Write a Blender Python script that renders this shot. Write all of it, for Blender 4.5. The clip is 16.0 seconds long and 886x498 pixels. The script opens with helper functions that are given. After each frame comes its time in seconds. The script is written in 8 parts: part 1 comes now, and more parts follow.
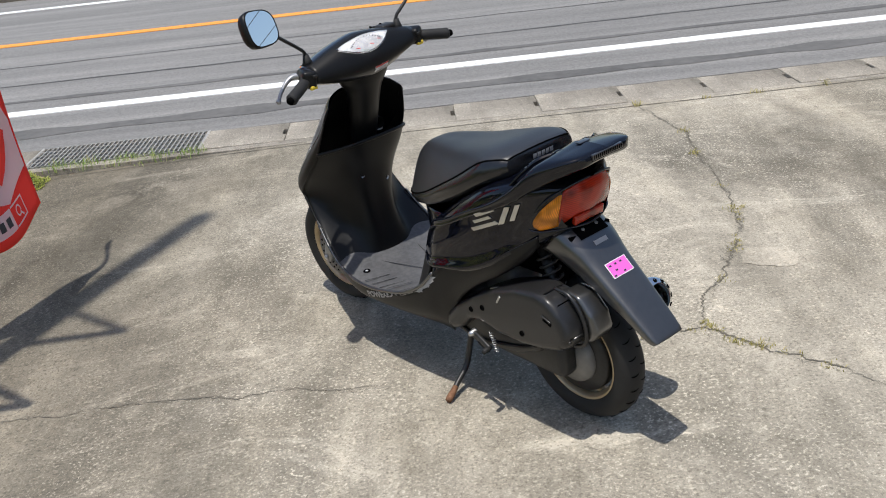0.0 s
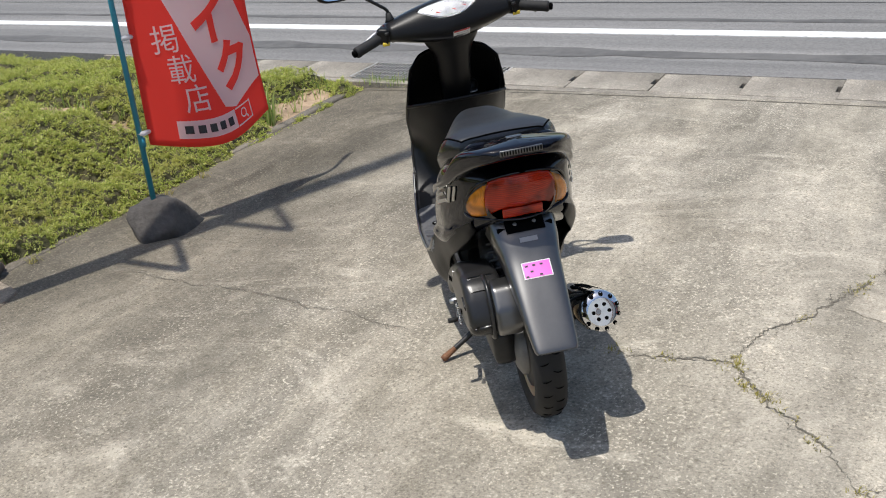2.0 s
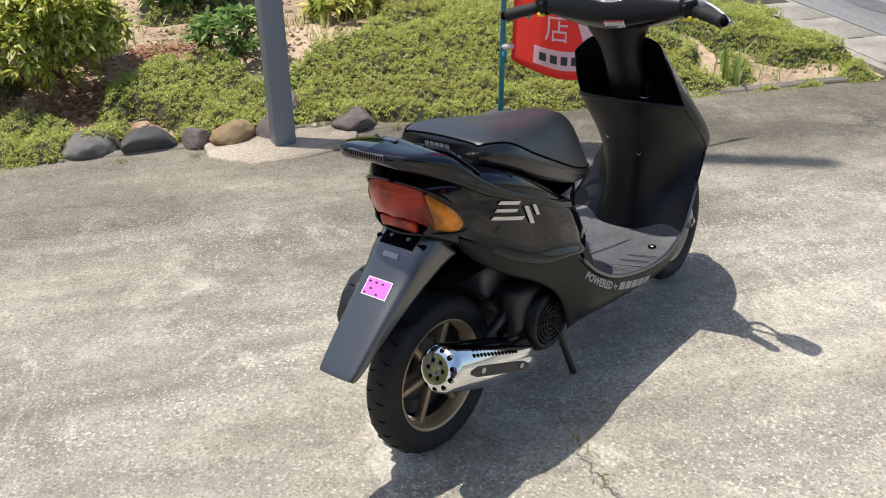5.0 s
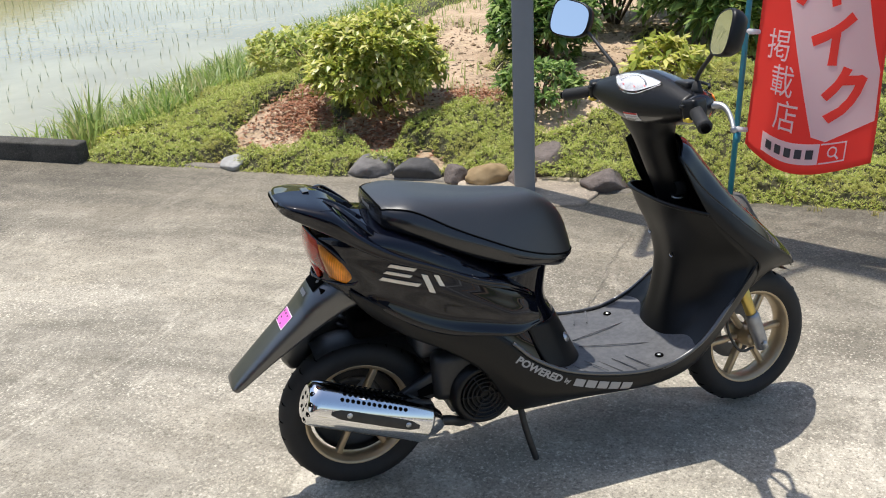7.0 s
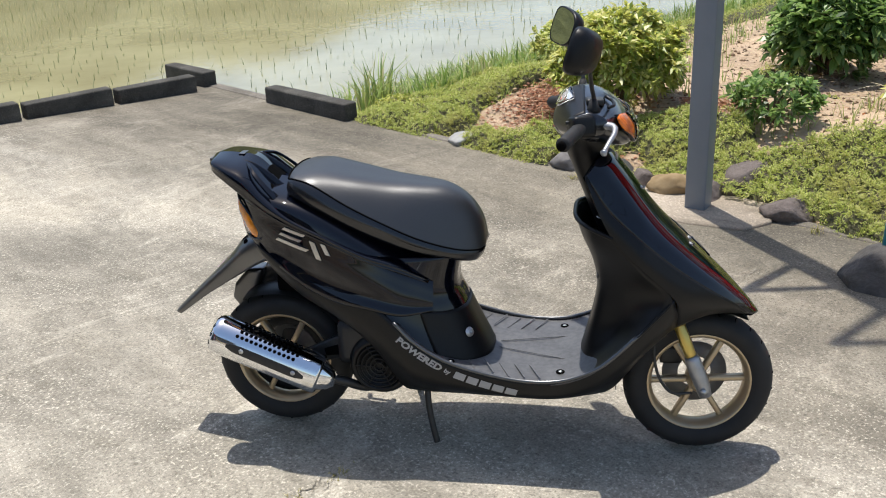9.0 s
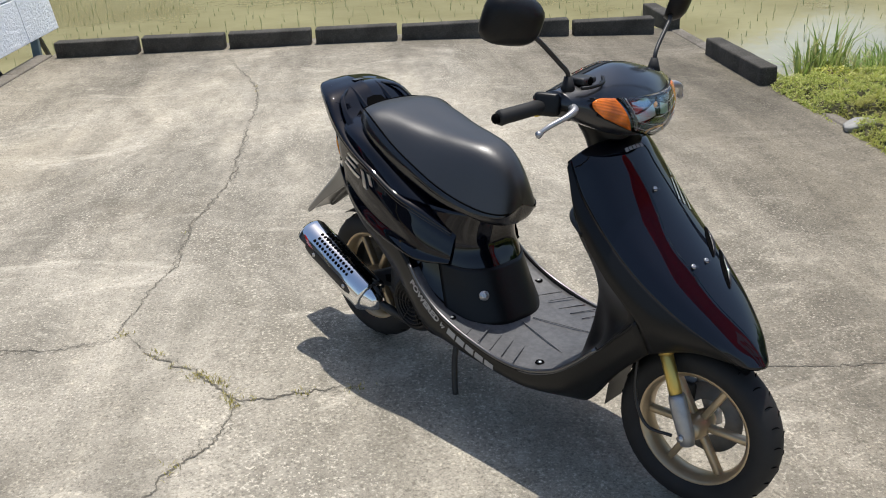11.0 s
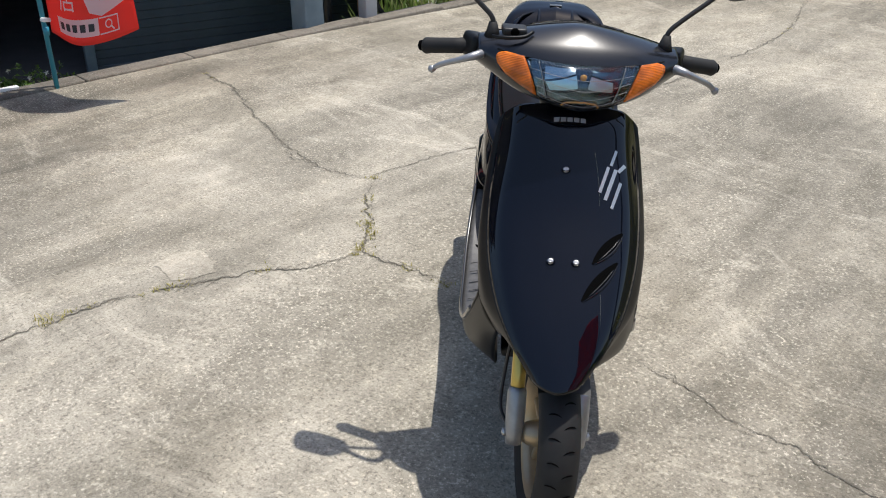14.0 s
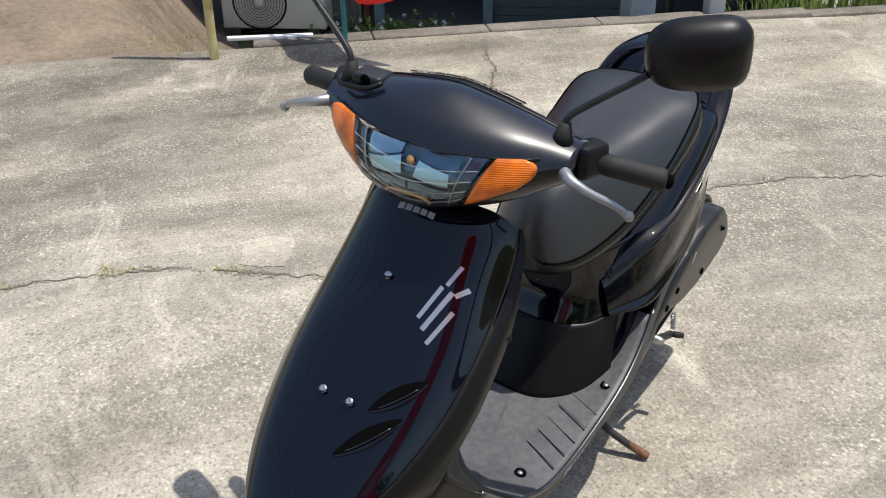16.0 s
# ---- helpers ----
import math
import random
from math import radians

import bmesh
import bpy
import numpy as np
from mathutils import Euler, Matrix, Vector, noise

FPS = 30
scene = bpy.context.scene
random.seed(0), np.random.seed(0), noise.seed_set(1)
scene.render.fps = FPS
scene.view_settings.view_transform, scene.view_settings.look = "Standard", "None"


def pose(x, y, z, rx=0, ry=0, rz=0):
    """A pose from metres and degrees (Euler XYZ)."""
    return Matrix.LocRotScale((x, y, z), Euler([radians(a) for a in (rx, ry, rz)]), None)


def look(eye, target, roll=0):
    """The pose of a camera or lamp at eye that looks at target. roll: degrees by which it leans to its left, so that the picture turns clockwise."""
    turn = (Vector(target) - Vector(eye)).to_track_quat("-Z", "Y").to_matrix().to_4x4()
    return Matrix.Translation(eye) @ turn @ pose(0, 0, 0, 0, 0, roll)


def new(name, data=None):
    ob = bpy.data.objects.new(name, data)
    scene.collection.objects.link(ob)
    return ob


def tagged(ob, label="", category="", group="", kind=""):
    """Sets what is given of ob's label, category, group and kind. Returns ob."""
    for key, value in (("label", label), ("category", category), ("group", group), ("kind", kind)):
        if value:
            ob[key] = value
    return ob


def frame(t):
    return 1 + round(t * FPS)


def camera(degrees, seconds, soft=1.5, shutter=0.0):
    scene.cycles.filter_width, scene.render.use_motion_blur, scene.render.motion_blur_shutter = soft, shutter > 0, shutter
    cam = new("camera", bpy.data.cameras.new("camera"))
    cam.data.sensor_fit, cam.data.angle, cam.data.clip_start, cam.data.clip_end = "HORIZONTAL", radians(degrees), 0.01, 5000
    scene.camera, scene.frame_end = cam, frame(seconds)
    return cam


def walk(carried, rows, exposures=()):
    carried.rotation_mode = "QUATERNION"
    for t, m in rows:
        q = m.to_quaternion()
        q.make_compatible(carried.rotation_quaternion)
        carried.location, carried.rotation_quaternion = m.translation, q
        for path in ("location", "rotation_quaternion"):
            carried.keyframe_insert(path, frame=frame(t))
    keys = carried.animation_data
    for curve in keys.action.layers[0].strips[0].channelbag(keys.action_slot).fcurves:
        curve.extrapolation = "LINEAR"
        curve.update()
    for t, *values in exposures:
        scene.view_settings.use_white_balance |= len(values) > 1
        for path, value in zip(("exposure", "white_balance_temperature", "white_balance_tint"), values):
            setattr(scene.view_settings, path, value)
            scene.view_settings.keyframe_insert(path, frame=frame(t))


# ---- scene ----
cam = camera(49.4, 16.0, 1.05)
METRES, EYE, TILT, LEAN, TURN = 10.563, 1.5, 0.0, 0.0, 0.0
ROWS = [
    (0.0, 0.0, 0.0, 0.0, -2.58, -23.83, 5.85),
    (0.5, 0.0338, -0.0071, 0.0009, 4.58, -23.59, 5.94),
    (1.0, 0.061, -0.001, -0.0007, 11.81, -23.39, 6.03),
    (1.5, 0.0905, 0.0099, 0.0006, 19.09, -23.53, 6.18),
    (2.0, 0.1209, 0.021, -0.0001, 27.85, -24.75, 5.54),
    (2.5, 0.1452, 0.0413, -0.0018, 36.82, -25.17, 4.22),
    (3.0, 0.1721, 0.061, -0.0004, 45.18, -24.99, 2.79),
    (5.5, 0.213, 0.2098, -0.0019, 84.38, -26.88, 1.83),
    (6.0, 0.2163, 0.2442, -0.0014, 92.69, -26.18, 2.28),
    (6.5, 0.2153, 0.2722, -0.0007, 100.7, -24.58, 2.5),
    (7.0, 0.2148, 0.2997, 0.0025, 107.91, -23.13, 2.69),
    (7.5, 0.2145, 0.3307, 0.003, 114.08, -22.33, 2.8),
    (8.0, 0.2056, 0.3576, 0.0026, 119.88, -22.2, 2.73),
    (10.5, 0.0709, 0.4667, -0.0008, 163.73, -23.82, 2.55),
    (11.0, 0.0397, 0.471, -0.0022, 172.95, -24.17, 2.63),
    (11.5, 0.0085, 0.4791, -0.0029, 180.95, -24.18, 2.34),
    (12.0, -0.0178, 0.4809, -0.0025, 188.48, -24.45, 2.12),
    (12.5, -0.0445, 0.47, -0.0032, 195.8, -24.93, 1.67),
    (13.0, -0.0753, 0.4641, -0.005, 203.5, -25.51, 1.11),
    (13.5, -0.1015, 0.4529, -0.0044, 211.94, -26.36, 0.71),
    (14.0, -0.1183, 0.4317, -0.005, 220.47, -27.2, 0.34),
    (14.5, -0.1369, 0.4057, -0.0075, 228.65, -27.87, 0.23),
    (15.0, -0.1437, 0.3749, -0.0087, 236.14, -28.42, 0.27),
    (15.5, -0.1433, 0.3448, -0.0071, 243.65, -28.76, 0.22),
    (16.0, -0.1383, 0.3165, -0.0068, 251.24, -29.07, 0.36),
]
walk(cam, [(t, pose(0, 0, EYE, TILT, LEAN, TURN) @ pose(METRES * x, METRES * y, METRES * z, 90 + pitch, roll, yaw)) for t, x, y, z, yaw, pitch, roll in ROWS],
     [(0.0, -0.06), (3.0, -0.04), (5.3, 0.26), (8.2, 0.3), (10.3, 0.08), (13.0, -0.04), (15.3, 0.0), (16.0, 0.12)])
# ---- light: high summer sun and clear sky ----
SUN_WAY = Vector((-0.108, -0.235, 1.0)).normalized()
world = bpy.data.worlds.new("sky")
scene.world = world
world.use_nodes = True
wn = world.node_tree
for n in list(wn.nodes):
    wn.nodes.remove(n)
sky = wn.nodes.new("ShaderNodeTexSky")
sky.sky_type, sky.sun_disc = "NISHITA", False
sky.sun_elevation = math.asin(SUN_WAY.z)
sky.sun_rotation = math.atan2(SUN_WAY.x, SUN_WAY.y)
sky.air_density, sky.dust_density, sky.ozone_density = 1.0, 1.5, 1.0
wb = wn.nodes.new("ShaderNodeBackground")
wb.inputs["Strength"].default_value = 0.15
wo = wn.nodes.new("ShaderNodeOutputWorld")
wn.links.new(sky.outputs[0], wb.inputs[0])
wn.links.new(wb.outputs[0], wo.inputs[0])
sun_data = bpy.data.lights.new("sun", "SUN")
sun_data.energy, sun_data.angle, sun_data.color = 4.2, radians(0.53), (1.0, 0.96, 0.9)
sun = new("sun", sun_data)
sun.matrix_world = look(SUN_WAY * 30, (0, 0, 0))


# ---- materials ----
def mat(name, base=(0.5, 0.5, 0.5), rough=0.6, metal=0.0, coat=0.0, spec=0.5):
    m = bpy.data.materials.new(name)
    m.use_nodes = True
    b = m.node_tree.nodes["Principled BSDF"]
    b.inputs["Base Color"].default_value = (*base, 1)
    b.inputs["Roughness"].default_value = rough
    b.inputs["Metallic"].default_value = metal
    b.inputs["Coat Weight"].default_value = coat
    b.inputs["Coat Roughness"].default_value = 0.03
    b.inputs["Specular IOR Level"].default_value = spec
    return m


def nd(m, kind, **kw):
    n = m.node_tree.nodes.new(kind)
    for k, v in kw.items():
        if k in n.inputs:
            n.inputs[k].default_value = v
    return n


def ln(m, a, b):
    m.node_tree.links.new(a, b)


def bsdf(m):
    return m.node_tree.nodes["Principled BSDF"]


def coords(m, scale=(1, 1, 1), kind="Object"):
    t = nd(m, "ShaderNodeTexCoord")
    p = nd(m, "ShaderNodeMapping")
    p.inputs["Scale"].default_value = scale
    ln(m, t.outputs[kind], p.inputs["Vector"])
    return p.outputs[0]


def noise_tex(m, vec, scale, detail=4.0, rough=0.6):
    n = nd(m, "ShaderNodeTexNoise", Scale=scale, Detail=detail, Roughness=rough)
    ln(m, vec, n.inputs["Vector"])
    return n.outputs["Fac"]


def ramp(m, fac, stops):
    r = nd(m, "ShaderNodeValToRGB")
    e = r.color_ramp.elements
    while len(e) < len(stops):
        e.new(0.5)
    for el, (p, c) in zip(e, stops):
        el.position = p
        el.color = (*c, 1) if len(c) == 3 else c
    ln(m, fac, r.inputs[0])
    return r.outputs[0]


def mix(m, fac, a, b, mode="MIX"):
    x = nd(m, "ShaderNodeMix")
    x.data_type, x.blend_type = "RGBA", mode
    for sock, v in ((x.inputs[0], fac), (x.inputs[6], a), (x.inputs[7], b)):
        if isinstance(v, (int, float)):
            sock.default_value = v
        elif isinstance(v, tuple):
            sock.default_value = (*v, 1)
        else:
            ln(m, v, sock)
    return x.outputs[2]


def bump(m, height, strength=0.3, dist=0.01, prev=None):
    b = nd(m, "ShaderNodeBump", Strength=strength, Distance=dist)
    ln(m, height, b.inputs["Height"])
    if prev is not None:
        ln(m, prev, b.inputs["Normal"])
    ln(m, b.outputs[0], bsdf(m).inputs["Normal"])
    return b.outputs[0]


def island(m, stops):
    g = nd(m, "ShaderNodeNewGeometry")
    return ramp(m, g.outputs["Random Per Island"], stops)


def grainy(name, a, b, scale, rough=0.6, metal=0.0, bmp=0.15, big=None, dist=0.004):
    m = mat(name, a, rough, metal)
    v = coords(m)
    f = noise_tex(m, v, scale, 6)
    c = ramp(m, f, [(0.3, a), (0.7, b)])
    if big:
        g = noise_tex(m, v, big, 3)
        c = mix(m, 0.5, c, ramp(m, g, [(0.35, a), (0.65, b)]))
    ln(m, c, bsdf(m).inputs["Base Color"])
    if bmp:
        bump(m, f, bmp, dist)
    return m


def concrete_mat(name, light, mid, dark, speck=1.0):
    m = mat(name, mid, 0.92, spec=0.2)
    v = coords(m)
    broad = noise_tex(m, v, 0.42, 5, 0.6)
    c = ramp(m, broad, [(0.36, dark), (0.5, mid), (0.64, light)])
    patch = nd(m, "ShaderNodeTexNoise", Scale=1.7, Detail=8.0, Roughness=0.68, Distortion=0.6)
    ln(m, coords(m, (1, 0.5, 1)), patch.inputs["Vector"])
    c = mix(m, 0.55, c, ramp(m, patch.outputs["Fac"], [(0.36, dark), (0.5, mid), (0.64, light)]))
    # trowel and wash streaks, mottling, grit
    streak = noise_tex(m, coords(m, (1, 0.16, 1)), 7, 6, 0.7)
    c = mix(m, 0.4, c, ramp(m, streak, [(0.32, (0.78, 0.775, 0.76)), (0.5, (1, 1, 1)), (0.68, (1.2, 1.2, 1.19))]), "MULTIPLY")
    wash = nd(m, "ShaderNodeTexNoise", Scale=2.6, Detail=7.0, Roughness=0.66, Distortion=0.35)
    ln(m, coords(m, (1, 0.13, 1)), wash.inputs["Vector"])
    c = mix(m, 0.6, c, ramp(m, wash.outputs["Fac"], [(0.36, (0.68, 0.68, 0.665)), (0.5, (1, 1, 1)), (0.62, (1.28, 1.27, 1.24))]), "MULTIPLY")
    mott = noise_tex(m, v, 19, 6, 0.7)
    c = mix(m, 0.5, c, ramp(m, mott, [(0.32, (0.72, 0.71, 0.69)), (0.5, (1, 1, 1)), (0.66, (1.24, 1.23, 1.21))]), "MULTIPLY")
    fine = noise_tex(m, v, 175, 3, 0.75)
    c = mix(m, 0.44 * speck, c, ramp(m, fine, [(0.34, (0.5, 0.49, 0.475)), (0.5, (1, 1, 1)), (0.66, (1.5, 1.49, 1.47))]), "MULTIPLY")
    scuff = nd(m, "ShaderNodeTexNoise", Scale=1.5, Detail=10.0, Roughness=0.78, Distortion=1.4)
    ln(m, coords(m, (0.6, 1.3, 1)), scuff.inputs["Vector"])
    c = mix(m, ramp(m, scuff.outputs["Fac"], [(0.54, (0, 0, 0)), (0.68, (0.75 * speck,) * 3)]), c, tuple(min(0.7, 1.2 * k) for k in light))
    vo = nd(m, "ShaderNodeTexVoronoi", Scale=125.0)
    ln(m, v, vo.inputs["Vector"])
    c = mix(m, 0.68 * speck, c, ramp(m, vo.outputs["Color"], [(0.0, (0.5, 0.49, 0.47)), (0.22, (0.97, 0.97, 0.97)), (0.8, (0.97, 0.97, 0.97)), (0.93, (1.55, 1.53, 1.49))]), "MULTIPLY")
    # exposed pale grit and dark pits, thicker in the worn lanes, and small pale chips
    grit = noise_tex(m, v, 105, 2, 0.6)
    lane = ramp(m, noise_tex(m, coords(m, (1, 0.45, 1)), 2.3, 5, 0.7), [(0.4, (0.25,) * 3), (0.6, (1.0,) * 3)])
    pale = mix(m, 1.0, ramp(m, grit, [(0.59, (0, 0, 0)), (0.65, (0.72 * speck,) * 3)]), lane, "MULTIPLY")
    c = mix(m, pale, c, tuple(min(0.75, 1.4 * k) for k in light))
    c = mix(m, ramp(m, grit, [(0.34, (0.62 * speck,) * 3), (0.42, (0, 0, 0))]), c, tuple(0.85 * k for k in dark))
    chip = noise_tex(m, v, 8, 6, 0.72)
    c = mix(m, ramp(m, chip, [(0.68, (0, 0, 0)), (0.72, (0.6 * speck,) * 3)]), c, tuple(min(0.7, 1.3 * k) for k in light))
    ln(m, c, bsdf(m).inputs["Base Color"])
    b = bump(m, fine, 0.5, 0.003)
    bump(m, mott, 0.25, 0.006, b)
    return m


M = {}
M["slab"] = concrete_mat("worn_concrete", (0.5, 0.457, 0.376), (0.31, 0.283, 0.231), (0.15, 0.1375, 0.112))
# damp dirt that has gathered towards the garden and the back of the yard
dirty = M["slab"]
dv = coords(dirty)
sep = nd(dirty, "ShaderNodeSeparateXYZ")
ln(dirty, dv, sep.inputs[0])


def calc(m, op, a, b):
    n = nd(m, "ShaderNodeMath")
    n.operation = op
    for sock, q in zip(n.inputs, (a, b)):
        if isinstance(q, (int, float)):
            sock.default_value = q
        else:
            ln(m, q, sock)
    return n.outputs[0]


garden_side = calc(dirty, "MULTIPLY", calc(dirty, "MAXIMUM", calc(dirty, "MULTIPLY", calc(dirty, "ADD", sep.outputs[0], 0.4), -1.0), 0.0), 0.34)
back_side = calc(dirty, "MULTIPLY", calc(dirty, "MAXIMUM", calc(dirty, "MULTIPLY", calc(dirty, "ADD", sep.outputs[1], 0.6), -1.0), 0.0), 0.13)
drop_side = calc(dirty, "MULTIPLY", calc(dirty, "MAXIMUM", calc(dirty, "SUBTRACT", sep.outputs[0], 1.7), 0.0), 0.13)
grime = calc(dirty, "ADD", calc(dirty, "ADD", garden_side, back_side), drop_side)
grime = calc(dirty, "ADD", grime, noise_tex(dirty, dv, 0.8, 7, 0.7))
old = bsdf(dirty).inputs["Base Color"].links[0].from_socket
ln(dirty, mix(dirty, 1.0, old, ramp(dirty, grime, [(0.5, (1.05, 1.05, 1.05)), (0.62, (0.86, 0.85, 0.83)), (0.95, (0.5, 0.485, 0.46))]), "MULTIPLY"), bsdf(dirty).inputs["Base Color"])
M["scraped"] = concrete_mat("scraped_cement", (0.57, 0.517, 0.425), (0.42, 0.38, 0.31), (0.27, 0.245, 0.2), 0.8)
M["lid"] = concrete_mat("gutter_concrete", (0.42, 0.385, 0.325), (0.31, 0.283, 0.24), (0.18, 0.165, 0.14), 1.0)
M["kerb"] = concrete_mat("kerb_concrete", (0.24, 0.215, 0.18), (0.165, 0.148, 0.122), (0.09, 0.08, 0.066), 0.8)
M["stop"] = concrete_mat("mossy_block", (0.14, 0.13, 0.11), (0.085, 0.08, 0.07), (0.045, 0.042, 0.036), 0.8)
M["footing"] = concrete_mat("pale_footing", (0.5, 0.43, 0.34), (0.38, 0.32, 0.25), (0.22, 0.185, 0.14), 0.8)


def asphalt_mat():
    m = mat("worn_asphalt", (0.2, 0.2, 0.2), 0.85, spec=0.3)
    v = coords(m)
    streak = noise_tex(m, coords(m, (0.12, 2.4, 1)), 1.6, 5, 0.6)
    fine = noise_tex(m, v, 60, 4, 0.8)
    c = ramp(m, streak, [(0.3, (0.17, 0.167, 0.16)), (0.55, (0.225, 0.22, 0.211)), (0.72, (0.29, 0.28, 0.265))])
    c = mix(m, 0.6, c, ramp(m, fine, [(0.35, (0.6, 0.6, 0.6)), (0.6, (1.25, 1.25, 1.25))]), "MULTIPLY")
    ln(m, c, bsdf(m).inputs["Base Color"])
    bump(m, fine, 0.5, 0.004)
    return m


M["asphalt"] = asphalt_mat()
M["seam_soft"] = grainy("worn_dark_band", (0.075, 0.073, 0.07), (0.16, 0.156, 0.148), 14, 0.85, 0, 0.3, 1.2)


def line_mat(name, col):
    m = mat(name, col, 0.7)
    v = coords(m)
    f = noise_tex(m, v, 22, 6, 0.75)
    c = ramp(m, f, [(0.34, tuple(0.55 * k for k in col)), (0.46, col)])
    ln(m, c, bsdf(m).inputs["Base Color"])
    bump(m, f, 0.3, 0.003)
    return m


M["white_line"] = line_mat("white_road_paint", (0.82, 0.82, 0.8))
M["orange_line"] = line_mat("orange_road_paint", (0.85, 0.33, 0.05))
M["grate"] = grainy("galvanised_grating", (0.34, 0.325, 0.295), (0.52, 0.495, 0.45), 30, 0.55, 0.35, 0.1)
M["matt_black"] = mat("matt_black_lining", (0.005, 0.005, 0.005), 0.85, spec=0.12)
M["tar"] = grainy("tar_seal", (0.05, 0.05, 0.05), (0.09, 0.088, 0.085), 30, 0.8)
M["crack"] = grainy("dirt_in_crack", (0.095, 0.085, 0.067), (0.2, 0.18, 0.142), 40, 0.95)
M["soil"] = grainy("dry_soil", (0.26, 0.182, 0.115), (0.6, 0.445, 0.3), 18, 0.95, 0, 0.8, 1.4, 0.03)
M["clod"] = mat("dry_clod", (0.3, 0.22, 0.15), 0.95, spec=0.2)
ln(M["clod"], island(M["clod"], [(0.0, (0.14, 0.095, 0.06)), (0.6, (0.34, 0.245, 0.16)), (1.0, (0.48, 0.4, 0.3))]), bsdf(M["clod"]).inputs["Base Color"])
M["bank"] = grainy("dirt_bank", (0.15, 0.115, 0.08), (0.37, 0.29, 0.205), 26, 0.95, 0, 1.0, 2.4, 0.04)
M["field"] = grainy("rough_field", (0.05, 0.07, 0.025), (0.12, 0.13, 0.05), 3, 0.95, 0, 0.5, 0.1, 0.05)
M["woods"] = grainy("far_woods", (0.04, 0.05, 0.012), (0.17, 0.17, 0.05), 0.5, 0.95, 0, 0.6, 0.08, 0.6)


def leafy(name, stops, rough=0.5, trans=0.25):
    m = mat(name, stops[0][1], rough, spec=0.4)
    c = island(m, stops)
    ln(m, c, bsdf(m).inputs["Base Color"])
    t = nd(m, "ShaderNodeBsdfTranslucent")
    ln(m, c, t.inputs["Color"])
    x = nd(m, "ShaderNodeMixShader", Fac=trans)
    ln(m, bsdf(m).outputs[0], x.inputs[1])
    ln(m, t.outputs[0], x.inputs[2])
    ln(m, x.outputs[0], m.node_tree.nodes["Material Output"].inputs["Surface"])
    return m


def patchwork(m, tint, scale, lo, hi):
    """Tints a leaf material in drifts, so that plants differ from place to place."""
    old_c = bsdf(m).inputs["Base Color"].links[0].from_socket
    f = ramp(m, noise_tex(m, coords(m), scale, 4, 0.65), [(lo, (0, 0, 0)), (hi, (0.75, 0.75, 0.75))])
    c = mix(m, f, old_c, tint)
    for node in m.node_tree.nodes:
        if node.type == "BSDF_TRANSLUCENT":
            ln(m, c, node.inputs["Color"])
    ln(m, c, bsdf(m).inputs["Base Color"])


M["phlox"] = leafy("ground_cover_leaf", [(0.0, (0.22, 0.29, 0.055)), (0.35, (0.43, 0.49, 0.1)), (0.75, (0.6, 0.64, 0.17)), (0.94, (0.72, 0.7, 0.28)), (1.0, (0.64, 0.5, 0.29))], 0.5, 0.42)
patchwork(M["phlox"], (0.45, 0.42, 0.12), 2.6, 0.5, 0.68)
# stems and thatch, with the shade between the leaves put into the colour
M["thatch"] = grainy("stems_thatch_gap_shade", (0.04, 0.043, 0.018), (0.12, 0.107, 0.052), 45, 0.95, 0, 0.9, 6, 0.02)
M["straw"] = leafy("dry_straw", [(0.0, (0.36, 0.26, 0.14)), (0.6, (0.56, 0.44, 0.26)), (1.0, (0.7, 0.6, 0.4))], 0.7, 0.2)
M["grass"] = leafy("grass_blade", [(0.0, (0.15, 0.25, 0.05)), (0.6, (0.32, 0.43, 0.11)), (0.9, (0.48, 0.5, 0.2)), (1.0, (0.58, 0.52, 0.3))], 0.45, 0.45)
patchwork(M["grass"], (0.5, 0.45, 0.2), 1.3, 0.52, 0.7)
M["weed"] = leafy("joint_weed", [(0.0, (0.2, 0.2, 0.05)), (0.5, (0.36, 0.32, 0.08)), (1.0, (0.5, 0.42, 0.18))], 0.7, 0.3)
M["azalea"] = leafy("yellow_green_leaf", [(0.0, (0.2, 0.28, 0.045)), (0.4, (0.46, 0.5, 0.09)), (0.75, (0.68, 0.66, 0.17)), (1.0, (0.82, 0.76, 0.36))], 0.35, 0.4)
M["darkleaf"] = leafy("dark_green_leaf", [(0.0, (0.08, 0.15, 0.035)), (0.6, (0.2, 0.33, 0.075)), (1.0, (0.42, 0.52, 0.18))], 0.32, 0.4)
M["dryleaf"] = leafy("red_brown_dry_leaf", [(0.0, (0.22, 0.1, 0.055)), (0.45, (0.4, 0.175, 0.09)), (0.8, (0.52, 0.29, 0.17)), (1.0, (0.66, 0.52, 0.36))], 0.7, 0.3)
M["seedling"] = leafy("rice_seedling", [(0.0, (0.12, 0.16, 0.07)), (1.0, (0.26, 0.3, 0.13))])
M["bark"] = grainy("shrub_stem", (0.08, 0.055, 0.035), (0.17, 0.12, 0.08), 40, 0.9)


def water_mat():
    m = mat("muddy_paddy_water", (0.3, 0.27, 0.15), 0.05, spec=0.8)
    v = coords(m)
    a = noise_tex(m, v, 0.8, 4)
    ln(m, ramp(m, a, [(0.35, (0.27, 0.24, 0.13)), (0.65, (0.38, 0.35, 0.2))]), bsdf(m).inputs["Base Color"])
    w = noise_tex(m, v, 9, 3)
    bump(m, w, 0.05, 0.02)
    return m


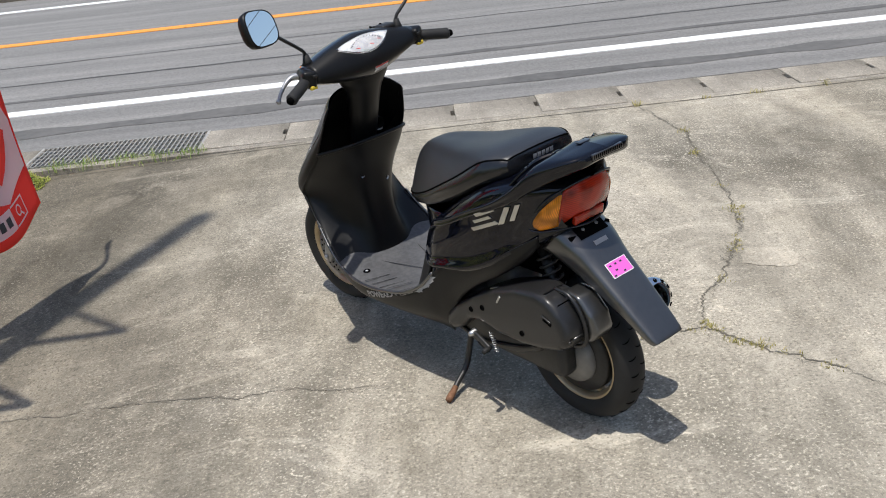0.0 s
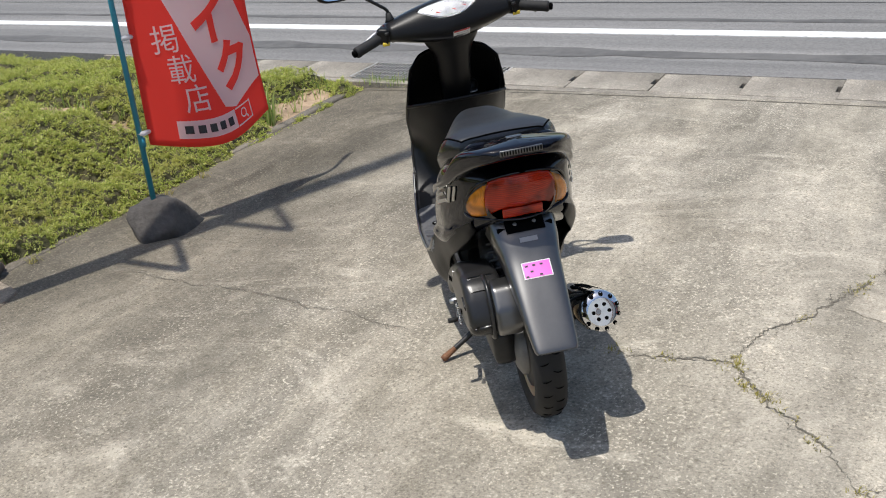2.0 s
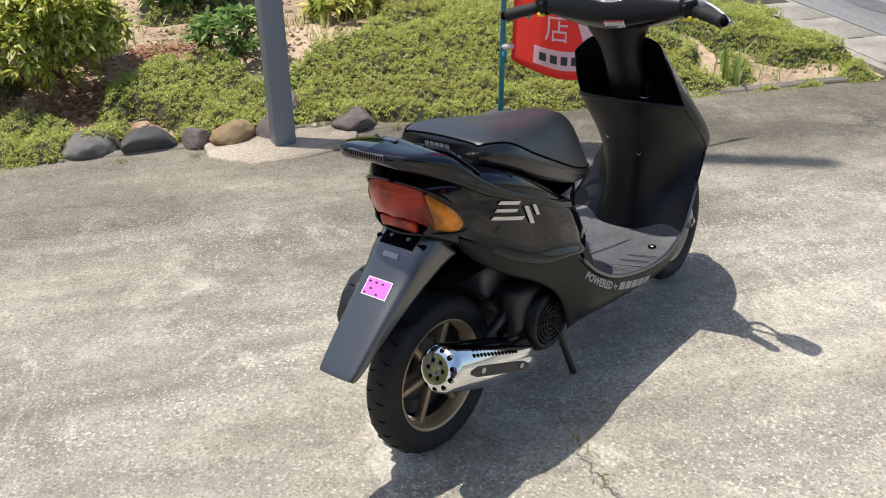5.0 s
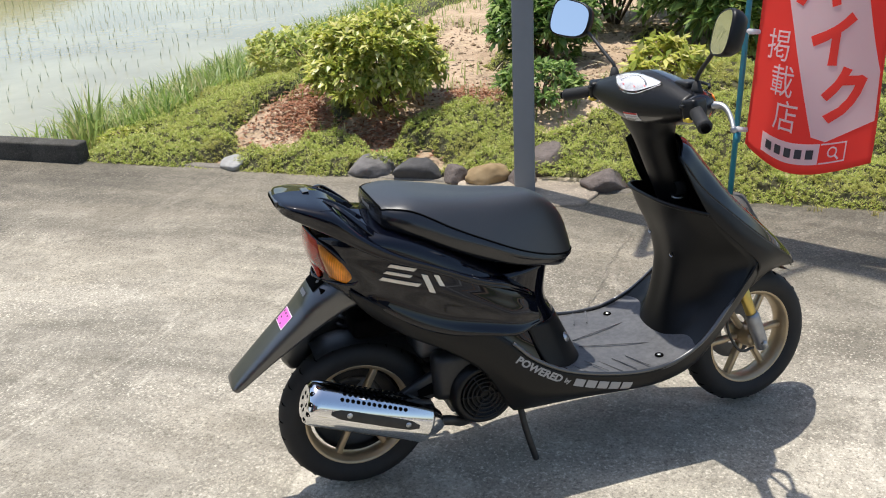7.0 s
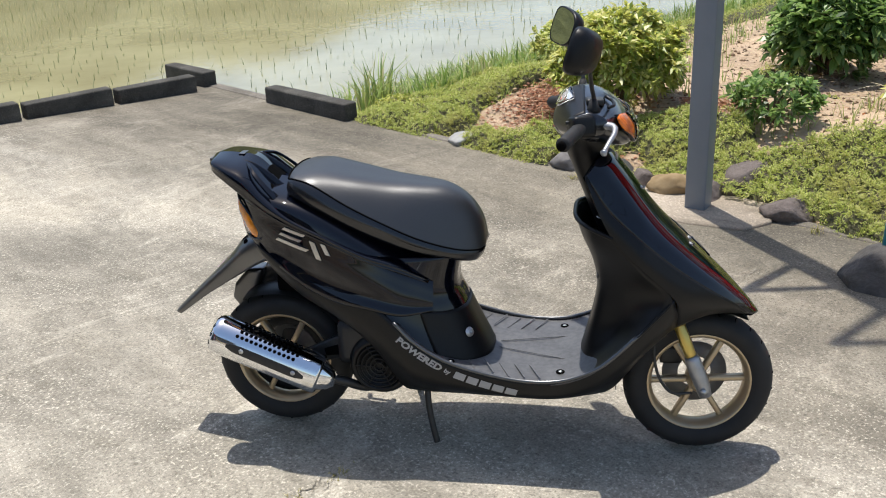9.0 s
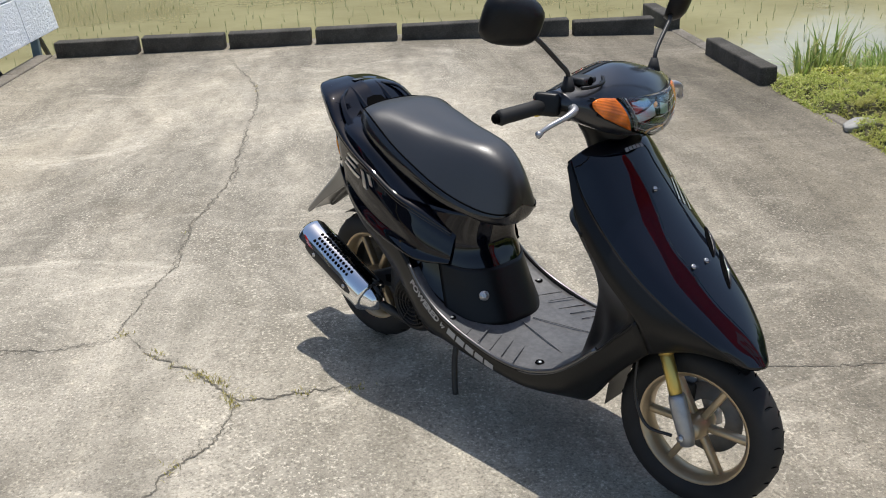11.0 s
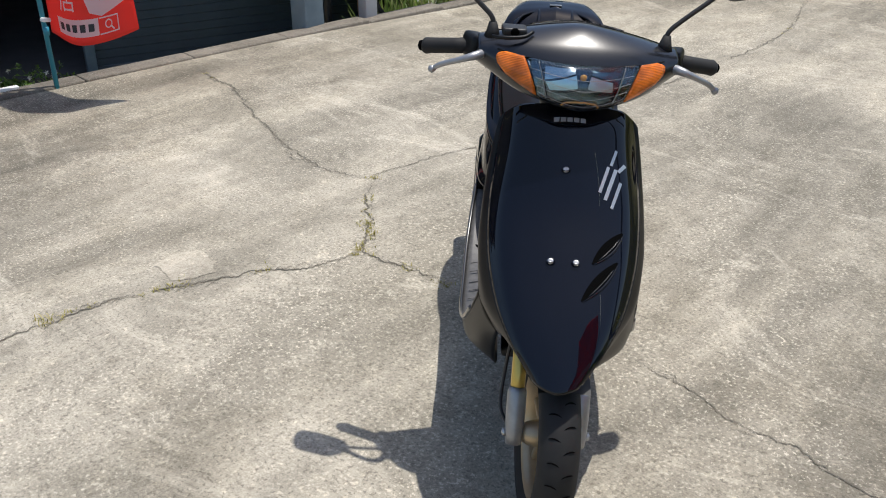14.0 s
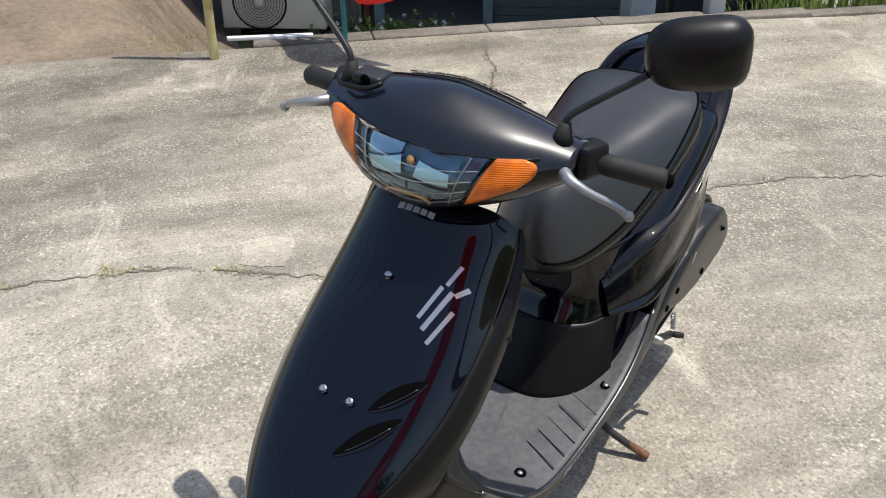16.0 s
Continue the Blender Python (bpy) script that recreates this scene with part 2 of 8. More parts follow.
M["water"] = water_mat()
M["gloss"] = mat("glossy_black_paint", (0.002, 0.0026, 0.006), 0.2, 0, 1.0, 0.0)
bsdf(M["gloss"]).inputs["Coat IOR"].default_value = 1.5
M["hazed"] = mat("sun_hazed_black_paint", (0.0028, 0.0036, 0.0068), 0.33, 0, 0.9, 0.45)
bsdf(M["hazed"]).inputs["Coat IOR"].default_value = 1.45
haze = noise_tex(M["hazed"], coords(M["hazed"]), 11, 4, 0.6)
ln(M["hazed"], ramp(M["hazed"], haze, [(0.35, (0.03, 0.03, 0.03)), (0.65, (0.2, 0.2, 0.2))]), bsdf(M["hazed"]).inputs["Coat Roughness"])
M["plastic"] = grainy("matte_black_plastic", (0.005, 0.0049, 0.0049), (0.009, 0.0088, 0.0087), 260, 0.4, 0, 0.12, None, 0.001)
M["plastic_worn"] = grainy("faded_black_plastic", (0.010, 0.0098, 0.0096), (0.021, 0.0205, 0.02), 9, 0.36, 0, 0.1, 60, 0.001)
M["air_box"] = grainy("satin_black_plastic", (0.012, 0.012, 0.0125), (0.021, 0.0205, 0.0205), 120, 0.3, 0, 0.08, 8, 0.001)
M["mat_rubber"] = grainy("scuffed_grey_floor_plastic", (0.055, 0.055, 0.058), (0.12, 0.12, 0.122), 12, 0.5, 0, 0.2, 70, 0.001)
M["seat"] = grainy("black_vinyl", (0.013, 0.0137, 0.0152), (0.021, 0.0218, 0.0235), 300, 0.4, 0, 0.25, None, 0.001)
M["seat_side"] = mat("smooth_black_vinyl", (0.006, 0.0065, 0.008), 0.26, spec=0.7)
for k, q in (("seat", 0.85), ("plastic", 0.27), ("plastic_worn", 0.95)):
    bsdf(M[k]).inputs["Specular IOR Level"].default_value = q
bsdf(M["plastic_worn"]).inputs["Coat Weight"].default_value = 1.0
bsdf(M["plastic_worn"]).inputs["Coat Roughness"].default_value = 0.27
bsdf(M["plastic_worn"]).inputs["Coat IOR"].default_value = 1.6
M["rubber"] = grainy("tyre_rubber", (0.007, 0.007, 0.0073), (0.017, 0.0165, 0.016), 30, 0.72, 0, 0.2, 5, 0.001)
M["gold"] = grainy("champagne_gold_alloy", (0.4, 0.31, 0.195), (0.53, 0.425, 0.28), 20, 0.36, 0.65, 0.1, 4, 0.001)
M["gold_tube"] = mat("gold_anodised_tube", (0.62, 0.46, 0.13), 0.3, 0.75)
M["alloy"] = grainy("cast_aluminium", (0.3, 0.31, 0.32), (0.46, 0.46, 0.47), 40, 0.42, 0.7, 0.1, 6, 0.001)
M["dull_alloy"] = grainy("dirty_cast_alloy", (0.16, 0.155, 0.15), (0.3, 0.29, 0.27), 25, 0.6, 0.5, 0.2, 6, 0.002)
M["chrome"] = mat("polished_chrome", (0.78, 0.79, 0.8), 0.06, 1.0)
M["silver"] = mat("silver_badge", (0.66, 0.65, 0.61), 0.3, 0.9)
M["print"] = mat("grey_lettering", (0.36, 0.355, 0.35), 0.5)
M["steel"] = grainy("zinc_steel", (0.42, 0.42, 0.42), (0.6, 0.6, 0.59), 50, 0.35, 0.9, 0.05)
M["black_metal"] = grainy("black_painted_metal", (0.012, 0.012, 0.012), (0.025, 0.024, 0.023), 40, 0.45, 0.0, 0.15)
M["rust"] = grainy("rusted_steel", (0.12, 0.05, 0.025), (0.3, 0.16, 0.09), 60, 0.85, 0.2, 0.4)
# near-black, mostly for holes and hollows: the shade of their depth as colour
M["hole"] = mat("dark_void", (0.002, 0.002, 0.002), 0.9, spec=0.05)
M["mirror"] = mat("mirror_glass", (0.9, 0.92, 0.93), 0.01, 1.0)
M["pink"] = mat("magenta_sticker", (0.8, 0.13, 0.6), 0.4, 0, 1.0)
bsdf(M["pink"]).inputs["Coat Roughness"].default_value = 0.33
bsdf(M["pink"]).inputs["Coat IOR"].default_value = 1.7
M["dark_print"] = mat("dark_print", (0.03, 0.03, 0.035), 0.6)
M["white_plastic"] = mat("white_label", (0.75, 0.74, 0.72), 0.45)
M["yellow"] = mat("yellow_label", (0.75, 0.55, 0.05), 0.5)
M["red_print"] = mat("red_print", (0.6, 0.05, 0.04), 0.5)
# headlight chrome in pale blue: the sky's reflection put into the colour
M["blue_reflector"] = mat("sky_blue_reflection", (0.5, 0.74, 0.82), 0.3, 0.85)
M["pale_chrome"] = mat("pale_blue_chrome", (0.42, 0.55, 0.62), 0.18, 0.95)


def lens_mat(name, col, rough=0.05, weight=1.0):
    m = mat(name, col, rough)
    bsdf(m).inputs["Transmission Weight"].default_value = weight
    bsdf(m).inputs["IOR"].default_value = 1.35
    return m


M["clear"] = lens_mat("clear_lens", (0.95, 0.97, 0.98))


def ribbed(name, col, scale=60.0, axis="Z"):
    m = mat(name, col, 0.15, 0, 0.0)
    w = nd(m, "ShaderNodeTexWave", Scale=scale)
    w.bands_direction = axis
    ln(m, coords(m), w.inputs["Vector"])
    # rib tones and blotches put glints and inner shade into the lens colour
    c = ramp(m, w.outputs["Fac"], [(0.0, tuple(0.7 * k for k in col)), (1.0, tuple(min(1, 1.15 * k) for k in col))])
    glints = noise_tex(m, coords(m), 28, 3, 0.6)
    c = mix(m, ramp(m, glints, [(0.4, (0, 0, 0)), (0.68, (0.55, 0.55, 0.55))]), c, tuple(min(1, 1.25 * k + 0.02 * (col[1] > 0.1)) for k in col))
    c = mix(m, ramp(m, noise_tex(m, coords(m), 15, 2, 0.5), [(0.47, (0, 0, 0)), (0.6, (0.8, 0.8, 0.8))]), c, tuple(0.28 * k for k in col))
    ln(m, c, bsdf(m).inputs["Base Color"])
    bump(m, w.outputs["Fac"], 0.25, 0.002)
    bsdf(m).inputs["Coat Weight"].default_value = 0.7
    bsdf(m).inputs["Specular IOR Level"].default_value = 0.15
    return m


M["amber_lens"] = ribbed("rear_amber_lens", (0.85, 0.27, 0.012), 90.0, "X")
M["orange_lens"] = ribbed("orange_lens", (0.82, 0.19, 0.018), 110.0, "Z")
M["red_lens"] = ribbed("red_lens", (0.42, 0.022, 0.004), 60.0, "Z")
# the same chrome in dark tones: the bowl's depth shade put into the colour
M["reflector"] = mat("dark_reflector", (0.09, 0.13, 0.16), 0.2, 0.95)
M["dark_chrome"] = mat("shaded_chrome", (0.13, 0.2, 0.24), 0.14, 1.0)
M["amber_bulb"] = mat("amber_glass", (0.85, 0.42, 0.12), 0.1)
M["dial"] = grainy("printed_dial", (0.26, 0.26, 0.28), (0.4, 0.4, 0.41), 60, 0.4, 0, 0.0)
M["post_paint"] = grainy("blue_grey_paint", (0.16, 0.185, 0.215), (0.22, 0.245, 0.275), 5, 0.5, 0.0, 0.05, 0.8)
M["flagpole"] = mat("turquoise_pole", (0.03, 0.26, 0.36), 0.35)


def cloth_mat(name, col):
    m = mat(name, col, 0.85, spec=0.2)
    v = coords(m)
    w = noise_tex(m, v, 400, 2)
    bump(m, w, 0.2, 0.001)
    t = nd(m, "ShaderNodeBsdfTranslucent")
    t.inputs["Color"].default_value = (*col, 1)
    x = nd(m, "ShaderNodeMixShader", Fac=0.5)
    ln(m, bsdf(m).outputs[0], x.inputs[1])
    ln(m, t.outputs[0], x.inputs[2])
    ln(m, x.outputs[0], m.node_tree.nodes["Material Output"].inputs["Surface"])
    return m


M["red_cloth"] = cloth_mat("red_polyester", (0.98, 0.1, 0.075))
M["white_cloth"] = cloth_mat("white_polyester", (0.88, 0.88, 0.88))
M["stone_grey"] = grainy("grey_field_stone", (0.09, 0.083, 0.078), (0.2, 0.186, 0.175), 22, 0.9, 0, 0.7, 3, 0.01)
M["stone_dark"] = grainy("dark_basalt_stone", (0.04, 0.038, 0.037), (0.095, 0.09, 0.087), 25, 0.88, 0, 0.6, 4, 0.008)
M["stone_ochre"] = grainy("ochre_stone", (0.2, 0.13, 0.055), (0.36, 0.26, 0.14), 14, 0.9, 0, 0.6, 5, 0.008)
M["stone_brown"] = grainy("brown_porous_stone", (0.085, 0.067, 0.058), (0.19, 0.155, 0.135), 45, 0.92, 0, 0.9, 5, 0.01)
M["stone_flag"] = grainy("brown_black_stone", (0.045, 0.04, 0.036), (0.11, 0.1, 0.09), 40, 0.9, 0, 0.9, 6, 0.01)
M["stone_pale"] = grainy("pale_stone", (0.25, 0.243, 0.225), (0.4, 0.39, 0.365), 25, 0.9, 0, 0.5, 4, 0.008)
M["panel_white"] = grainy("rough_white_paint", (0.72, 0.75, 0.78), (0.88, 0.9, 0.91), 38, 0.75, 0, 0.9, 3, 0.02)
M["panel_grey"] = grainy("grey_board", (0.3, 0.31, 0.33), (0.42, 0.43, 0.45), 8, 0.8, 0, 0.2, 1.5)
M["shutter"] = grainy("dark_blue_shutter", (0.05, 0.068, 0.09), (0.085, 0.11, 0.14), 4, 0.45, 0.1, 0.1, 0.9)
M["shutter_frame"] = grainy("blue_grey_frame", (0.14, 0.2, 0.25), (0.22, 0.29, 0.34), 6, 0.5, 0.1, 0.1)
M["unit"] = grainy("cream_metal", (0.6, 0.58, 0.52), (0.72, 0.7, 0.64), 4, 0.5, 0, 0.05, 0.9)
M["tarp"] = grainy("grey_tarp", (0.09, 0.085, 0.08), (0.22, 0.2, 0.19), 9, 0.8, 0, 0.8, 2, 0.05)
M["pipe_yellow"] = grainy("yellow_pipe", (0.47, 0.38, 0.14), (0.66, 0.57, 0.29), 12, 0.5, 0, 0.1, 3)
M["wall_grey"] = grainy("dark_wall_board", (0.1, 0.1, 0.1), (0.17, 0.165, 0.16), 5, 0.85, 0, 0.2, 1)
M["maroon"] = grainy("maroon_paint", (0.12, 0.02, 0.02), (0.22, 0.04, 0.035), 8, 0.6, 0, 0.1)
M["petal"] = mat("white_petal", (0.8, 0.8, 0.78), 0.6)


# ---- mesh tools ----
def mk(name, V, F, material, parent=None, label="", smooth=True, m=None):
    me = bpy.data.meshes.new(name)
    V = np.asarray(V, float).reshape(-1, 3)
    if m is not None:
        R3 = np.array(m.to_3x3())
        V = V @ R3.T + np.array(m.translation)
    me.from_pydata(V.tolist(), [], [tuple(int(i) for i in f) for f in F])
    me.materials.append(material)
    if smooth:
        me.polygons.foreach_set("use_smooth", [True] * len(me.polygons))
    me.update()
    ob = new(name, me)
    if parent is not None:
        ob.parent = parent
    if label:
        tagged(ob, label)
    return ob


def fast(name, V, F, material, smooth=True):
    """One large mesh out of arrays: V n x 3, F k x 3 or k x 4."""
    me = bpy.data.meshes.new(name)
    F = np.asarray(F, np.int32)
    k, s = F.shape
    me.vertices.add(len(V))
    me.vertices.foreach_set("co", np.asarray(V, np.float32).ravel())
    me.loops.add(k * s)
    me.loops.foreach_set("vertex_index", F.ravel())
    me.polygons.add(k)
    me.polygons.foreach_set("loop_start", np.arange(0, k * s, s, dtype=np.int32))
    me.polygons.foreach_set("loop_total", np.full(k, s, np.int32))
    if smooth:
        me.polygons.foreach_set("use_smooth", np.ones(k, bool))
    me.materials.append(material)
    me.update(calc_edges=True)
    me.validate()
    return new(name, me)


def shell(ob, t, off=-1.0):
    s = ob.modifiers.new("thickness", "SOLIDIFY")
    s.thickness, s.offset = t, off
    return ob


def spline(P, n, closed=False):
    """Catmull-Rom through the rows of P, n steps between each pair."""
    P = np.asarray(P, float)
    k = len(P)
    if closed:
        idx = lambda i: P[i % k]
        segs = k
    else:
        a, b = 2 * P[0] - P[1], 2 * P[-1] - P[-2]
        Q = np.concatenate([[a], P, [b]])
        idx = lambda i: Q[i + 1]
        segs = k - 1
    out = []
    for i in range(segs):
        p0, p1, p2, p3 = idx(i - 1), idx(i), idx(i + 1), idx(i + 2)
        for s in range(n):
            t = s / n
            out.append(0.5 * (2 * p1 + (p2 - p0) * t + (2 * p0 - 5 * p1 + 4 * p2 - p3) * t * t + (3 * p1 - p0 - 3 * p2 + p3) * t ** 3))
    if not closed:
        out.append(P[-1])
    return np.array(out)


def grid_faces(nu, nv, closed_v=False):
    F = []
    for i in range(nu - 1):
        for j in range(nv if closed_v else nv - 1):
            k = (j + 1) % nv
            F.append((i * nv + j, i * nv + k, (i + 1) * nv + k, (i + 1) * nv + j))
    return F


def skin(rows, n=6, mirror=False, closed=False):
    """A smooth surface through a small grid of points. mirror: rows run from the middle plane (y = 0) outwards."""
    G3 = np.asarray(rows, float)
    if mirror:
        flip = G3[:, :0:-1].copy()
        flip[..., 1] *= -1
        G3 = np.concatenate([flip, G3], axis=1)
    A = np.array([spline(r, n, closed) for r in G3])
    B = np.array([spline(A[:, j], n) for j in range(A.shape[1])]).transpose(1, 0, 2)
    return B.reshape(-1, 3), grid_faces(B.shape[0], B.shape[1], closed)


def capped(V, F, nv):
    """Closes both ends of a lofted tube of rings of nv points."""
    nr = len(V) // nv
    F = list(F) + [tuple(range(nv - 1, -1, -1)), tuple(range((nr - 1) * nv, nr * nv))]
    return V, F


def flip_y(V, F):
    V = np.array(V, float)
    V[:, 1] *= -1
    return V, [tuple(reversed(f)) for f in F]


def tube(path, r, n=12, caps=True):
    P = np.asarray(path, float)
    R_ = np.full(len(P), r) if np.isscalar(r) else np.asarray(r, float)
    T = np.gradient(P, axis=0)
    T /= np.linalg.norm(T, axis=1)[:, None] + 1e-12
    up = np.array([0, 0, 1.0]) if abs(T[0][2]) < 0.9 else np.array([1.0, 0, 0])
    V = []
    u = np.cross(T[0], up)
    for i in range(len(P)):
        u = u - T[i] * (u @ T[i])
        u /= np.linalg.norm(u)
        w = np.cross(T[i], u)
        for j in range(n):
            a = 2 * math.pi * j / n
            V.append(P[i] + R_[i] * (math.cos(a) * u + math.sin(a) * w))
    F = grid_faces(len(P), n, True)
    V = np.array(V)
    return capped(V, F, n) if caps else (V, F)


def revolve(profile, centre, axis="y", n=48):
    """profile: (radius, along) pairs, turned about an axis through centre."""
    V = []
    for r, h in profile:
        for j in range(n):
            a = 2 * math.pi * j / n
            c, s = r * math.cos(a), r * math.sin(a)
            V.append({"y": (c, h, s), "z": (c, s, h), "x": (h, c, s)}[axis])
    return np.array(V) + np.array(centre), grid_faces(len(profile), n, True)


def box(c, s, bev=0.004, rot=None, seg=2):
    bm = bmesh.new()
    bmesh.ops.create_cube(bm, size=1.0)
    bmesh.ops.scale(bm, vec=s, verts=bm.verts)
    if bev:
        bmesh.ops.bevel(bm, geom=bm.edges[:], offset=min(bev, 0.45 * min(s)), segments=seg, affect="EDGES", profile=0.6)
    if rot is not None:
        bmesh.ops.transform(bm, matrix=rot.to_4x4(), verts=bm.verts)
    bmesh.ops.translate(bm, vec=c, verts=bm.verts)
    V = np.array([v.co[:] for v in bm.verts])
    bm.verts.index_update()
    F = [tuple(v.index for v in f.verts) for f in bm.faces]
    bm.free()
    return V, F


def prism(poly, y0, y1, bev=0.006, seg=2, plane="xz"):
    """A polygon in a plane, pushed from y0 to y1, with rounded edges."""
    bm = bmesh.new()
    put = (lambda a, b, h: (a, h, b)) if plane == "xz" else (lambda a, b, h: (a, b, h))
    lo = [bm.verts.new(put(a, b, y0)) for a, b in poly]
    hi = [bm.verts.new(put(a, b, y1)) for a, b in poly]
    k = len(poly)
    bm.faces.new(lo)
    bm.faces.new(hi[::-1])
    for i in range(k):
        bm.faces.new((lo[i], hi[i], hi[(i + 1) % k], lo[(i + 1) % k]))
    bmesh.ops.recalc_face_normals(bm, faces=bm.faces[:])
    if bev:
        bmesh.ops.bevel(bm, geom=[e for e in bm.edges], offset=bev, segments=seg, affect="EDGES", profile=0.6)
    V = np.array([v.co[:] for v in bm.verts])
    bm.verts.index_update()
    F = [tuple(v.index for v in f.verts) for f in bm.faces]
    bm.free()
    return V, F


def join(*vf):
    V, F, n = [], [], 0
    for v, f in vf:
        V.append(np.asarray(v, float).reshape(-1, 3))
        F += [tuple(i + n for i in q) for q in f]
        n += len(V[-1])
    return np.concatenate(V), F


def between(a, b):
    """The turn that lays the x axis along b - a."""
    return (Vector(b) - Vector(a)).to_track_quat("X", "Z").to_matrix()


def rod(a, b, w, h, bev=0.003):
    a, b = Vector(a), Vector(b)
    return box(tuple((a + b) / 2), ((b - a).length, w, h), bev, between(a, b))


def empty(name, label, category, m=None, group=""):
    e = new(name)
    e.empty_display_size = 0.1
    if m is not None:
        e.matrix_world = m
    return tagged(e, label, category, group)


def text_mesh(body, size=1.0, bold=0.0):
    """The flat outline of a word, centred, 1 high."""
    cu = bpy.data.curves.new("word", "FONT")
    cu.offset = bold
    cu.body, cu.size, cu.align_x, cu.align_y, cu.resolution_u = body, size, "CENTER", "CENTER", 2
    ob = new("word", cu)
    me = bpy.data.meshes.new_from_object(ob.evaluated_get(bpy.context.evaluated_depsgraph_get()))
    V = np.array([v.co[:] for v in me.vertices])
    F = [tuple(p.vertices) for p in me.polygons]
    bpy.data.objects.remove(ob)
    bpy.data.curves.remove(cu)
    bpy.data.meshes.remove(me)
    return V, F


def cut(V, F, n=1):
    """Splits flat faces so that they can follow a curved surface."""
    bm = bmesh.new()
    vs = [bm.verts.new(v) for v in V]
    for f in F:
        try:
            bm.faces.new([vs[i] for i in f])
        except ValueError:
            pass
    bmesh.ops.triangulate(bm, faces=bm.faces[:])
    for _ in range(n):
        bmesh.ops.subdivide_edges(bm, edges=bm.edges[:], cuts=1, use_grid_fill=True)
    bm.verts.index_update()
    V = np.array([v.co[:] for v in bm.verts])
    F = [tuple(v.index for v in f.verts) for f in bm.faces]
    bm.free()
    return V, F


def lay_on(V, F, target, way, lift=0.0012):
    """Presses points along a way on to a surface (vertices, faces)."""
    from mathutils.bvhtree import BVHTree
    tree = BVHTree.FromPolygons([Vector(v) for v in target[0]], [list(f) for f in target[1]])
    way = Vector(way).normalized()
    out = []
    for v in V:
        p = Vector(v)
        hit, nor, _, _ = tree.ray_cast(p - way * 0.5, way)
        if hit is None:
            hit, nor, _, _ = tree.find_nearest(p)
        if nor.dot(way) > 0:
            nor = -nor
        out.append((hit + nor * lift)[:])
    return np.array(out), F


# ---- the lie of the land ----
def land(x, y):
    dx = min(max(0.0, 0.9 - x) * 0.04, 0.125)
    dy = min(max(0.0, y - 3.4) * 0.048, 0.105)
    db = min(0.06, max(0.0, 1.5 - y) * 0.03)
    dr = max(0.0, x - 1.9) * 0.02
    return -((dx ** 3 + dy ** 3 + db ** 3 + dr ** 3) ** (1 / 3))


def smooth01(t):
    t = np.clip(t, 0, 1)
    return t * t * (3 - 2 * t)


WALL_O, WALL_D = np.array([2.58, -2.6]), np.array([0.7, 5.2]) / math.hypot(0.7, 5.2)
WALL_N = np.array([WALL_D[1], -WALL_D[0]])


def wall_pt(s, off, z):
    p = WALL_O + WALL_D * s + WALL_N * off
    return (p[0], p[1], z)


# ---- the setting ----
def structure(ob, label, category):
    return tagged(ob, label, category, kind="structure")


# one sheet to the horizon: level with the yard by the road, a metre lower behind the yard's far edge
def sheet_z(x, y):
    low = smooth01((x - 3.2) / 0.9) * smooth01((4.2 - y) / 1.6)
    far = smooth01((y + 2.0) / 4.0)
    return -0.42 - 0.75 * low * np.where(y > -30, 1, 0) + 0.0 * far


xs = np.concatenate([np.linspace(-400, -14, 8), np.linspace(-12, 12, 61), np.linspace(14, 400, 8)])
ys = np.concatenate([np.linspace(-400, -14, 8), np.linspace(-12, 14, 66), np.linspace(16, 400, 8)])
GX, GY = np.meshgrid(xs, ys, indexing="ij")
V = np.stack([GX, GY, sheet_z(GX, GY)], -1).reshape(-1, 3)
structure(fast("ground", V, grid_faces(len(xs), len(ys)), M["field"]), "rough grassy ground stretching away round the yard", "ground")


def edge_x(y):
    return WALL_O[0] + WALL_D[0] / WALL_D[1] * (y - WALL_O[1])


def back_y(x):
    return -2.42 - 0.095 * x * 0.9


# the concrete yard, with its side faces going down
nu, nv = 70, 90
V = []
for i in range(nu):
    for j in range(nv):
        v = j / (nv - 1)
        u = i / (nu - 1)
        y = -2.75 + (5.42 + 2.75) * v
        x = -2.235 + (edge_x(y) + 2.235) * u
        y2 = max(y, back_y(x) - 0.2) if j else back_y(x) - 0.2
        V.append((x, y2, land(x, y2)))
F = grid_faces(nu, nv)
top = len(V)
rim = [i * nv for i in range(nu)] + [(nu - 1) * nv + j for j in range(1, nv)] + [i * nv + nv - 1 for i in range(nu - 2, -1, -1)] + [j for j in range(nv - 2, 0, -1)]
for k in rim:
    V.append((V[k][0], V[k][1], -1.3))
for a in range(len(rim)):
    b = (a + 1) % len(rim)
    F.append((rim[b], rim[a], top + a, top + b))
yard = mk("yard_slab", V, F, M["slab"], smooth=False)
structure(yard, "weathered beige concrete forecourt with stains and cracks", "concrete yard")


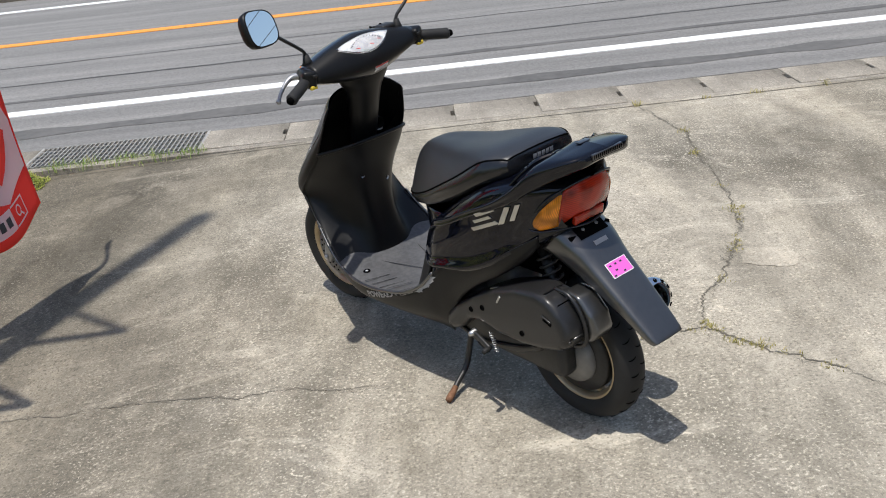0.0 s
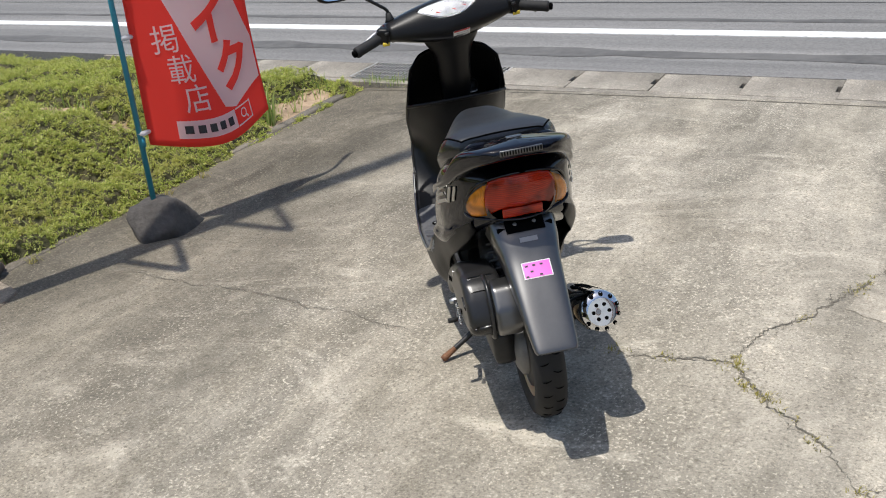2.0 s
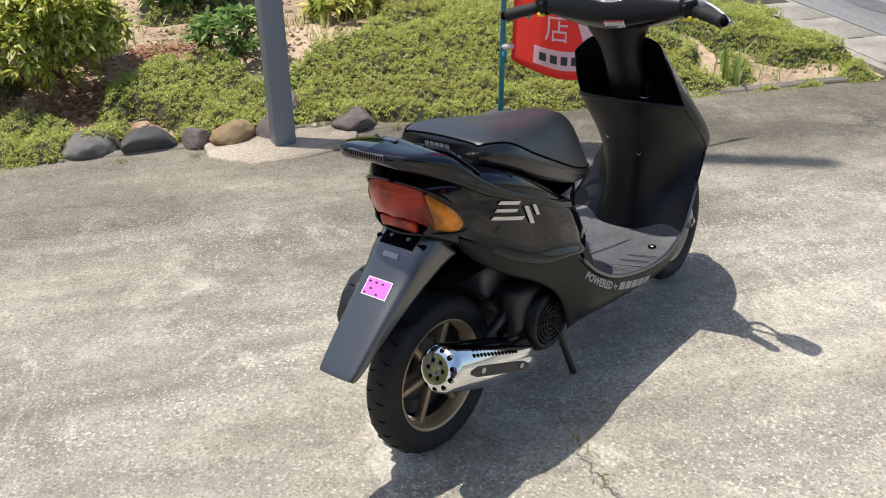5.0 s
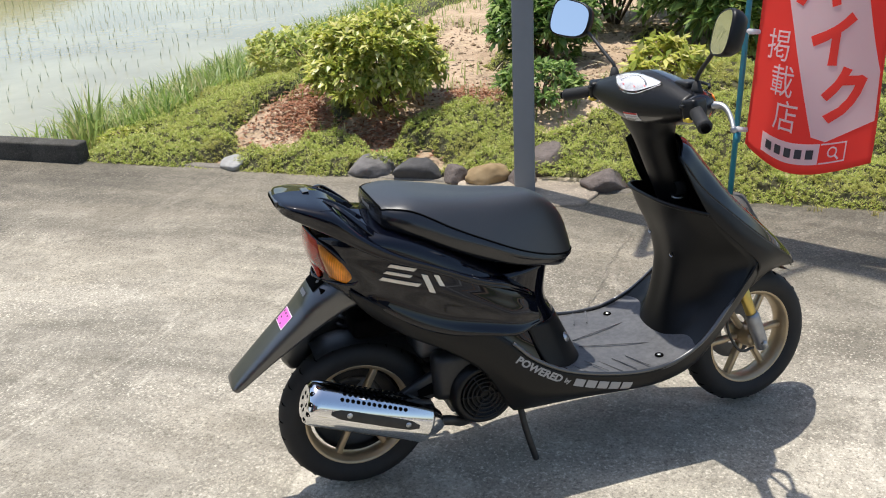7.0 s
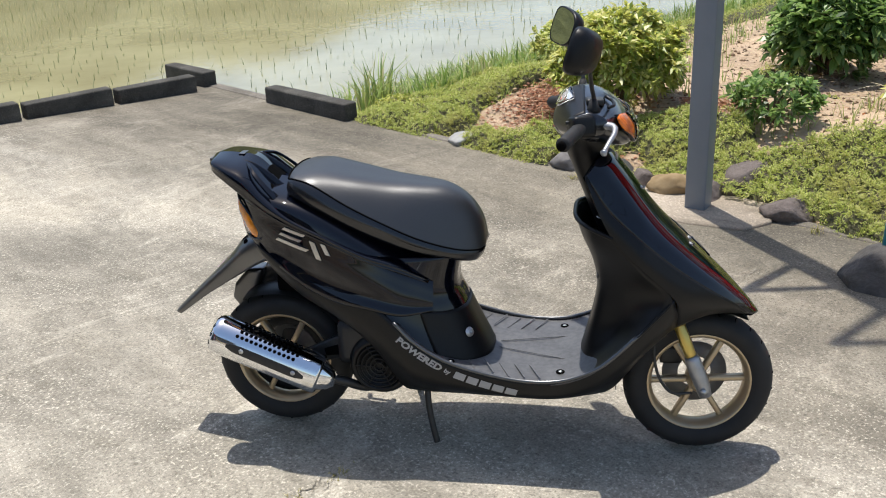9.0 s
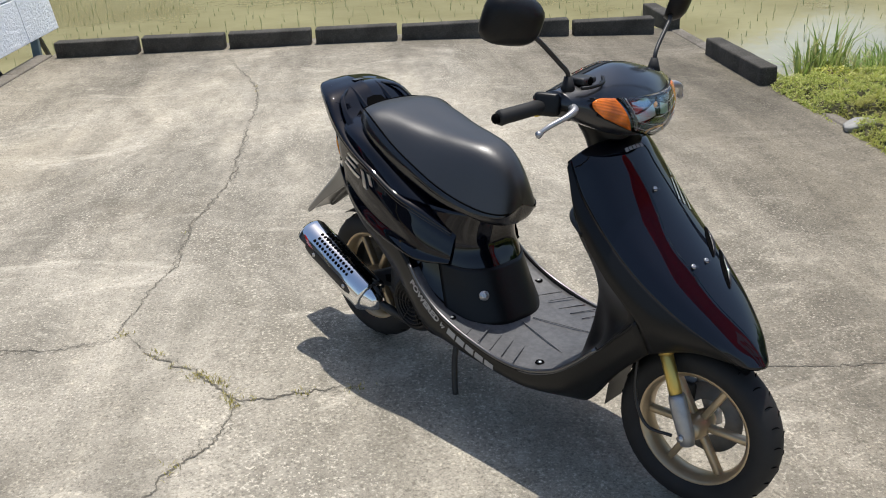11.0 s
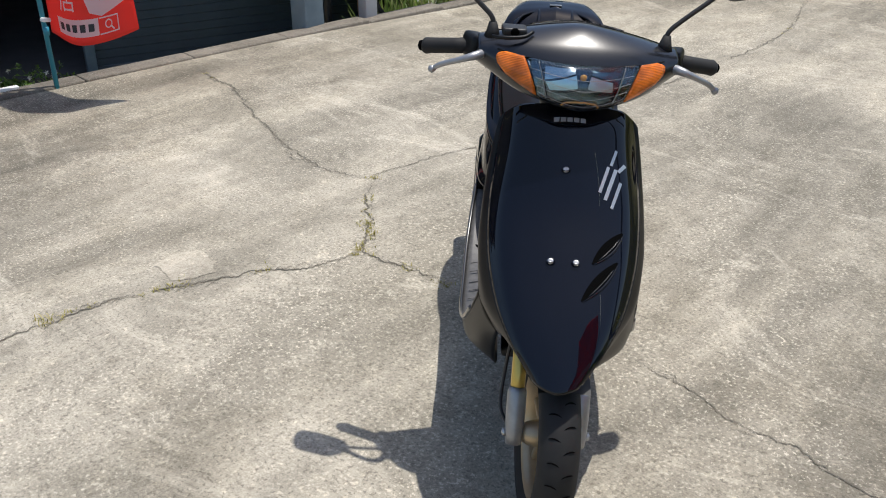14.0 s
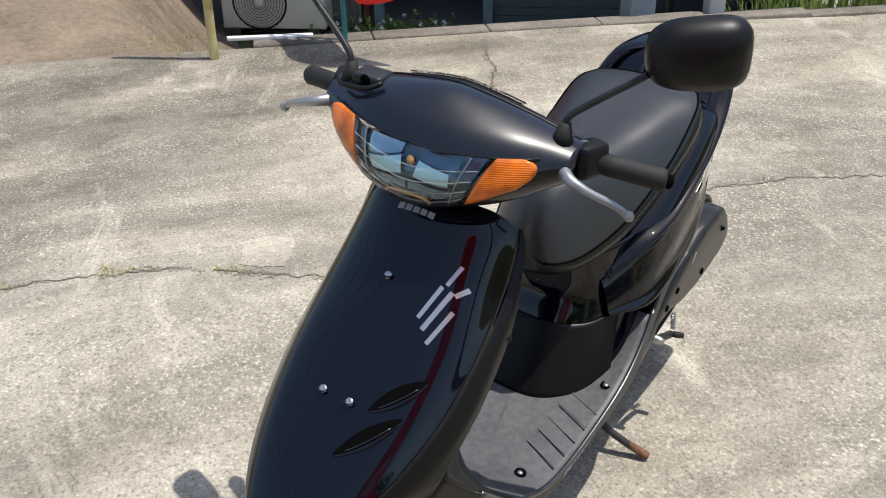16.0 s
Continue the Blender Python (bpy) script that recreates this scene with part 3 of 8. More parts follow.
def ribbon(name, pts, w, material, label, wob=0.014, lift=0.0025, seed=1, taper=True, broken=-0.62):
    """A ragged crack: a thin strip that lies in the surface."""
    rnd = random.Random(seed)
    P = spline(pts, 70)
    V, n = [], len(P)
    for i, p in enumerate(P):
        t = P[min(i + 1, n - 1)] - P[max(i - 1, 0)]
        t /= np.linalg.norm(t) + 1e-9
        nrm = np.array([-t[1], t[0]])
        q3 = Vector((p[0], p[1], seed))
        o = wob * (1.4 * noise.noise(q3 * 9) + 1.0 * noise.noise(q3 * 27) + 0.7 * noise.noise(q3 * 70) + 0.35 * noise.noise(q3 * 160))
        e = min(1.0, 6 * i / n, 6 * (n - 1 - i) / n) if taper else 1.0
        k = w * (0.3 + 0.7 * e) * (0.75 + 0.9 * noise.noise(q3 * 14 + Vector((5, 0, 0))) + 0.4 * rnd.random())
        for s in (-1, 1):
            q = p + nrm * (o + s * k / 2)
            V.append((q[0], q[1], land(q[0], q[1]) + lift))
    F = [f for k, f in enumerate(grid_faces(n, 2)) if not taper or noise.noise(Vector((P[k][0] * 5, P[k][1] * 5, 30 + seed))) > broken]
    ob = mk(name, V, F, material, smooth=False)
    return structure(ob, label, "crack")


CR = "dark irregular crack with dirt across the concrete"
CRACKS = [
    ([(1.2, -2.2), (1.0, -1.48), (0.92, -1.02), (0.94, -0.03), (0.96, 0.64), (1.06, 1.2), (1.07, 1.6), (1.15, 1.85), (1.19, 2.13)], 0.0055),
    ([(1.19, 2.15), (1.33, 2.19), (1.56, 2.17), (1.88, 2.05), (2.22, 1.9), (2.5, 1.76), (2.82, 1.68), (3.05, 1.6)], 0.0055),
    ([(1.19, 2.13), (1.05, 2.3), (0.92, 2.43), (0.85, 2.49), (0.78, 2.6), (0.6, 2.58), (0.43, 2.58)], 0.0055),
    ([(0.78, 2.6), (0.83, 2.77), (0.92, 2.9), (1.03, 3.11), (1.11, 3.27), (1.15, 3.42), (1.21, 3.79), (1.25, 4.3), (1.29, 4.69), (1.23, 5.17), (1.2, 5.4)], 0.0055),
    ([(-0.2, 2.53), (-0.31, 2.536), (-0.54, 2.6), (-0.7, 2.6), (-1.0, 2.64), (-1.43, 2.656), (-1.8, 2.7)], 0.0035),
]
for k, (pts, w) in enumerate(CRACKS):
    ribbon("crack", np.array(pts), w, M["crack"], CR, seed=k + 3)
    for q in range(3):
        ribbon("crack", np.array(pts), 0.5 * w, M["crack"], "short broken splinters beside a crack in the concrete", 0.03, 0.0022, seed=k + 13 + 7 * q, broken=0.12)
ribbon("joint", np.array([(-2.2, 5.36), (-1, 5.37), (1, 5.36), (4.0, 5.37)]), 0.012, M["crack"], "narrow dirty joint along the edge of the yard", 0.002, taper=False)

scrape = [(1.22, 3.1), (1.235, 3.02), (1.2, 2.945), (1.13, 2.95), (1.09, 2.97), (1.03, 3.0), (1.05, 3.07), (1.08, 3.125), (1.15, 3.11)]
V, F = cut(np.array([(x, y, 0) for x, y in scrape]), [tuple(range(len(scrape)))], 3)
V = np.array([(x + 0.012 * noise.noise(Vector((x * 30, y * 30, 1))), y + 0.012 * noise.noise(Vector((x * 30, y * 30, 7))), land(x, y) + 0.0018) for x, y, _ in V])
structure(mk("cement_patch", V, F, M["scraped"], smooth=False), "pale scraped patch of cement beside a crack", "concrete patch")

# the road: body, painted lines, tar seams
structure(mk("road", *box((0, 9.75, -0.26), (160, 7.7, 0.3), 0), M["asphalt"], smooth=False), "worn grey asphalt road with streaked wheel tracks", "road")
for y, w, mt, name, lab in ((6.93, 0.15, "white_line", "edge_line", "painted white edge line on the asphalt"), (9.98, 0.16, "orange_line", "centre_line", "painted orange centre line on the asphalt"), (12.5, 0.15, "white_line", "edge_line", "painted white edge line on the asphalt")):
    structure(mk(name, *box((0, y, -0.108), (160, w, 0.008), 0), M[mt], smooth=False), lab, "road marking")
for k, (y, w) in enumerate(((6.33, 0.2), (7.33, 0.1), (7.95, 0.03), (8.75, 0.02))):
    rnd = random.Random(k)
    P = np.stack([np.linspace(-14, 14, 90), np.array([y + rnd.gauss(0, 0.006) for _ in range(90)])], -1)
    V = []
    for p in P:
        ww = w * (0.6 + 0.7 * rnd.random())
        V += [(p[0], p[1] - ww / 2, -0.1075), (p[0], p[1] + ww / 2, -0.1075)]
    structure(mk("tar_seam", V, grid_faces(90, 2), M["seam_soft" if k < 2 else "tar"], smooth=False), "thin dark tar seam along the asphalt", "road seam")
structure(mk("far_kerb", *box((0, 13.75, -0.13), (160, 0.3, 0.34), 0.02), M["kerb"], smooth=False), "concrete kerb along the far side of the road", "kerb")
structure(mk("far_verge", *box((0, 17.5, -0.2), (160, 7.2, 0.3), 0), M["soil"], smooth=False), "bare verge beyond the road", "verge")

# the gutter: channel, then its lids one by one
structure(mk("gutter_channel", *join(box((0.9, 5.46, -0.27), (12, 0.07, 0.33), 0.004), box((0.9, 5.885, -0.28), (12, 0.03, 0.33), 0.004), box((0.9, 5.67, -0.5), (12, 0.4, 0.1), 0)), M["lid"], smooth=False), "concrete gutter channel along the road", "gutter")


def lid_mesh():
    w, d, h, n = 0.5098, 0.37, 0.08, 0.024
    poly = [(-w / 2, -d / 2), (w / 2, -d / 2), (w / 2, -0.055), (w / 2 - n, -0.05), (w / 2 - n, 0.05), (w / 2, 0.055), (w / 2, d / 2), (-w / 2, d / 2)]
    return prism(poly, -h, 0, 0.003, 1, "xy")


gutter = bpy.data.objects["gutter_channel"]
lid_v, lid_f = lid_mesh()
lid_data = None
for k in range(-8, 14):
    x = 0.163 + 0.255 + 0.511 * k
    if -2.45 < x < -1.3:
        continue
    if lid_data is None:
        first = mk("gutter_lid", lid_v, lid_f, M["lid"], gutter, smooth=False)
        lid_data, ob = first.data, first
    else:
        ob = new("gutter_lid", lid_data)
        ob.parent = gutter
    ob.location = (x, 5.685 + 0.004 * math.sin(k * 3.1), -0.104 + 0.003 * math.sin(k * 1.7))
    ob.rotation_euler = (0.006 * math.sin(k), 0.006 * math.cos(2 * k), 0.008 * math.sin(5 * k))

# steel grating over the open gutter
grate = empty("drain_grating", "galvanised steel drain grating with grass growing at its edge", "drain grate", pose(-1.89, 5.7, -0.104))
for k in range(6):
    mk("bearing_bar", *box((0, -0.185 + 0.074 * k, -0.012), (1.04, 0.006, 0.03), 0), M["grate"], grate, smooth=False)
bar = None
for k in range(36):
    if bar is None:
        ob = mk("cross_bar", *box((0, 0, 0), (0.007, 0.376, 0.01), 0), M["grate"], grate, smooth=False)
        bar = ob.data
    else:
        ob = new("cross_bar", bar)
        ob.parent = grate
    ob.location = (-0.515 + 1.03 * k / 35, 0, -0.002)
    ob.rotation_euler = (0, 0, 0.0)
for x in (-0.522, 0.522):
    mk("end_bar", *box((x, 0, -0.012), (0.014, 0.376, 0.034), 0), M["grate"], grate, smooth=False)

# low kerb of the garden side
for k, (y0, y1) in enumerate(((-0.45, 1.2), (1.22, 1.75), (2.5, 3.7), (3.72, 5.3))):
    structure(mk("garden_edging", *box((-2.27, (y0 + y1) / 2, -0.198), (0.075, y1 - y0, 0.16), 0.015), M["kerb"]), "low worn concrete edging between yard and garden", "edging")

# kerb along the drop, and the parking blocks at the back
V, F = [], []
for k in range(9):
    s0, s1 = -0.1 + k * 0.61, 0.506 + k * 0.61
    a, b = wall_pt(s0, 0.06, 0), wall_pt(s1, 0.06, 0)
    z = max(land(a[0], a[1]), land(b[0], b[1]))
    structure(mk("kerb", *rod((a[0], a[1], z - 0.112), (b[0], b[1], z - 0.112), 0.13, 0.25, 0.01), M["kerb"]), "chipped concrete kerb along the raised edge of the yard", "kerb")


def block(x, y, ang, length=0.62):
    z = land(x, y)
    rnd = random.Random(int(x * 1000))
    V, F = box((0, 0, 0.05), (length, 0.115, 0.13), 0.014, None, 3)
    V = V + np.array([[noise.noise(Vector(v) * 30 + Vector((x, 0, 0))) * 0.004 for _ in range(3)] for v in V])
    ob = mk("kerb_block", V, F, M["stop"])
    ob.matrix_world = pose(x, y, z, rnd.uniform(-1, 1), rnd.uniform(-0.6, 0.6), ang + rnd.uniform(-1, 1))
    return tagged(ob, "dark mossy concrete kerb block at the edge of the yard", "kerb block", "kerb blocks round the yard")


for k in range(8):
    x = 2.2 - 0.655 * k
    if x > -2.2:
        block(x, back_y(x) - 0.02, -4.9)
for y in (-0.92, -1.2, -2.62):
    block(-2.22, y, 90, 0.6 if y != -0.92 else 0.66)
structure(mk("low_coping", *box((-2.25, -1.9, -0.2), (0.1, 0.9, 0.16), 0.015), M["kerb"]), "low concrete coping by the paddy", "coping")

# flooded paddy field
xs, ys = np.linspace(-70, 60, 40), np.linspace(-75, -1.2, 30)
GX, GY = np.meshgrid(xs, ys, indexing="ij")
keep = lambda x, y: True
V = np.stack([GX, GY, np.full_like(GX, -0.31)], -1).reshape(-1, 3)
structure(fast("water", V, grid_faces(40, 30), M["water"]), "shallow muddy water of a flooded rice paddy", "paddy water")

# wooded hill far behind the paddy
n1, n2 = 90, 14
V = []
for i in range(n1):
    a = radians(150 + 150 * i / (n1 - 1))
    crest = np.interp(math.degrees(a), (150, 190, 212, 228, 245, 265, 300), (2, 5, 9, 15, 21, 26, 26)) + 2.0 * noise.noise(Vector((i * 0.25, 2, 0))) + 1.2 * noise.noise(Vector((i * 0.7, 7, 0)))
    for j in range(n2):
        r = 72 + 30 * j / (n2 - 1)
        z = -0.6 + crest * math.sin(min(1.0, j / (n2 - 1)) * math.pi / 2) ** 0.7 + 0.8 * noise.noise(Vector((i * 1.3, j * 1.3, 0)))
        V.append((r * math.cos(a), r * math.sin(a), z))
structure(mk("far_woods", V, grid_faces(n1, n2), M["woods"]), "wooded hillside beyond the paddy fields", "woods")


# ---- garden mound ----
def garden_z(x, y):
    x, y = np.asarray(x, float), np.asarray(y, float)
    up = smooth01((-2.28 - x) / 1.0) * smooth01((y + 0.9) / 1.5) * smooth01((5.6 - y) / 1.2)
    down = smooth01((-0.35 - y) / 1.2)
    return -0.14 + 0.24 * up - 0.3 * down - 0.05 * smooth01((-4.5 - x) / 4)


xs, ys = np.linspace(-13, -2.27, 130), np.linspace(-2.2, 5.46, 100)
GX, GY = np.meshgrid(xs, ys, indexing="ij")
Z = garden_z(GX, GY)
for i in range(GX.shape[0]):
    for j in range(GX.shape[1]):
        p = Vector((GX[i, j], GY[i, j], 0))
        Z[i, j] += (0.03 * noise.noise(p * 2.2) + 0.012 * noise.noise(p * 9)) * min(1.0, (-2.2 - GX[i, j]) * 3)
V = np.stack([GX, GY, Z], -1).reshape(-1, 3)
structure(fast("garden_soil", V, grid_faces(130, 100), M["soil"]), "mounded bare brown soil of the planted bed", "garden bed")
SOIL = Z


def soil_at(x, y):
    i = np.clip((x + 13) / (13 - 2.27) * 129, 0, 128.999)
    j = np.clip((y + 2.2) / 7.66 * 99, 0, 98.999)
    a, b = int(i), int(j)
    u, v = i - a, j - b
    return float(SOIL[a, b] * (1 - u) * (1 - v) + SOIL[a + 1, b] * u * (1 - v) + SOIL[a, b + 1] * (1 - u) * v + SOIL[a + 1, b + 1] * u * v)


# earth bank beside the lower ground
xs, ys = np.linspace(3.2, 9.5, 40), np.linspace(2.3, 13.0, 40)
GX, GY = np.meshgrid(xs, ys, indexing="ij")
Z = -0.05 - 1.15 * smooth01((GX - 3.3) / 1.3) * smooth01((3.45 - GY) / 1.1) + 0.3 * smooth01((GY - 2.9) / 2.0) * smooth01((GX - 3.5) / 1.5)
for i in range(40):
    for j in range(40):
        Z[i, j] += 0.04 * noise.noise(Vector((GX[i, j] * 2, GY[i, j] * 2, 3)))
Z = np.where(GY > 5.3, np.minimum(Z, -0.07), Z)
V = np.stack([GX, np.minimum(GY, 5.42), Z], -1).reshape(-1, 3)
structure(fast("earth_bank", V, grid_faces(40, 40), M["bank"]), "dry bare earth bank sloping down beside the yard", "earth bank")


# ---- the scooter ----
# own axes: x forward from the rear axle, y to its left, z up from the ground; it leans on its side stand
REAR, FRONT = Vector((0.365, 2.229, -0.015)), Vector((-0.332, 3.177, -0.04))
ax_x = (FRONT - REAR).normalized()
ax_y = Vector((0, 0, 1)).cross(ax_x).normalized()
ax_z = ax_x.cross(ax_y)
lean = Matrix.Rotation(radians(-3.0), 3, ax_x)
ax_y, ax_z = lean @ ax_y, lean @ ax_z
BIKE = Matrix.Translation(REAR) @ Matrix((ax_x, ax_y, ax_z)).transposed().to_4x4()
scooter = empty("motor_scooter", "black two-stroke motor scooter with gold wheels leaning on its side stand", "scooter", BIKE)

# bars, fork and front wheel are turned a little to the left about the steering axis
HEAD = Vector((1.15, 0, 0.25))
STEER = Matrix.Translation(HEAD) @ Matrix.Rotation(radians(5.5), 4, Vector((-0.42, 0, 0.907))) @ Matrix.Translation(-HEAD)


def facing(vf, way=None, centre=(0.6, 0, 0.45)):
    """Turns the faces so that they look along way, or away from centre."""
    V, F = np.asarray(vf[0], float), vf[1]
    s = 0.0
    for f in F[:: max(1, len(F) // 200)]:
        a, b, c = V[f[0]], V[f[1]], V[f[2]]
        n = np.cross(b - a, c - a)
        s += n @ (np.array(way) if way is not None else (a + c) / 2 - np.array(centre))
    return (V, F) if s > 0 else (V, [tuple(reversed(f)) for f in F])


def sc(name, vf, mt, label="", parent=None, steer=False, smooth=True):
    return mk(name, vf[0], vf[1], M[mt], parent or scooter, label, smooth, STEER if steer else None)


# front cover, glossy
APRON = skin([
    [(0.9, 0, 0.836), (0.895, 0.06, 0.835), (0.88, 0.106, 0.824), (0.86, 0.136, 0.797)],
    [(0.929, 0, 0.82), (0.923, 0.06, 0.818), (0.906, 0.11, 0.803), (0.876, 0.143, 0.772)],
    [(0.967, 0, 0.777), (0.96, 0.06, 0.774), (0.945, 0.115, 0.755), (0.918, 0.15, 0.712)],
    [(1.05, 0, 0.674), (1.043, 0.065, 0.673), (1.028, 0.122, 0.662), (1.0, 0.156, 0.64)],
    [(1.137, 0, 0.59), (1.13, 0.06, 0.59), (1.114, 0.115, 0.586), (1.085, 0.15, 0.572)],
    [(1.225, 0, 0.508), (1.219, 0.048, 0.51), (1.202, 0.093, 0.512), (1.172, 0.126, 0.51)],
    [(1.285, 0, 0.448), (1.279, 0.033, 0.45), (1.266, 0.064, 0.455), (1.242, 0.09, 0.462)],
    [(1.318, 0, 0.408), (1.314, 0.018, 0.41), (1.304, 0.036, 0.413), (1.29, 0.05, 0.418)],
], 7, True)
APRON = facing(APRON)
front_cover = shell(sc("front_cover", APRON, "gloss", "glossy black front cover with screws"), 0.004)

SIDE = skin([
    [(0.86, 0.136, 0.797), (0.86, 0.142, 0.79), (0.862, 0.147, 0.783)],
    [(0.918, 0.15, 0.712), (0.908, 0.16, 0.704), (0.898, 0.163, 0.7)],
    [(1.0, 0.156, 0.64), (0.972, 0.169, 0.634), (0.938, 0.168, 0.634)],
    [(1.085, 0.15, 0.572), (1.045, 0.17, 0.565), (1.008, 0.171, 0.565)],
    [(1.172, 0.126, 0.51), (1.13, 0.152, 0.503), (1.088, 0.164, 0.492)],
    [(1.242, 0.09, 0.462), (1.17, 0.122, 0.455), (1.098, 0.145, 0.445)],
    [(1.29, 0.05, 0.418), (1.19, 0.085, 0.425), (1.1, 0.118, 0.398)],
], 6)
LOW = skin([
    [(1.088, 0.164, 0.492), (1.1, 0.145, 0.445), (1.1, 0.118, 0.398)],
    [(1.02, 0.176, 0.412), (1.03, 0.158, 0.362), (1.026, 0.12, 0.319)],
    [(0.946, 0.189, 0.336), (0.962, 0.166, 0.285), (0.955, 0.115, 0.22)],
    [(0.886, 0.197, 0.292), (0.893, 0.178, 0.235), (0.905, 0.11, 0.19)],
    [(0.8, 0.203, 0.264), (0.8, 0.188, 0.212), (0.8, 0.11, 0.172)],
    [(0.686, 0.204, 0.264), (0.686, 0.189, 0.212), (0.69, 0.11, 0.166)],
    [(0.535, 0.204, 0.298), (0.535, 0.19, 0.228), (0.54, 0.115, 0.17)],
    [(0.44, 0.199, 0.347), (0.43, 0.19, 0.255), (0.43, 0.12, 0.174)],
    [(0.375, 0.193, 0.408), (0.374, 0.188, 0.312), (0.385, 0.145, 0.205)],
    [(0.31, 0.187, 0.452), (0.305, 0.184, 0.388), (0.315, 0.165, 0.322)],
    [(0.215, 0.18, 0.468), (0.216, 0.178, 0.438), (0.225, 0.166, 0.398)],
    [(0.12, 0.171, 0.515), (0.122, 0.169, 0.487), (0.13, 0.156, 0.452)],
    [(0.04, 0.146, 0.56), (0.042, 0.143, 0.538), (0.05, 0.13, 0.508)],
    [(0.0, 0.125, 0.582), (0.002, 0.122, 0.57), (0.01, 0.112, 0.552)],
], 5)
for side in (1, -1):
    a, b = (SIDE, LOW) if side > 0 else (flip_y(*SIDE), flip_y(*LOW))
    a, b = facing(a, (0, side, 0)), facing(b, (0, side, 0))
    shell(sc("leg_shield_side", a, "plastic", "matte black side of the leg shield"), 0.004)
    low = shell(sc("under_cover", b, "plastic", "matte black lower side cover with grey lettering"), 0.004)
    # lettering along the curve of the cover: printed words, then the maker's name as plain slanted blocks
    way = (0, -side, 0)
    line = [(0.384, 0, 0.352), (0.44, 0, 0.311), (0.504, 0, 0.275), (0.56, 0, 0.253), (0.63, 0, 0.232), (0.703, 0, 0.215)] if side < 0 else [(0.738, 0, 0.224), (0.66, 0, 0.244), (0.568, 0, 0.279), (0.524, 0, 0.299), (0.45, 0, 0.334), (0.374, 0, 0.382)]
    base_line = spline(line, 20)
    run = np.concatenate([[0], np.cumsum(np.linalg.norm(np.diff(base_line, axis=0), axis=1))])

    def on_line(V2):
        """Points given as a share of the line's length and a height above it."""
        out = []
        for u, h in V2:
            q = np.array([np.interp(u * run[-1], run, base_line[:, k]) for k in range(3)])
            t = np.array([np.interp(min(1, u + 0.01) * run[-1], run, base_line[:, k]) for k in range(3)]) - np.array([np.interp(max(0, u - 0.01) * run[-1], run, base_line[:, k]) for k in range(3)])
            t /= np.linalg.norm(t)
            up_ = np.array((-t[2], 0, t[0])) * np.sign(t[0])
            out.append(q + up_ * h)
        return np.array(out)

    for word, u0, u1, tall in (("POWERED", 0.0, 0.4, 0.027), ("by", 0.425, 0.475, 0.017)):
        tv, tf = cut(*text_mesh(word, 1.0, 0.045), 0)
        lo_, hi_ = tv[:, 0].min(), tv[:, 0].max()
        flat = [(u0 + (u1 - u0) * (q[0] + 0.12 * q[1] - lo_) / (hi_ - lo_), (q[1] - tv[:, 1].min()) * tall) for q in tv]
        sc("lettering", lay_on(on_line(flat), tf, b, way), "print", "grey printed words", low, smooth=False)
    for k in range(5):
        u = 0.505 + 0.1 * k
        V, F = cut(on_line([(u, 0), (u + 0.084, 0), (u + 0.09, 0.021), (u + 0.006, 0.021)]), [(0, 1, 2, 3)], 2)
        sc("emblem_block", lay_on(V, F, b, way), "print", "plain grey block of an emblem", low, smooth=False)
    # grip rails beside the floor
    P = spline([(1.0, 0.178 * side, 0.393), (0.94, 0.19 * side, 0.333), (0.886, 0.198 * side, 0.296), (0.8, 0.204 * side, 0.268), (0.686, 0.205 * side, 0.268), (0.535, 0.205 * side, 0.302), (0.44, 0.2 * side, 0.35), (0.38, 0.193 * side, 0.405)], 6)
    sc("floor_rim", tube(P, 0.005, 8), "plastic_worn", "thin scuffed edge moulding")

# leg shield towards the rider, with an open pocket
INNER = skin([
    [(0.836, 0, 0.668), (0.841, 0.075, 0.667), (0.87, 0.128, 0.66), (0.93, 0.166, 0.645)],
    [(0.852, 0, 0.62), (0.857, 0.07, 0.62), (0.89, 0.122, 0.616), (0.958, 0.169, 0.614)],
    [(0.882, 0, 0.552), (0.888, 0.062, 0.552), (0.928, 0.112, 0.55), (1.01, 0.171, 0.562)],
    [(0.898, 0, 0.49), (0.904, 0.058, 0.49), (0.955, 0.104, 0.486), (1.082, 0.165, 0.493)],
    [(0.898, 0, 0.44), (0.904, 0.056, 0.44), (0.962, 0.1, 0.432), (1.044, 0.173, 0.437)],
    [(0.888, 0, 0.38), (0.895, 0.056, 0.38), (0.955, 0.1, 0.376), (0.988, 0.181, 0.377)],
    [(0.874, 0, 0.325), (0.881, 0.058, 0.325), (0.925, 0.11, 0.328), (0.942, 0.188, 0.336)],
    [(0.858, 0, 0.268), (0.866, 0.06, 0.268), (0.89, 0.12, 0.283), (0.89, 0.195, 0.294)],
], 6, True)
inner = shell(sc("inner_leg_shield", facing(INNER, (-1, 0, 0)), "plastic", "matte black inner leg shield with open pocket"), 0.004)
P = spline([(0.93, 0.166, 0.647), (0.869, 0.129, 0.662), (0.84, 0.075, 0.669), (0.835, 0, 0.67), (0.84, -0.075, 0.669), (0.869, -0.129, 0.662), (0.93, -0.166, 0.647)], 8)
sc("pocket_lip", tube(P, 0.006, 8), "plastic")
lin = np.asarray(APRON[0]) + np.array((-0.008, 0, -0.006))
sc("pocket_lining", (lin, APRON[1]), "matt_black", "matt black inside of the front cover")
sc("pocket_floor", skin([[(0.905, 0, 0.562), (0.95, 0.1, 0.565)], [(0.97, 0, 0.567), (0.985, 0.13, 0.572)], [(1.06, 0, 0.585), (1.04, 0.12, 0.59)]], 4, True), "hole")
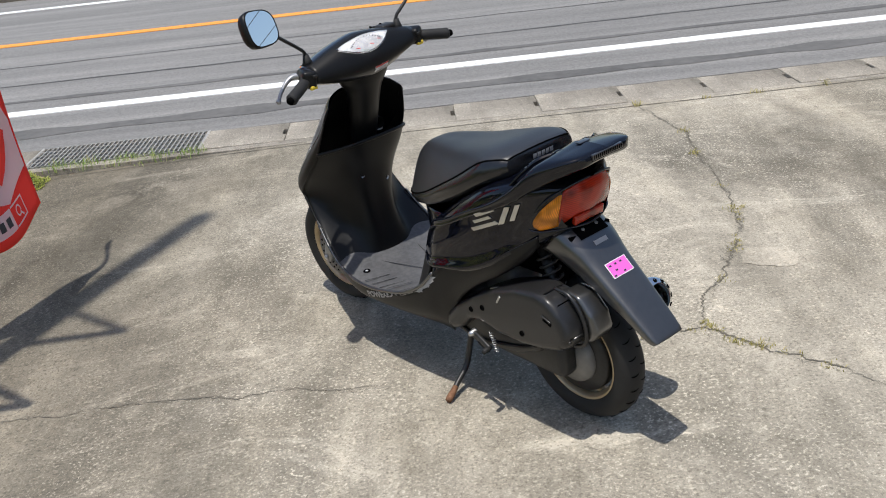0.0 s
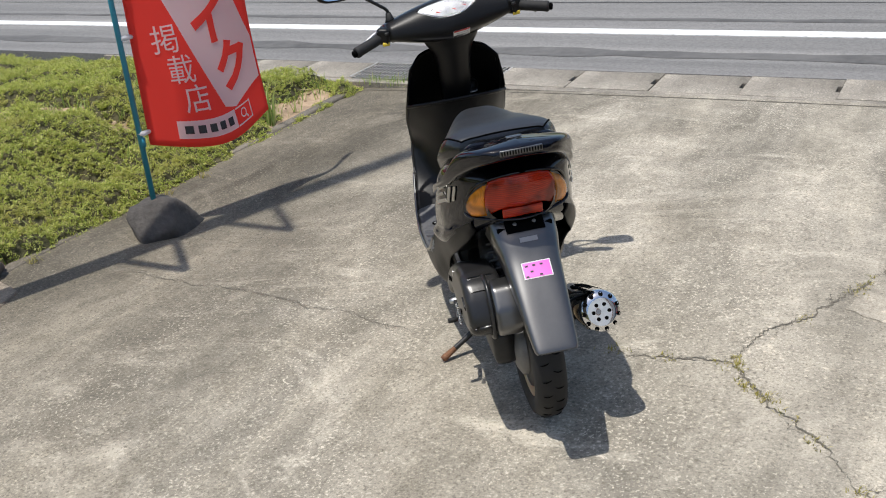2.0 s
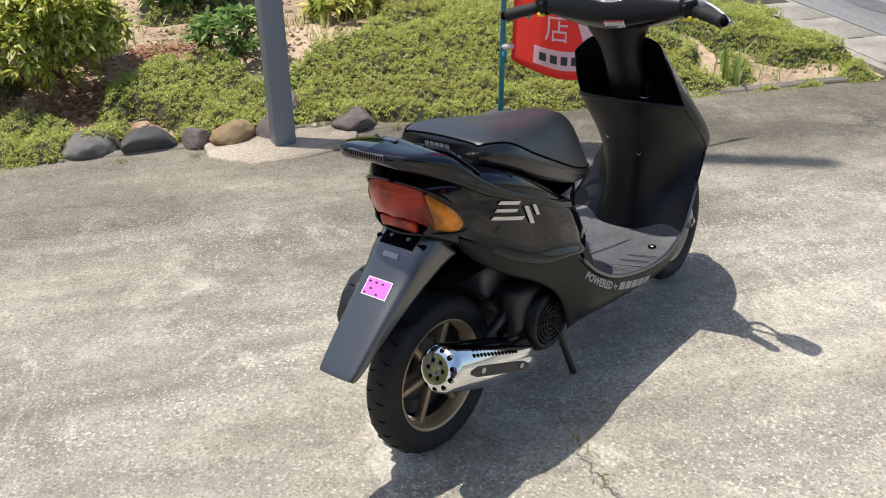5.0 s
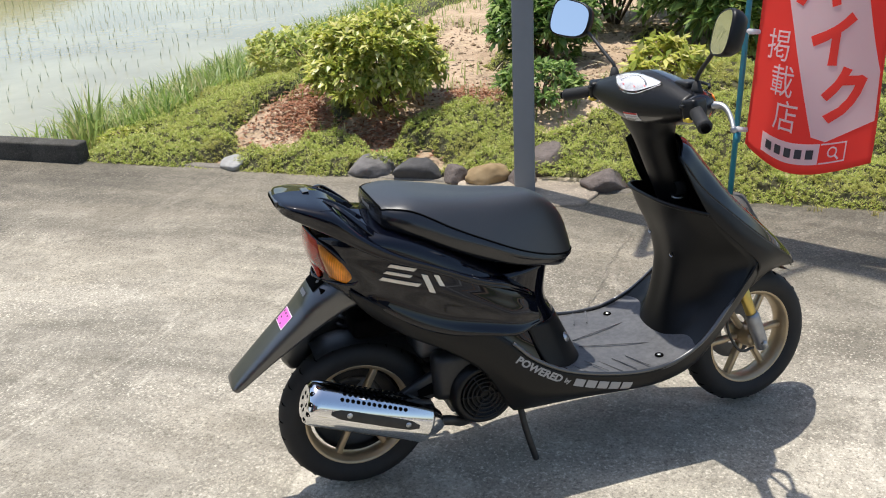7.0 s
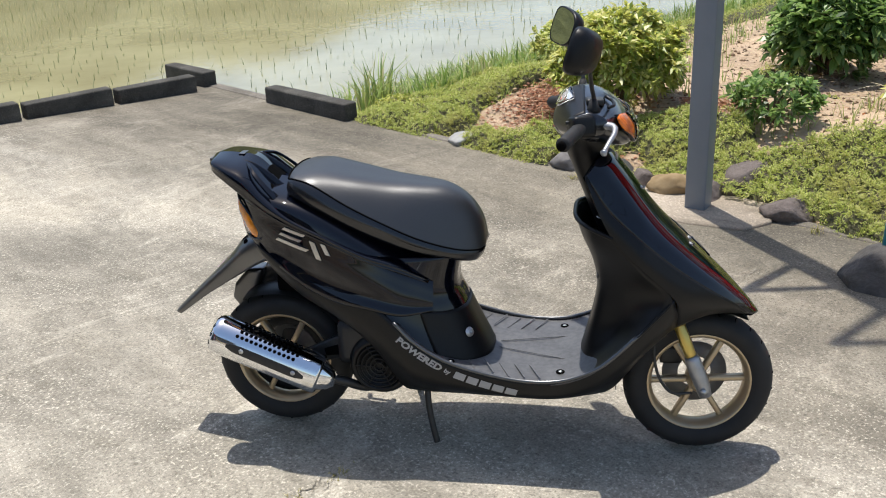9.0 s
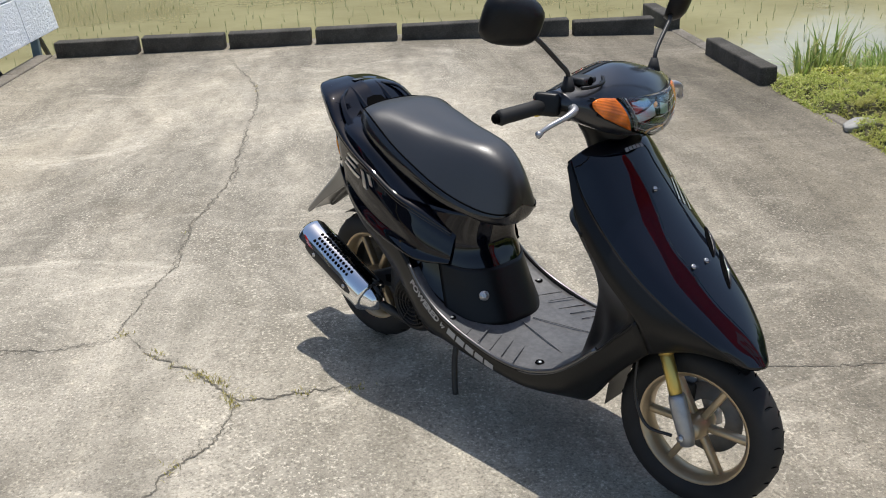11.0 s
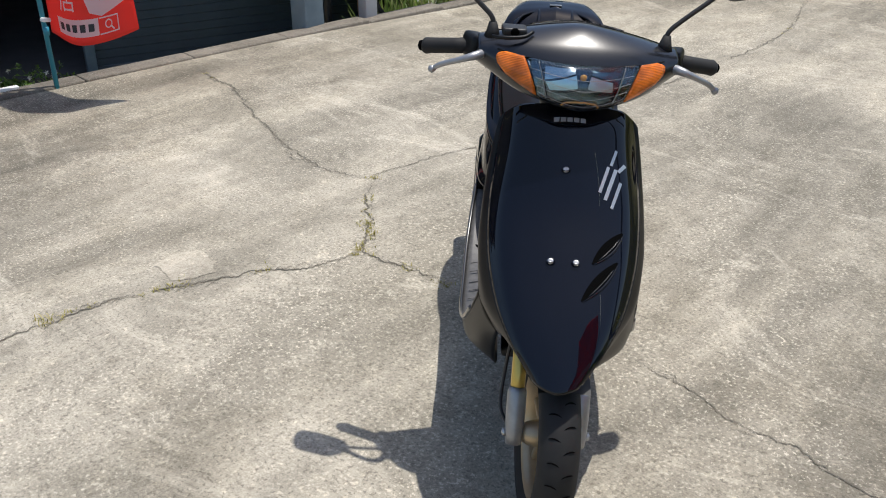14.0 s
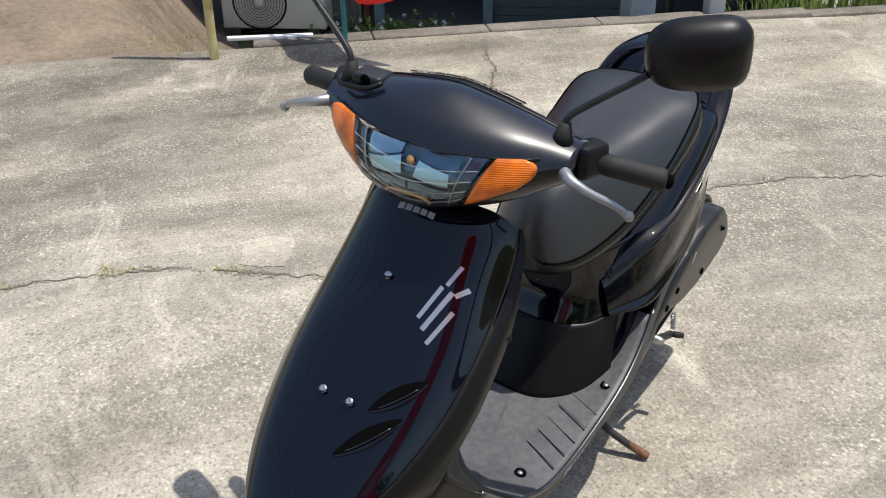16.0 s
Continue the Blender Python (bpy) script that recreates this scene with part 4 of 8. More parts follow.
for s in (1, -1):
    sc("bag_hook" if s > 0 else "screw", revolve([(0.0, 0.004), (0.006, 0.003), (0.007, 0)], (0, 0, 0), "x", 12), "steel").location = lay_on(np.array([(0.7, 0.048 * s, 0.545 if s > 0 else 0.505)]), [], INNER, (1, 0, 0), 0.002)[0][0]
ring = tube([(0.905 + 0.014 * math.cos(a), -0.055 + 0.014 * math.sin(a), 0.668) for a in np.linspace(0, 2 * math.pi, 20)], 0.0025, 6, False)
sc("key_ring", ring, "steel", "small steel ring at the ignition switch")
sc("ignition_switch", revolve([(0, 0.012), (0.017, 0.012), (0.019, 0.006), (0.019, -0.02)], (0.91, -0.055, 0.69), "x", 16), "black_metal")

# floor board with ribs
FLOOR = skin([
    [(0.385, 0, 0.385), (0.385, 0.11, 0.39), (0.388, 0.188, 0.394)],
    [(0.455, 0, 0.31), (0.455, 0.12, 0.318), (0.455, 0.197, 0.334)],
    [(0.535, 0, 0.28), (0.535, 0.12, 0.284), (0.535, 0.201, 0.295)],
    [(0.62, 0, 0.269), (0.62, 0.12, 0.27), (0.62, 0.202, 0.272)],
    [(0.72, 0, 0.266), (0.72, 0.12, 0.265), (0.72, 0.202, 0.262)],
    [(0.81, 0, 0.27), (0.81, 0.12, 0.268), (0.81, 0.202, 0.263)],
    [(0.886, 0, 0.29), (0.886, 0.12, 0.289), (0.886, 0.196, 0.292)],
    [(0.946, 0, 0.335), (0.946, 0.12, 0.335), (0.946, 0.188, 0.337)],
    [(1.015, 0, 0.41), (1.015, 0.12, 0.41), (1.015, 0.176, 0.408)],
], 5, True)
floor_board = shell(sc("floor_board", facing(FLOOR, (0, 0, 1)), "mat_rubber", "scuffed grey plastic floor board with ribs"), 0.005)
for side in (1, -1):
    for k, (x0, x1, yy) in enumerate(((0.60, 0.66, 0.17), (0.64, 0.70, 0.165), (0.68, 0.74, 0.16), (0.72, 0.78, 0.155), (0.56, 0.61, 0.175))):
        pts = np.array([((x0 + x1) / 2 - 0.02, 0.115 * side, 0.3), ((x0 + x1) / 2 + 0.012, 0.19 * side, 0.3)])
        V, F = rod((pts[0][0], pts[0][1], 0), (pts[1][0], pts[1][1], 0), 0.004, 0.0022, 0.001)
        z = 0.268 if x0 > 0.6 else 0.277
        sc("rib", (V + np.array((0, 0, z)), F), "mat_rubber", "", floor_board, smooth=False)
    for x, y, z in ((0.812, 0.147, 0.2675), (0.525, 0.172, 0.292)):
        sc("floor_screw", revolve([(0, 0.001), (0.006, 0.001), (0.0065, 0.003), (0.011, 0.003), (0.012, 0)], (x, y * side, z), "z", 16), "hole", "", floor_board)
        sc("floor_screw_head", revolve([(0, 0.004), (0.005, 0.003), (0.006, 0.0)], (x, y * side, z), "z", 12), "steel", "", floor_board)
    sc("groove", (rod((0.64, 0.02 * side, 0.2705), (0.83, 0.075 * side, 0.2705), 0.004, 0.0022, 0.001)), "mat_rubber", "", floor_board)

# centre cover under the seat
PILLAR = skin([
    [(0.54, 0, 0.56), (0.535, 0.05, 0.56), (0.5, 0.09, 0.56), (0.42, 0.12, 0.56), (0.3, 0.13, 0.56)],
    [(0.527, 0, 0.47), (0.522, 0.055, 0.47), (0.488, 0.1, 0.468), (0.41, 0.135, 0.465), (0.3, 0.15, 0.46)],
    [(0.55, 0, 0.415), (0.543, 0.06, 0.415), (0.5, 0.11, 0.415), (0.42, 0.145, 0.42), (0.33, 0.165, 0.43)],
    [(0.585, 0, 0.34), (0.577, 0.062, 0.34), (0.53, 0.115, 0.34), (0.45, 0.15, 0.36), (0.36, 0.172, 0.40)],
    [(0.622, 0, 0.262), (0.612, 0.065, 0.262), (0.56, 0.125, 0.265), (0.47, 0.165, 0.3), (0.38, 0.183, 0.37)],
], 7, True)
shell(sc("centre_cover", facing(PILLAR, (1, 0, 0)), "gloss", "glossy black cover below the seat"), 0.003)
HATCH = skin([
    [(0.556, 0, 0.41), (0.549, 0.06, 0.41), (0.508, 0.112, 0.41), (0.44, 0.143, 0.418)],
    [(0.59, 0, 0.34), (0.582, 0.064, 0.34), (0.536, 0.119, 0.34), (0.46, 0.15, 0.362)],
    [(0.626, 0, 0.27), (0.616, 0.068, 0.27), (0.566, 0.128, 0.272), (0.49, 0.163, 0.3)],
], 7, True)
shell(sc("lower_cover", facing(HATCH, (1, 0, 0)), "plastic", "dull black lower cover with a lid"), 0.004)
sc("cover_bolt", revolve([(0, 0.004), (0.004, 0.006), (0.008, 0.005), (0.009, 0.003), (0.0125, 0.003), (0.0135, 0)], (0, 0, 0), "x", 20), "steel", "round steel bolt").matrix_local = pose(0.566, -0.094, 0.345, 0, -22, -42)

# rear body
BODY = skin([
    [(-0.052, 0, 0.585), (-0.052, 0.05, 0.59), (-0.045, 0.08, 0.62), (-0.05, 0.082, 0.67), (-0.058, 0.07, 0.705), (-0.06, 0, 0.715)],
    [(0.0, 0, 0.56), (0.0, 0.1, 0.562), (0.006, 0.122, 0.595), (0.0, 0.127, 0.66), (0.0, 0.115, 0.715), (0.0, 0, 0.74)],
    [(0.07, 0, 0.52), (0.07, 0.143, 0.522), (0.07, 0.152, 0.57), (0.07, 0.153, 0.65), (0.07, 0.142, 0.71), (0.07, 0, 0.735)],
    [(0.15, 0, 0.472), (0.15, 0.166, 0.476), (0.15, 0.171, 0.53), (0.15, 0.172, 0.61), (0.15, 0.15, 0.69), (0.15, 0, 0.715)],
    [(0.23, 0, 0.44), (0.23, 0.175, 0.445), (0.23, 0.178, 0.495), (0.23, 0.177, 0.57), (0.23, 0.15, 0.65), (0.23, 0, 0.68)],
    [(0.32, 0, 0.425), (0.32, 0.18, 0.43), (0.32, 0.181, 0.468), (0.32, 0.176, 0.53), (0.32, 0.145, 0.595), (0.32, 0, 0.64)],
    [(0.4, 0, 0.415), (0.4, 0.172, 0.415), (0.4, 0.172, 0.445), (0.4, 0.163, 0.49), (0.4, 0.13, 0.545), (0.4, 0, 0.6)],
    [(0.475, 0, 0.415), (0.475, 0.128, 0.416), (0.475, 0.133, 0.43), (0.475, 0.128, 0.45), (0.472, 0.1, 0.5), (0.47, 0, 0.56)],
], 6, True)
body = sc("rear_body", BODY, "gloss", "glossy black rear body cover")

# silver emblem of slanted strokes on each side
for side in (1, -1):
    bars = (((0.092, 0.642), (0.15, 0.626), 0.008), ((0.082, 0.627), (0.14, 0.611), 0.007), ((0.072, 0.612), (0.158, 0.588), 0.008), ((0.17, 0.612), (0.187, 0.566), 0.012), ((0.198, 0.607), (0.211, 0.578), 0.01))
    if side > 0:
        bars = (((0.17, 0.622), (0.108, 0.648), 0.009), ((0.176, 0.603), (0.12, 0.626), 0.008), ((0.183, 0.582), (0.1, 0.615), 0.009), ((0.088, 0.612), (0.066, 0.66), 0.013), ((0.056, 0.625), (0.036, 0.67), 0.011))
    for (a0, b0, w) in bars:
        a, b = np.array(a0), np.array(b0)
        t = (b - a) / np.linalg.norm(b - a)
        nrm = np.array((-t[1], t[0])) * w / 2
        skew = t * w * 0.4
        P3 = np.array([(p[0], 0, p[1]) for p in (a - nrm - skew, b - nrm - skew, b + nrm + skew, a + nrm + skew)])
        V, F = cut(P3, [(0, 1, 2, 3)], 2)
        stroke = sc("badge_stroke", lay_on(V, F, BODY, (0, -side, 0), 0.0032), "silver", "slanted silver stroke of an emblem", body, smooth=False)
        shell(stroke, 0.0022, 0)

# seat
SROWS = [
    [(0.09, 0, 0.768), (0.091, 0.055, 0.766), (0.096, 0.104, 0.758), (0.092, 0.112, 0.732), (0.1, 0.095, 0.708), (0.1, 0, 0.7)],
    [(0.115, 0, 0.773), (0.116, 0.07, 0.77), (0.118, 0.118, 0.76), (0.116, 0.131, 0.73), (0.12, 0.108, 0.702), (0.12, 0, 0.696)],
    [(0.17, 0, 0.774), (0.17, 0.09, 0.77), (0.17, 0.137, 0.75), (0.17, 0.152, 0.712), (0.17, 0.125, 0.685), (0.17, 0, 0.68)],
    [(0.26, 0, 0.757), (0.26, 0.095, 0.751), (0.26, 0.144, 0.7), (0.26, 0.154, 0.668), (0.26, 0.13, 0.64), (0.26, 0, 0.635)],
    [(0.35, 0, 0.742), (0.35, 0.085, 0.732), (0.35, 0.141, 0.655), (0.35, 0.146, 0.63), (0.35, 0.125, 0.6), (0.35, 0, 0.595)],
    [(0.43, 0, 0.734), (0.43, 0.075, 0.72), (0.43, 0.131, 0.617), (0.43, 0.133, 0.595), (0.43, 0.115, 0.573), (0.43, 0, 0.57)],
    [(0.5, 0, 0.726), (0.5, 0.062, 0.705), (0.502, 0.113, 0.59), (0.502, 0.114, 0.575), (0.5, 0.098, 0.556), (0.5, 0, 0.553)],
    [(0.553, 0, 0.697), (0.556, 0.045, 0.675), (0.56, 0.09, 0.575), (0.558, 0.089, 0.562), (0.553, 0.075, 0.54), (0.555, 0, 0.533)],
    [(0.588, 0, 0.65), (0.592, 0.026, 0.635), (0.599, 0.054, 0.572), (0.597, 0.053, 0.562), (0.588, 0.04, 0.54), (0.59, 0, 0.533)],
    [(0.604, 0, 0.59), (0.604, 0.001, 0.589), (0.604, 0.001, 0.587), (0.604, 0.001, 0.586), (0.604, 0.001, 0.585), (0.604, 0, 0.584)],
]
SEAT = facing(skin(SROWS, 7, True), None, (0.35, 0, 0.66))
SEATN = 10 * 7 + 1
seat_v = SEAT[0].reshape(-1, SEATN, 3)
c0, c1 = (5 - 2) * 7, (5 + 2) * 7
pad_v = seat_v[:, c0:c1 + 1]
seat = sc("seat", facing((pad_v.reshape(-1, 3), grid_faces(pad_v.shape[0], c1 - c0 + 1)), (0, 0, 1)), "seat", "black vinyl saddle with smooth sides and raised rear")
ring0 = seat_v[0]
mid0 = np.array((0.086, 0, 0.735))
cap_v = np.concatenate([ring0 + (mid0 - ring0) * q + np.array((-0.006 * math.sin(math.pi * min(1, q * 1.2)), 0, 0)) for q in (0, 0.06, 0.3, 0.6, 0.95)])
CAP = facing((cap_v, grid_faces(5, SEATN)), (-1, 0, 0))
sc("rear_band", CAP, "seat_side", "smooth glossy black rear band with a grey emblem", seat)
sc("piping", tube(ring0[c0:c1 + 1] + np.array((-0.0004, 0, 0.0006)), 0.0022, 8), "hole", "", seat)
for side, lo, hi in ((-1, 0, c0), (1, c1, SEATN - 1)):
    bv_ = seat_v[:, lo:hi + 1].copy()
    sc("side_band", facing((bv_.reshape(-1, 3), grid_faces(bv_.shape[0], hi - lo + 1)), (0, side, -0.3)), "seat_side", "smooth glossy black side band", seat)
    P = seat_v[:-6, c0 if side < 0 else c1] + np.array((0, 0.0004 * side, 0.0004))
    sc("piping", tube(P, 0.0022, 8), "hole", "", seat)

# tail: a broad wing over the rear lamp, with a bridge between two hollows
TAIL = skin([
    [(-0.136, 0, 0.778), (-0.135, 0.048, 0.777), (-0.13, 0.07, 0.782), (-0.131, 0.062, 0.79), (-0.136, 0, 0.797)],
    [(-0.12, 0, 0.766), (-0.12, 0.076, 0.764), (-0.112, 0.096, 0.774), (-0.115, 0.088, 0.793), (-0.12, 0, 0.8)],
    [(-0.075, 0, 0.75), (-0.075, 0.1, 0.742), (-0.065, 0.124, 0.752), (-0.07, 0.114, 0.785), (-0.078, 0, 0.8)],
    [(-0.02, 0, 0.73), (-0.02, 0.124, 0.714), (-0.012, 0.146, 0.725), (-0.018, 0.132, 0.768), (-0.02, 0, 0.79)],
    [(0.04, 0, 0.7), (0.04, 0.14, 0.678), (0.045, 0.16, 0.688), (0.04, 0.146, 0.718), (0.04, 0, 0.74)],
    [(0.11, 0, 0.68), (0.11, 0.15, 0.645), (0.115, 0.171, 0.654), (0.11, 0.155, 0.672), (0.11, 0, 0.692)],
    [(0.2, 0, 0.65), (0.2, 0.158, 0.61), (0.205, 0.178, 0.618), (0.2, 0.16, 0.632), (0.2, 0, 0.65)],
    [(0.3, 0, 0.61), (0.3, 0.158, 0.565), (0.305, 0.178, 0.572), (0.3, 0.157, 0.586), (0.3, 0, 0.6)],
    [(0.38, 0, 0.57), (0.38, 0.148, 0.538), (0.382, 0.163, 0.543), (0.38, 0.142, 0.558), (0.38, 0, 0.578)],
    [(0.47, 0, 0.53), (0.462, 0.11, 0.492), (0.462, 0.117, 0.495), (0.462, 0.106, 0.503), (0.47, 0, 0.535)],
], 6, True)
tail = sc("tail_cover", capped(TAIL[0], TAIL[1], 49), "gloss", "glossy black winged tail cover with grab recesses")
TAILF = facing(TAIL, None, (0.1, 0, 0.72))
# hand hollows are flat patches on the cover, their shade put into the colour
V, F = cut(np.array([(0.012, -0.026, 0.9), (0.012, 0.026, 0.9), (0.025, 0.036, 0.9), (0.1, 0.042, 0.9), (0.1, -0.042, 0.9), (0.025, -0.036, 0.9)]), [tuple(range(6))], 3)
sc("recess_shade", lay_on(V, F, TAILF, (0, 0, -1), 0.0012), "hole", "flat patch of painted shade for a hand hollow", tail)
for side in (1, -1):
    V, F = cut(np.array([(0.034, 0.07 * side, 0.9), (0.06, 0.062 * side, 0.9), (0.1, 0.064 * side, 0.9), (0.1, 0.1 * side, 0.9), (0.07, 0.106 * side, 0.9), (0.045, 0.094 * side, 0.9)]), [tuple(range(6))], 3)
    sc("recess_shade", lay_on(V, F, TAILF, (0, 0, -1), 0.0012), "hole", "flat patch of painted shade for a hand hollow", tail)
    sc("cowl_bolt", revolve([(0, 0.006), (0.006, 0.005), (0.008, 0)], (0.12, 0.142 * side, 0.682), "z", 12), "black_metal", "", tail)
    ridge = [[(-0.06, 0.044 * side, 0.79), (-0.06, 0.05 * side, 0.793), (-0.058, 0.056 * side, 0.789)], [(-0.02, 0.04 * side, 0.778), (-0.02, 0.048 * side, 0.787), (-0.018, 0.056 * side, 0.776)], [(0.03, 0.041 * side, 0.744), (0.03, 0.05 * side, 0.757), (0.03, 0.059 * side, 0.74)], [(0.075, 0.043 * side, 0.706), (0.075, 0.052 * side, 0.72), (0.075, 0.06 * side, 0.7)], [(0.098, 0.045 * side, 0.688), (0.098, 0.053 * side, 0.7), (0.098, 0.061 * side, 0.684)]]
    shell(sc("tail_bridge", facing(skin(ridge, 4), (0, 0, 1)), "gloss", "", tail), 0.004)
    lipv = skin([[(-0.03, 0.062 * side, 0.789), (-0.028, 0.072 * side, 0.785)], [(0.0, 0.1 * side, 0.779), (0.004, 0.116 * side, 0.768)], [(0.045, 0.122 * side, 0.742), (0.05, 0.138 * side, 0.725)], [(0.075, 0.122 * side, 0.714), (0.082, 0.14 * side, 0.696)]], 5)
    shell(sc("recess_lip", facing(lipv, (0, 0, 1)), "gloss", "", tail), 0.006)
sc("tail_reflector", box((-0.134, 0, 0.787), (0.008, 0.1, 0.014), 0.002), "plastic_worn", "ribbed grey strip", tail)
for k in range(15):
    sc("reflector_rib", box((-0.138, -0.0455 + 0.0065 * k, 0.787), (0.002, 0.0032, 0.01), 0.0006), "hole", "", tail)
sc("tail_emblem", box((-0.06, 0, 0.7995), (0.016, 0.036, 0.002), 0.001), "plastic_worn", "small dull plate", tail)

# rear lamp
RED = skin([
    [(-0.07, 0, 0.708), (-0.067, 0.04, 0.707), (-0.055, 0.076, 0.697)],
    [(-0.074, 0, 0.68), (-0.07, 0.045, 0.68), (-0.054, 0.086, 0.672)],
    [(-0.07, 0, 0.645), (-0.065, 0.045, 0.645), (-0.045, 0.088, 0.635)],
    [(-0.063, 0, 0.625), (-0.058, 0.045, 0.625), (-0.036, 0.083, 0.605)],
], 5, True)
lamp = shell(sc("rear_lamp", facing(RED, (-1, 0, 0)), "red_lens", "red tail lamp lens"), 0.012)
AMBER = skin([
    [(-0.054, 0.079, 0.695), (-0.053, 0.088, 0.666), (-0.044, 0.09, 0.635), (-0.035, 0.085, 0.605)],
    [(-0.03, 0.106, 0.671), (-0.028, 0.113, 0.65), (-0.02, 0.115, 0.625), (-0.01, 0.111, 0.599)],
    [(-0.008, 0.121, 0.648), (-0.004, 0.126, 0.632), (0.002, 0.126, 0.614), (0.008, 0.123, 0.6)],
    [(0.02, 0.129, 0.618), (0.021, 0.13, 0.615), (0.022, 0.13, 0.612), (0.022, 0.129, 0.609)],
], 5)
for s in (1, -1):
    A2 = AMBER if s > 0 else flip_y(*AMBER)
    shell(sc("turn_signal", facing(A2, (0, s, 0)), "amber_lens", "orange rear turn signal lens", lamp), 0.012)
sc("reflector", box((-0.052, 0, 0.61), (0.014, 0.1, 0.026), 0.004, Matrix.Rotation(radians(-14), 3, "Y")), "red_lens", "small red reflector", lamp)
sc("lamp_rim", tube(spline([(-0.07, 0, 0.713), (-0.054, 0.08, 0.701), (-0.022, 0.114, 0.673), (0.024, 0.131, 0.615), (0.006, 0.124, 0.595), (-0.034, 0.083, 0.594), (-0.06, 0, 0.59), (-0.034, -0.083, 0.594), (0.006, -0.124, 0.595), (0.024, -0.131, 0.615), (-0.022, -0.114, 0.673), (-0.054, -0.08, 0.701)], 6, True), 0.0035, 6, False), "gloss", "", lamp)

# rear mudguard and plate holder
FEND = skin([
    [(-0.028, 0, 0.592), (-0.025, 0.05, 0.59), (-0.01, 0.082, 0.575), (0.03, 0.088, 0.53)],
    [(-0.075, 0, 0.558), (-0.072, 0.05, 0.556), (-0.058, 0.078, 0.54), (-0.01, 0.08, 0.51)],
    [(-0.12, 0, 0.506), (-0.118, 0.048, 0.504), (-0.108, 0.068, 0.494), (-0.075, 0.07, 0.47)],
    [(-0.2, 0, 0.428), (-0.199, 0.045, 0.427), (-0.192, 0.06, 0.42), (-0.175, 0.061, 0.405)],
    [(-0.272, 0, 0.358), (-0.271, 0.04, 0.357), (-0.266, 0.052, 0.353), (-0.256, 0.053, 0.344)],
    [(-0.287, 0, 0.341), (-0.286, 0.036, 0.341), (-0.282, 0.047, 0.339), (-0.274, 0.047, 0.333)],
], 6, True)
FEND = facing(FEND, (-0.7, 0, 0.7))
fender = shell(sc("rear_mudguard", FEND, "plastic_worn", "faded black rear mudguard without a number plate"), 0.006)
q = np.array([(-0.125, -0.035, 0.501), (-0.125, 0.031, 0.501), (-0.153, 0.031, 0.474), (-0.153, -0.035, 0.474)])
V, F = cut(q, [(0, 1, 2, 3)], 3)
qb = np.array([(-0.1235, -0.0375, 0.5025), (-0.1235, 0.0335, 0.5025), (-0.1545, 0.0335, 0.4725), (-0.1545, -0.0375, 0.4725)])
VB, FB = cut(qb, [(0, 1, 2, 3)], 3)
sc("sticker_border", lay_on(VB, FB, FEND, (0.7, 0, -0.7), 0.001), "white_plastic", "", fender, smooth=False)
sticker = sc("sticker", lay_on(V, F, FEND, (0.7, 0, -0.7), 0.0015), "pink", "magenta paper sticker", fender, smooth=False)
for k, (u, v) in enumerate(((0.008, 0.006), (0.022, 0.006), (0.036, 0.006), (0.028, 0.026), (0.012, 0.04), (0.038, 0.042))):
    c = np.array((-0.126 - 0.55 * v, -0.028 + 1.3 * u, 0.5 - 0.53 * v))
    q = np.array([c + np.array(o) for o in ((0, 0, 0), (0, 0.007, 0), (-0.003, 0.007, -0.003), (-0.003, 0, -0.003))])
    V, F = cut(q, [(0, 1, 2, 3)], 1)
    sc("print_bar", lay_on(V, F, FEND, (0.7, 0, -0.7), 0.0022), "dark_print", "", sticker, smooth=False)
q = np.array([(-0.082, -0.022, 0.55), (-0.082, 0.022, 0.55), (-0.09, 0.022, 0.541), (-0.09, -0.022, 0.541)])
V, F = cut(q, [(0, 1, 2, 3)], 2)
sc("plate_label", lay_on(V, F, FEND, (0.7, 0, -0.7), 0.0015), "print", "small grey label", fender, smooth=False)
for y in (0.024, -0.024):
    V, F = revolve([(0, 0.005), (0.004, 0.0045), (0.006, 0)], (0, 0, 0), "z", 14)
    sc("plate_bolt", (V, F), "dull_alloy", "", fender).matrix_local = pose(-0.052, y, 0.575, 0, -52, 0)
# the plate recess has no depth; a flat quad paints its shade
q = np.array([(-0.036, -0.048, 0.585), (-0.036, 0.048, 0.585), (-0.07, 0.048, 0.56), (-0.07, -0.048, 0.56)])
V, F = cut(q, [(0, 1, 2, 3)], 3)
sc("plate_recess_shade", lay_on(V, F, FEND, (0.7, 0, -0.7), 0.0016), "hole", "flat patch of painted shade for the number plate recess", fender, smooth=False)
for y in (0.058, -0.058):
    sc("slot", box((-0.05, y, 0.565), (0.012, 0.022, 0.01), 0.002), "hole", "", fender)


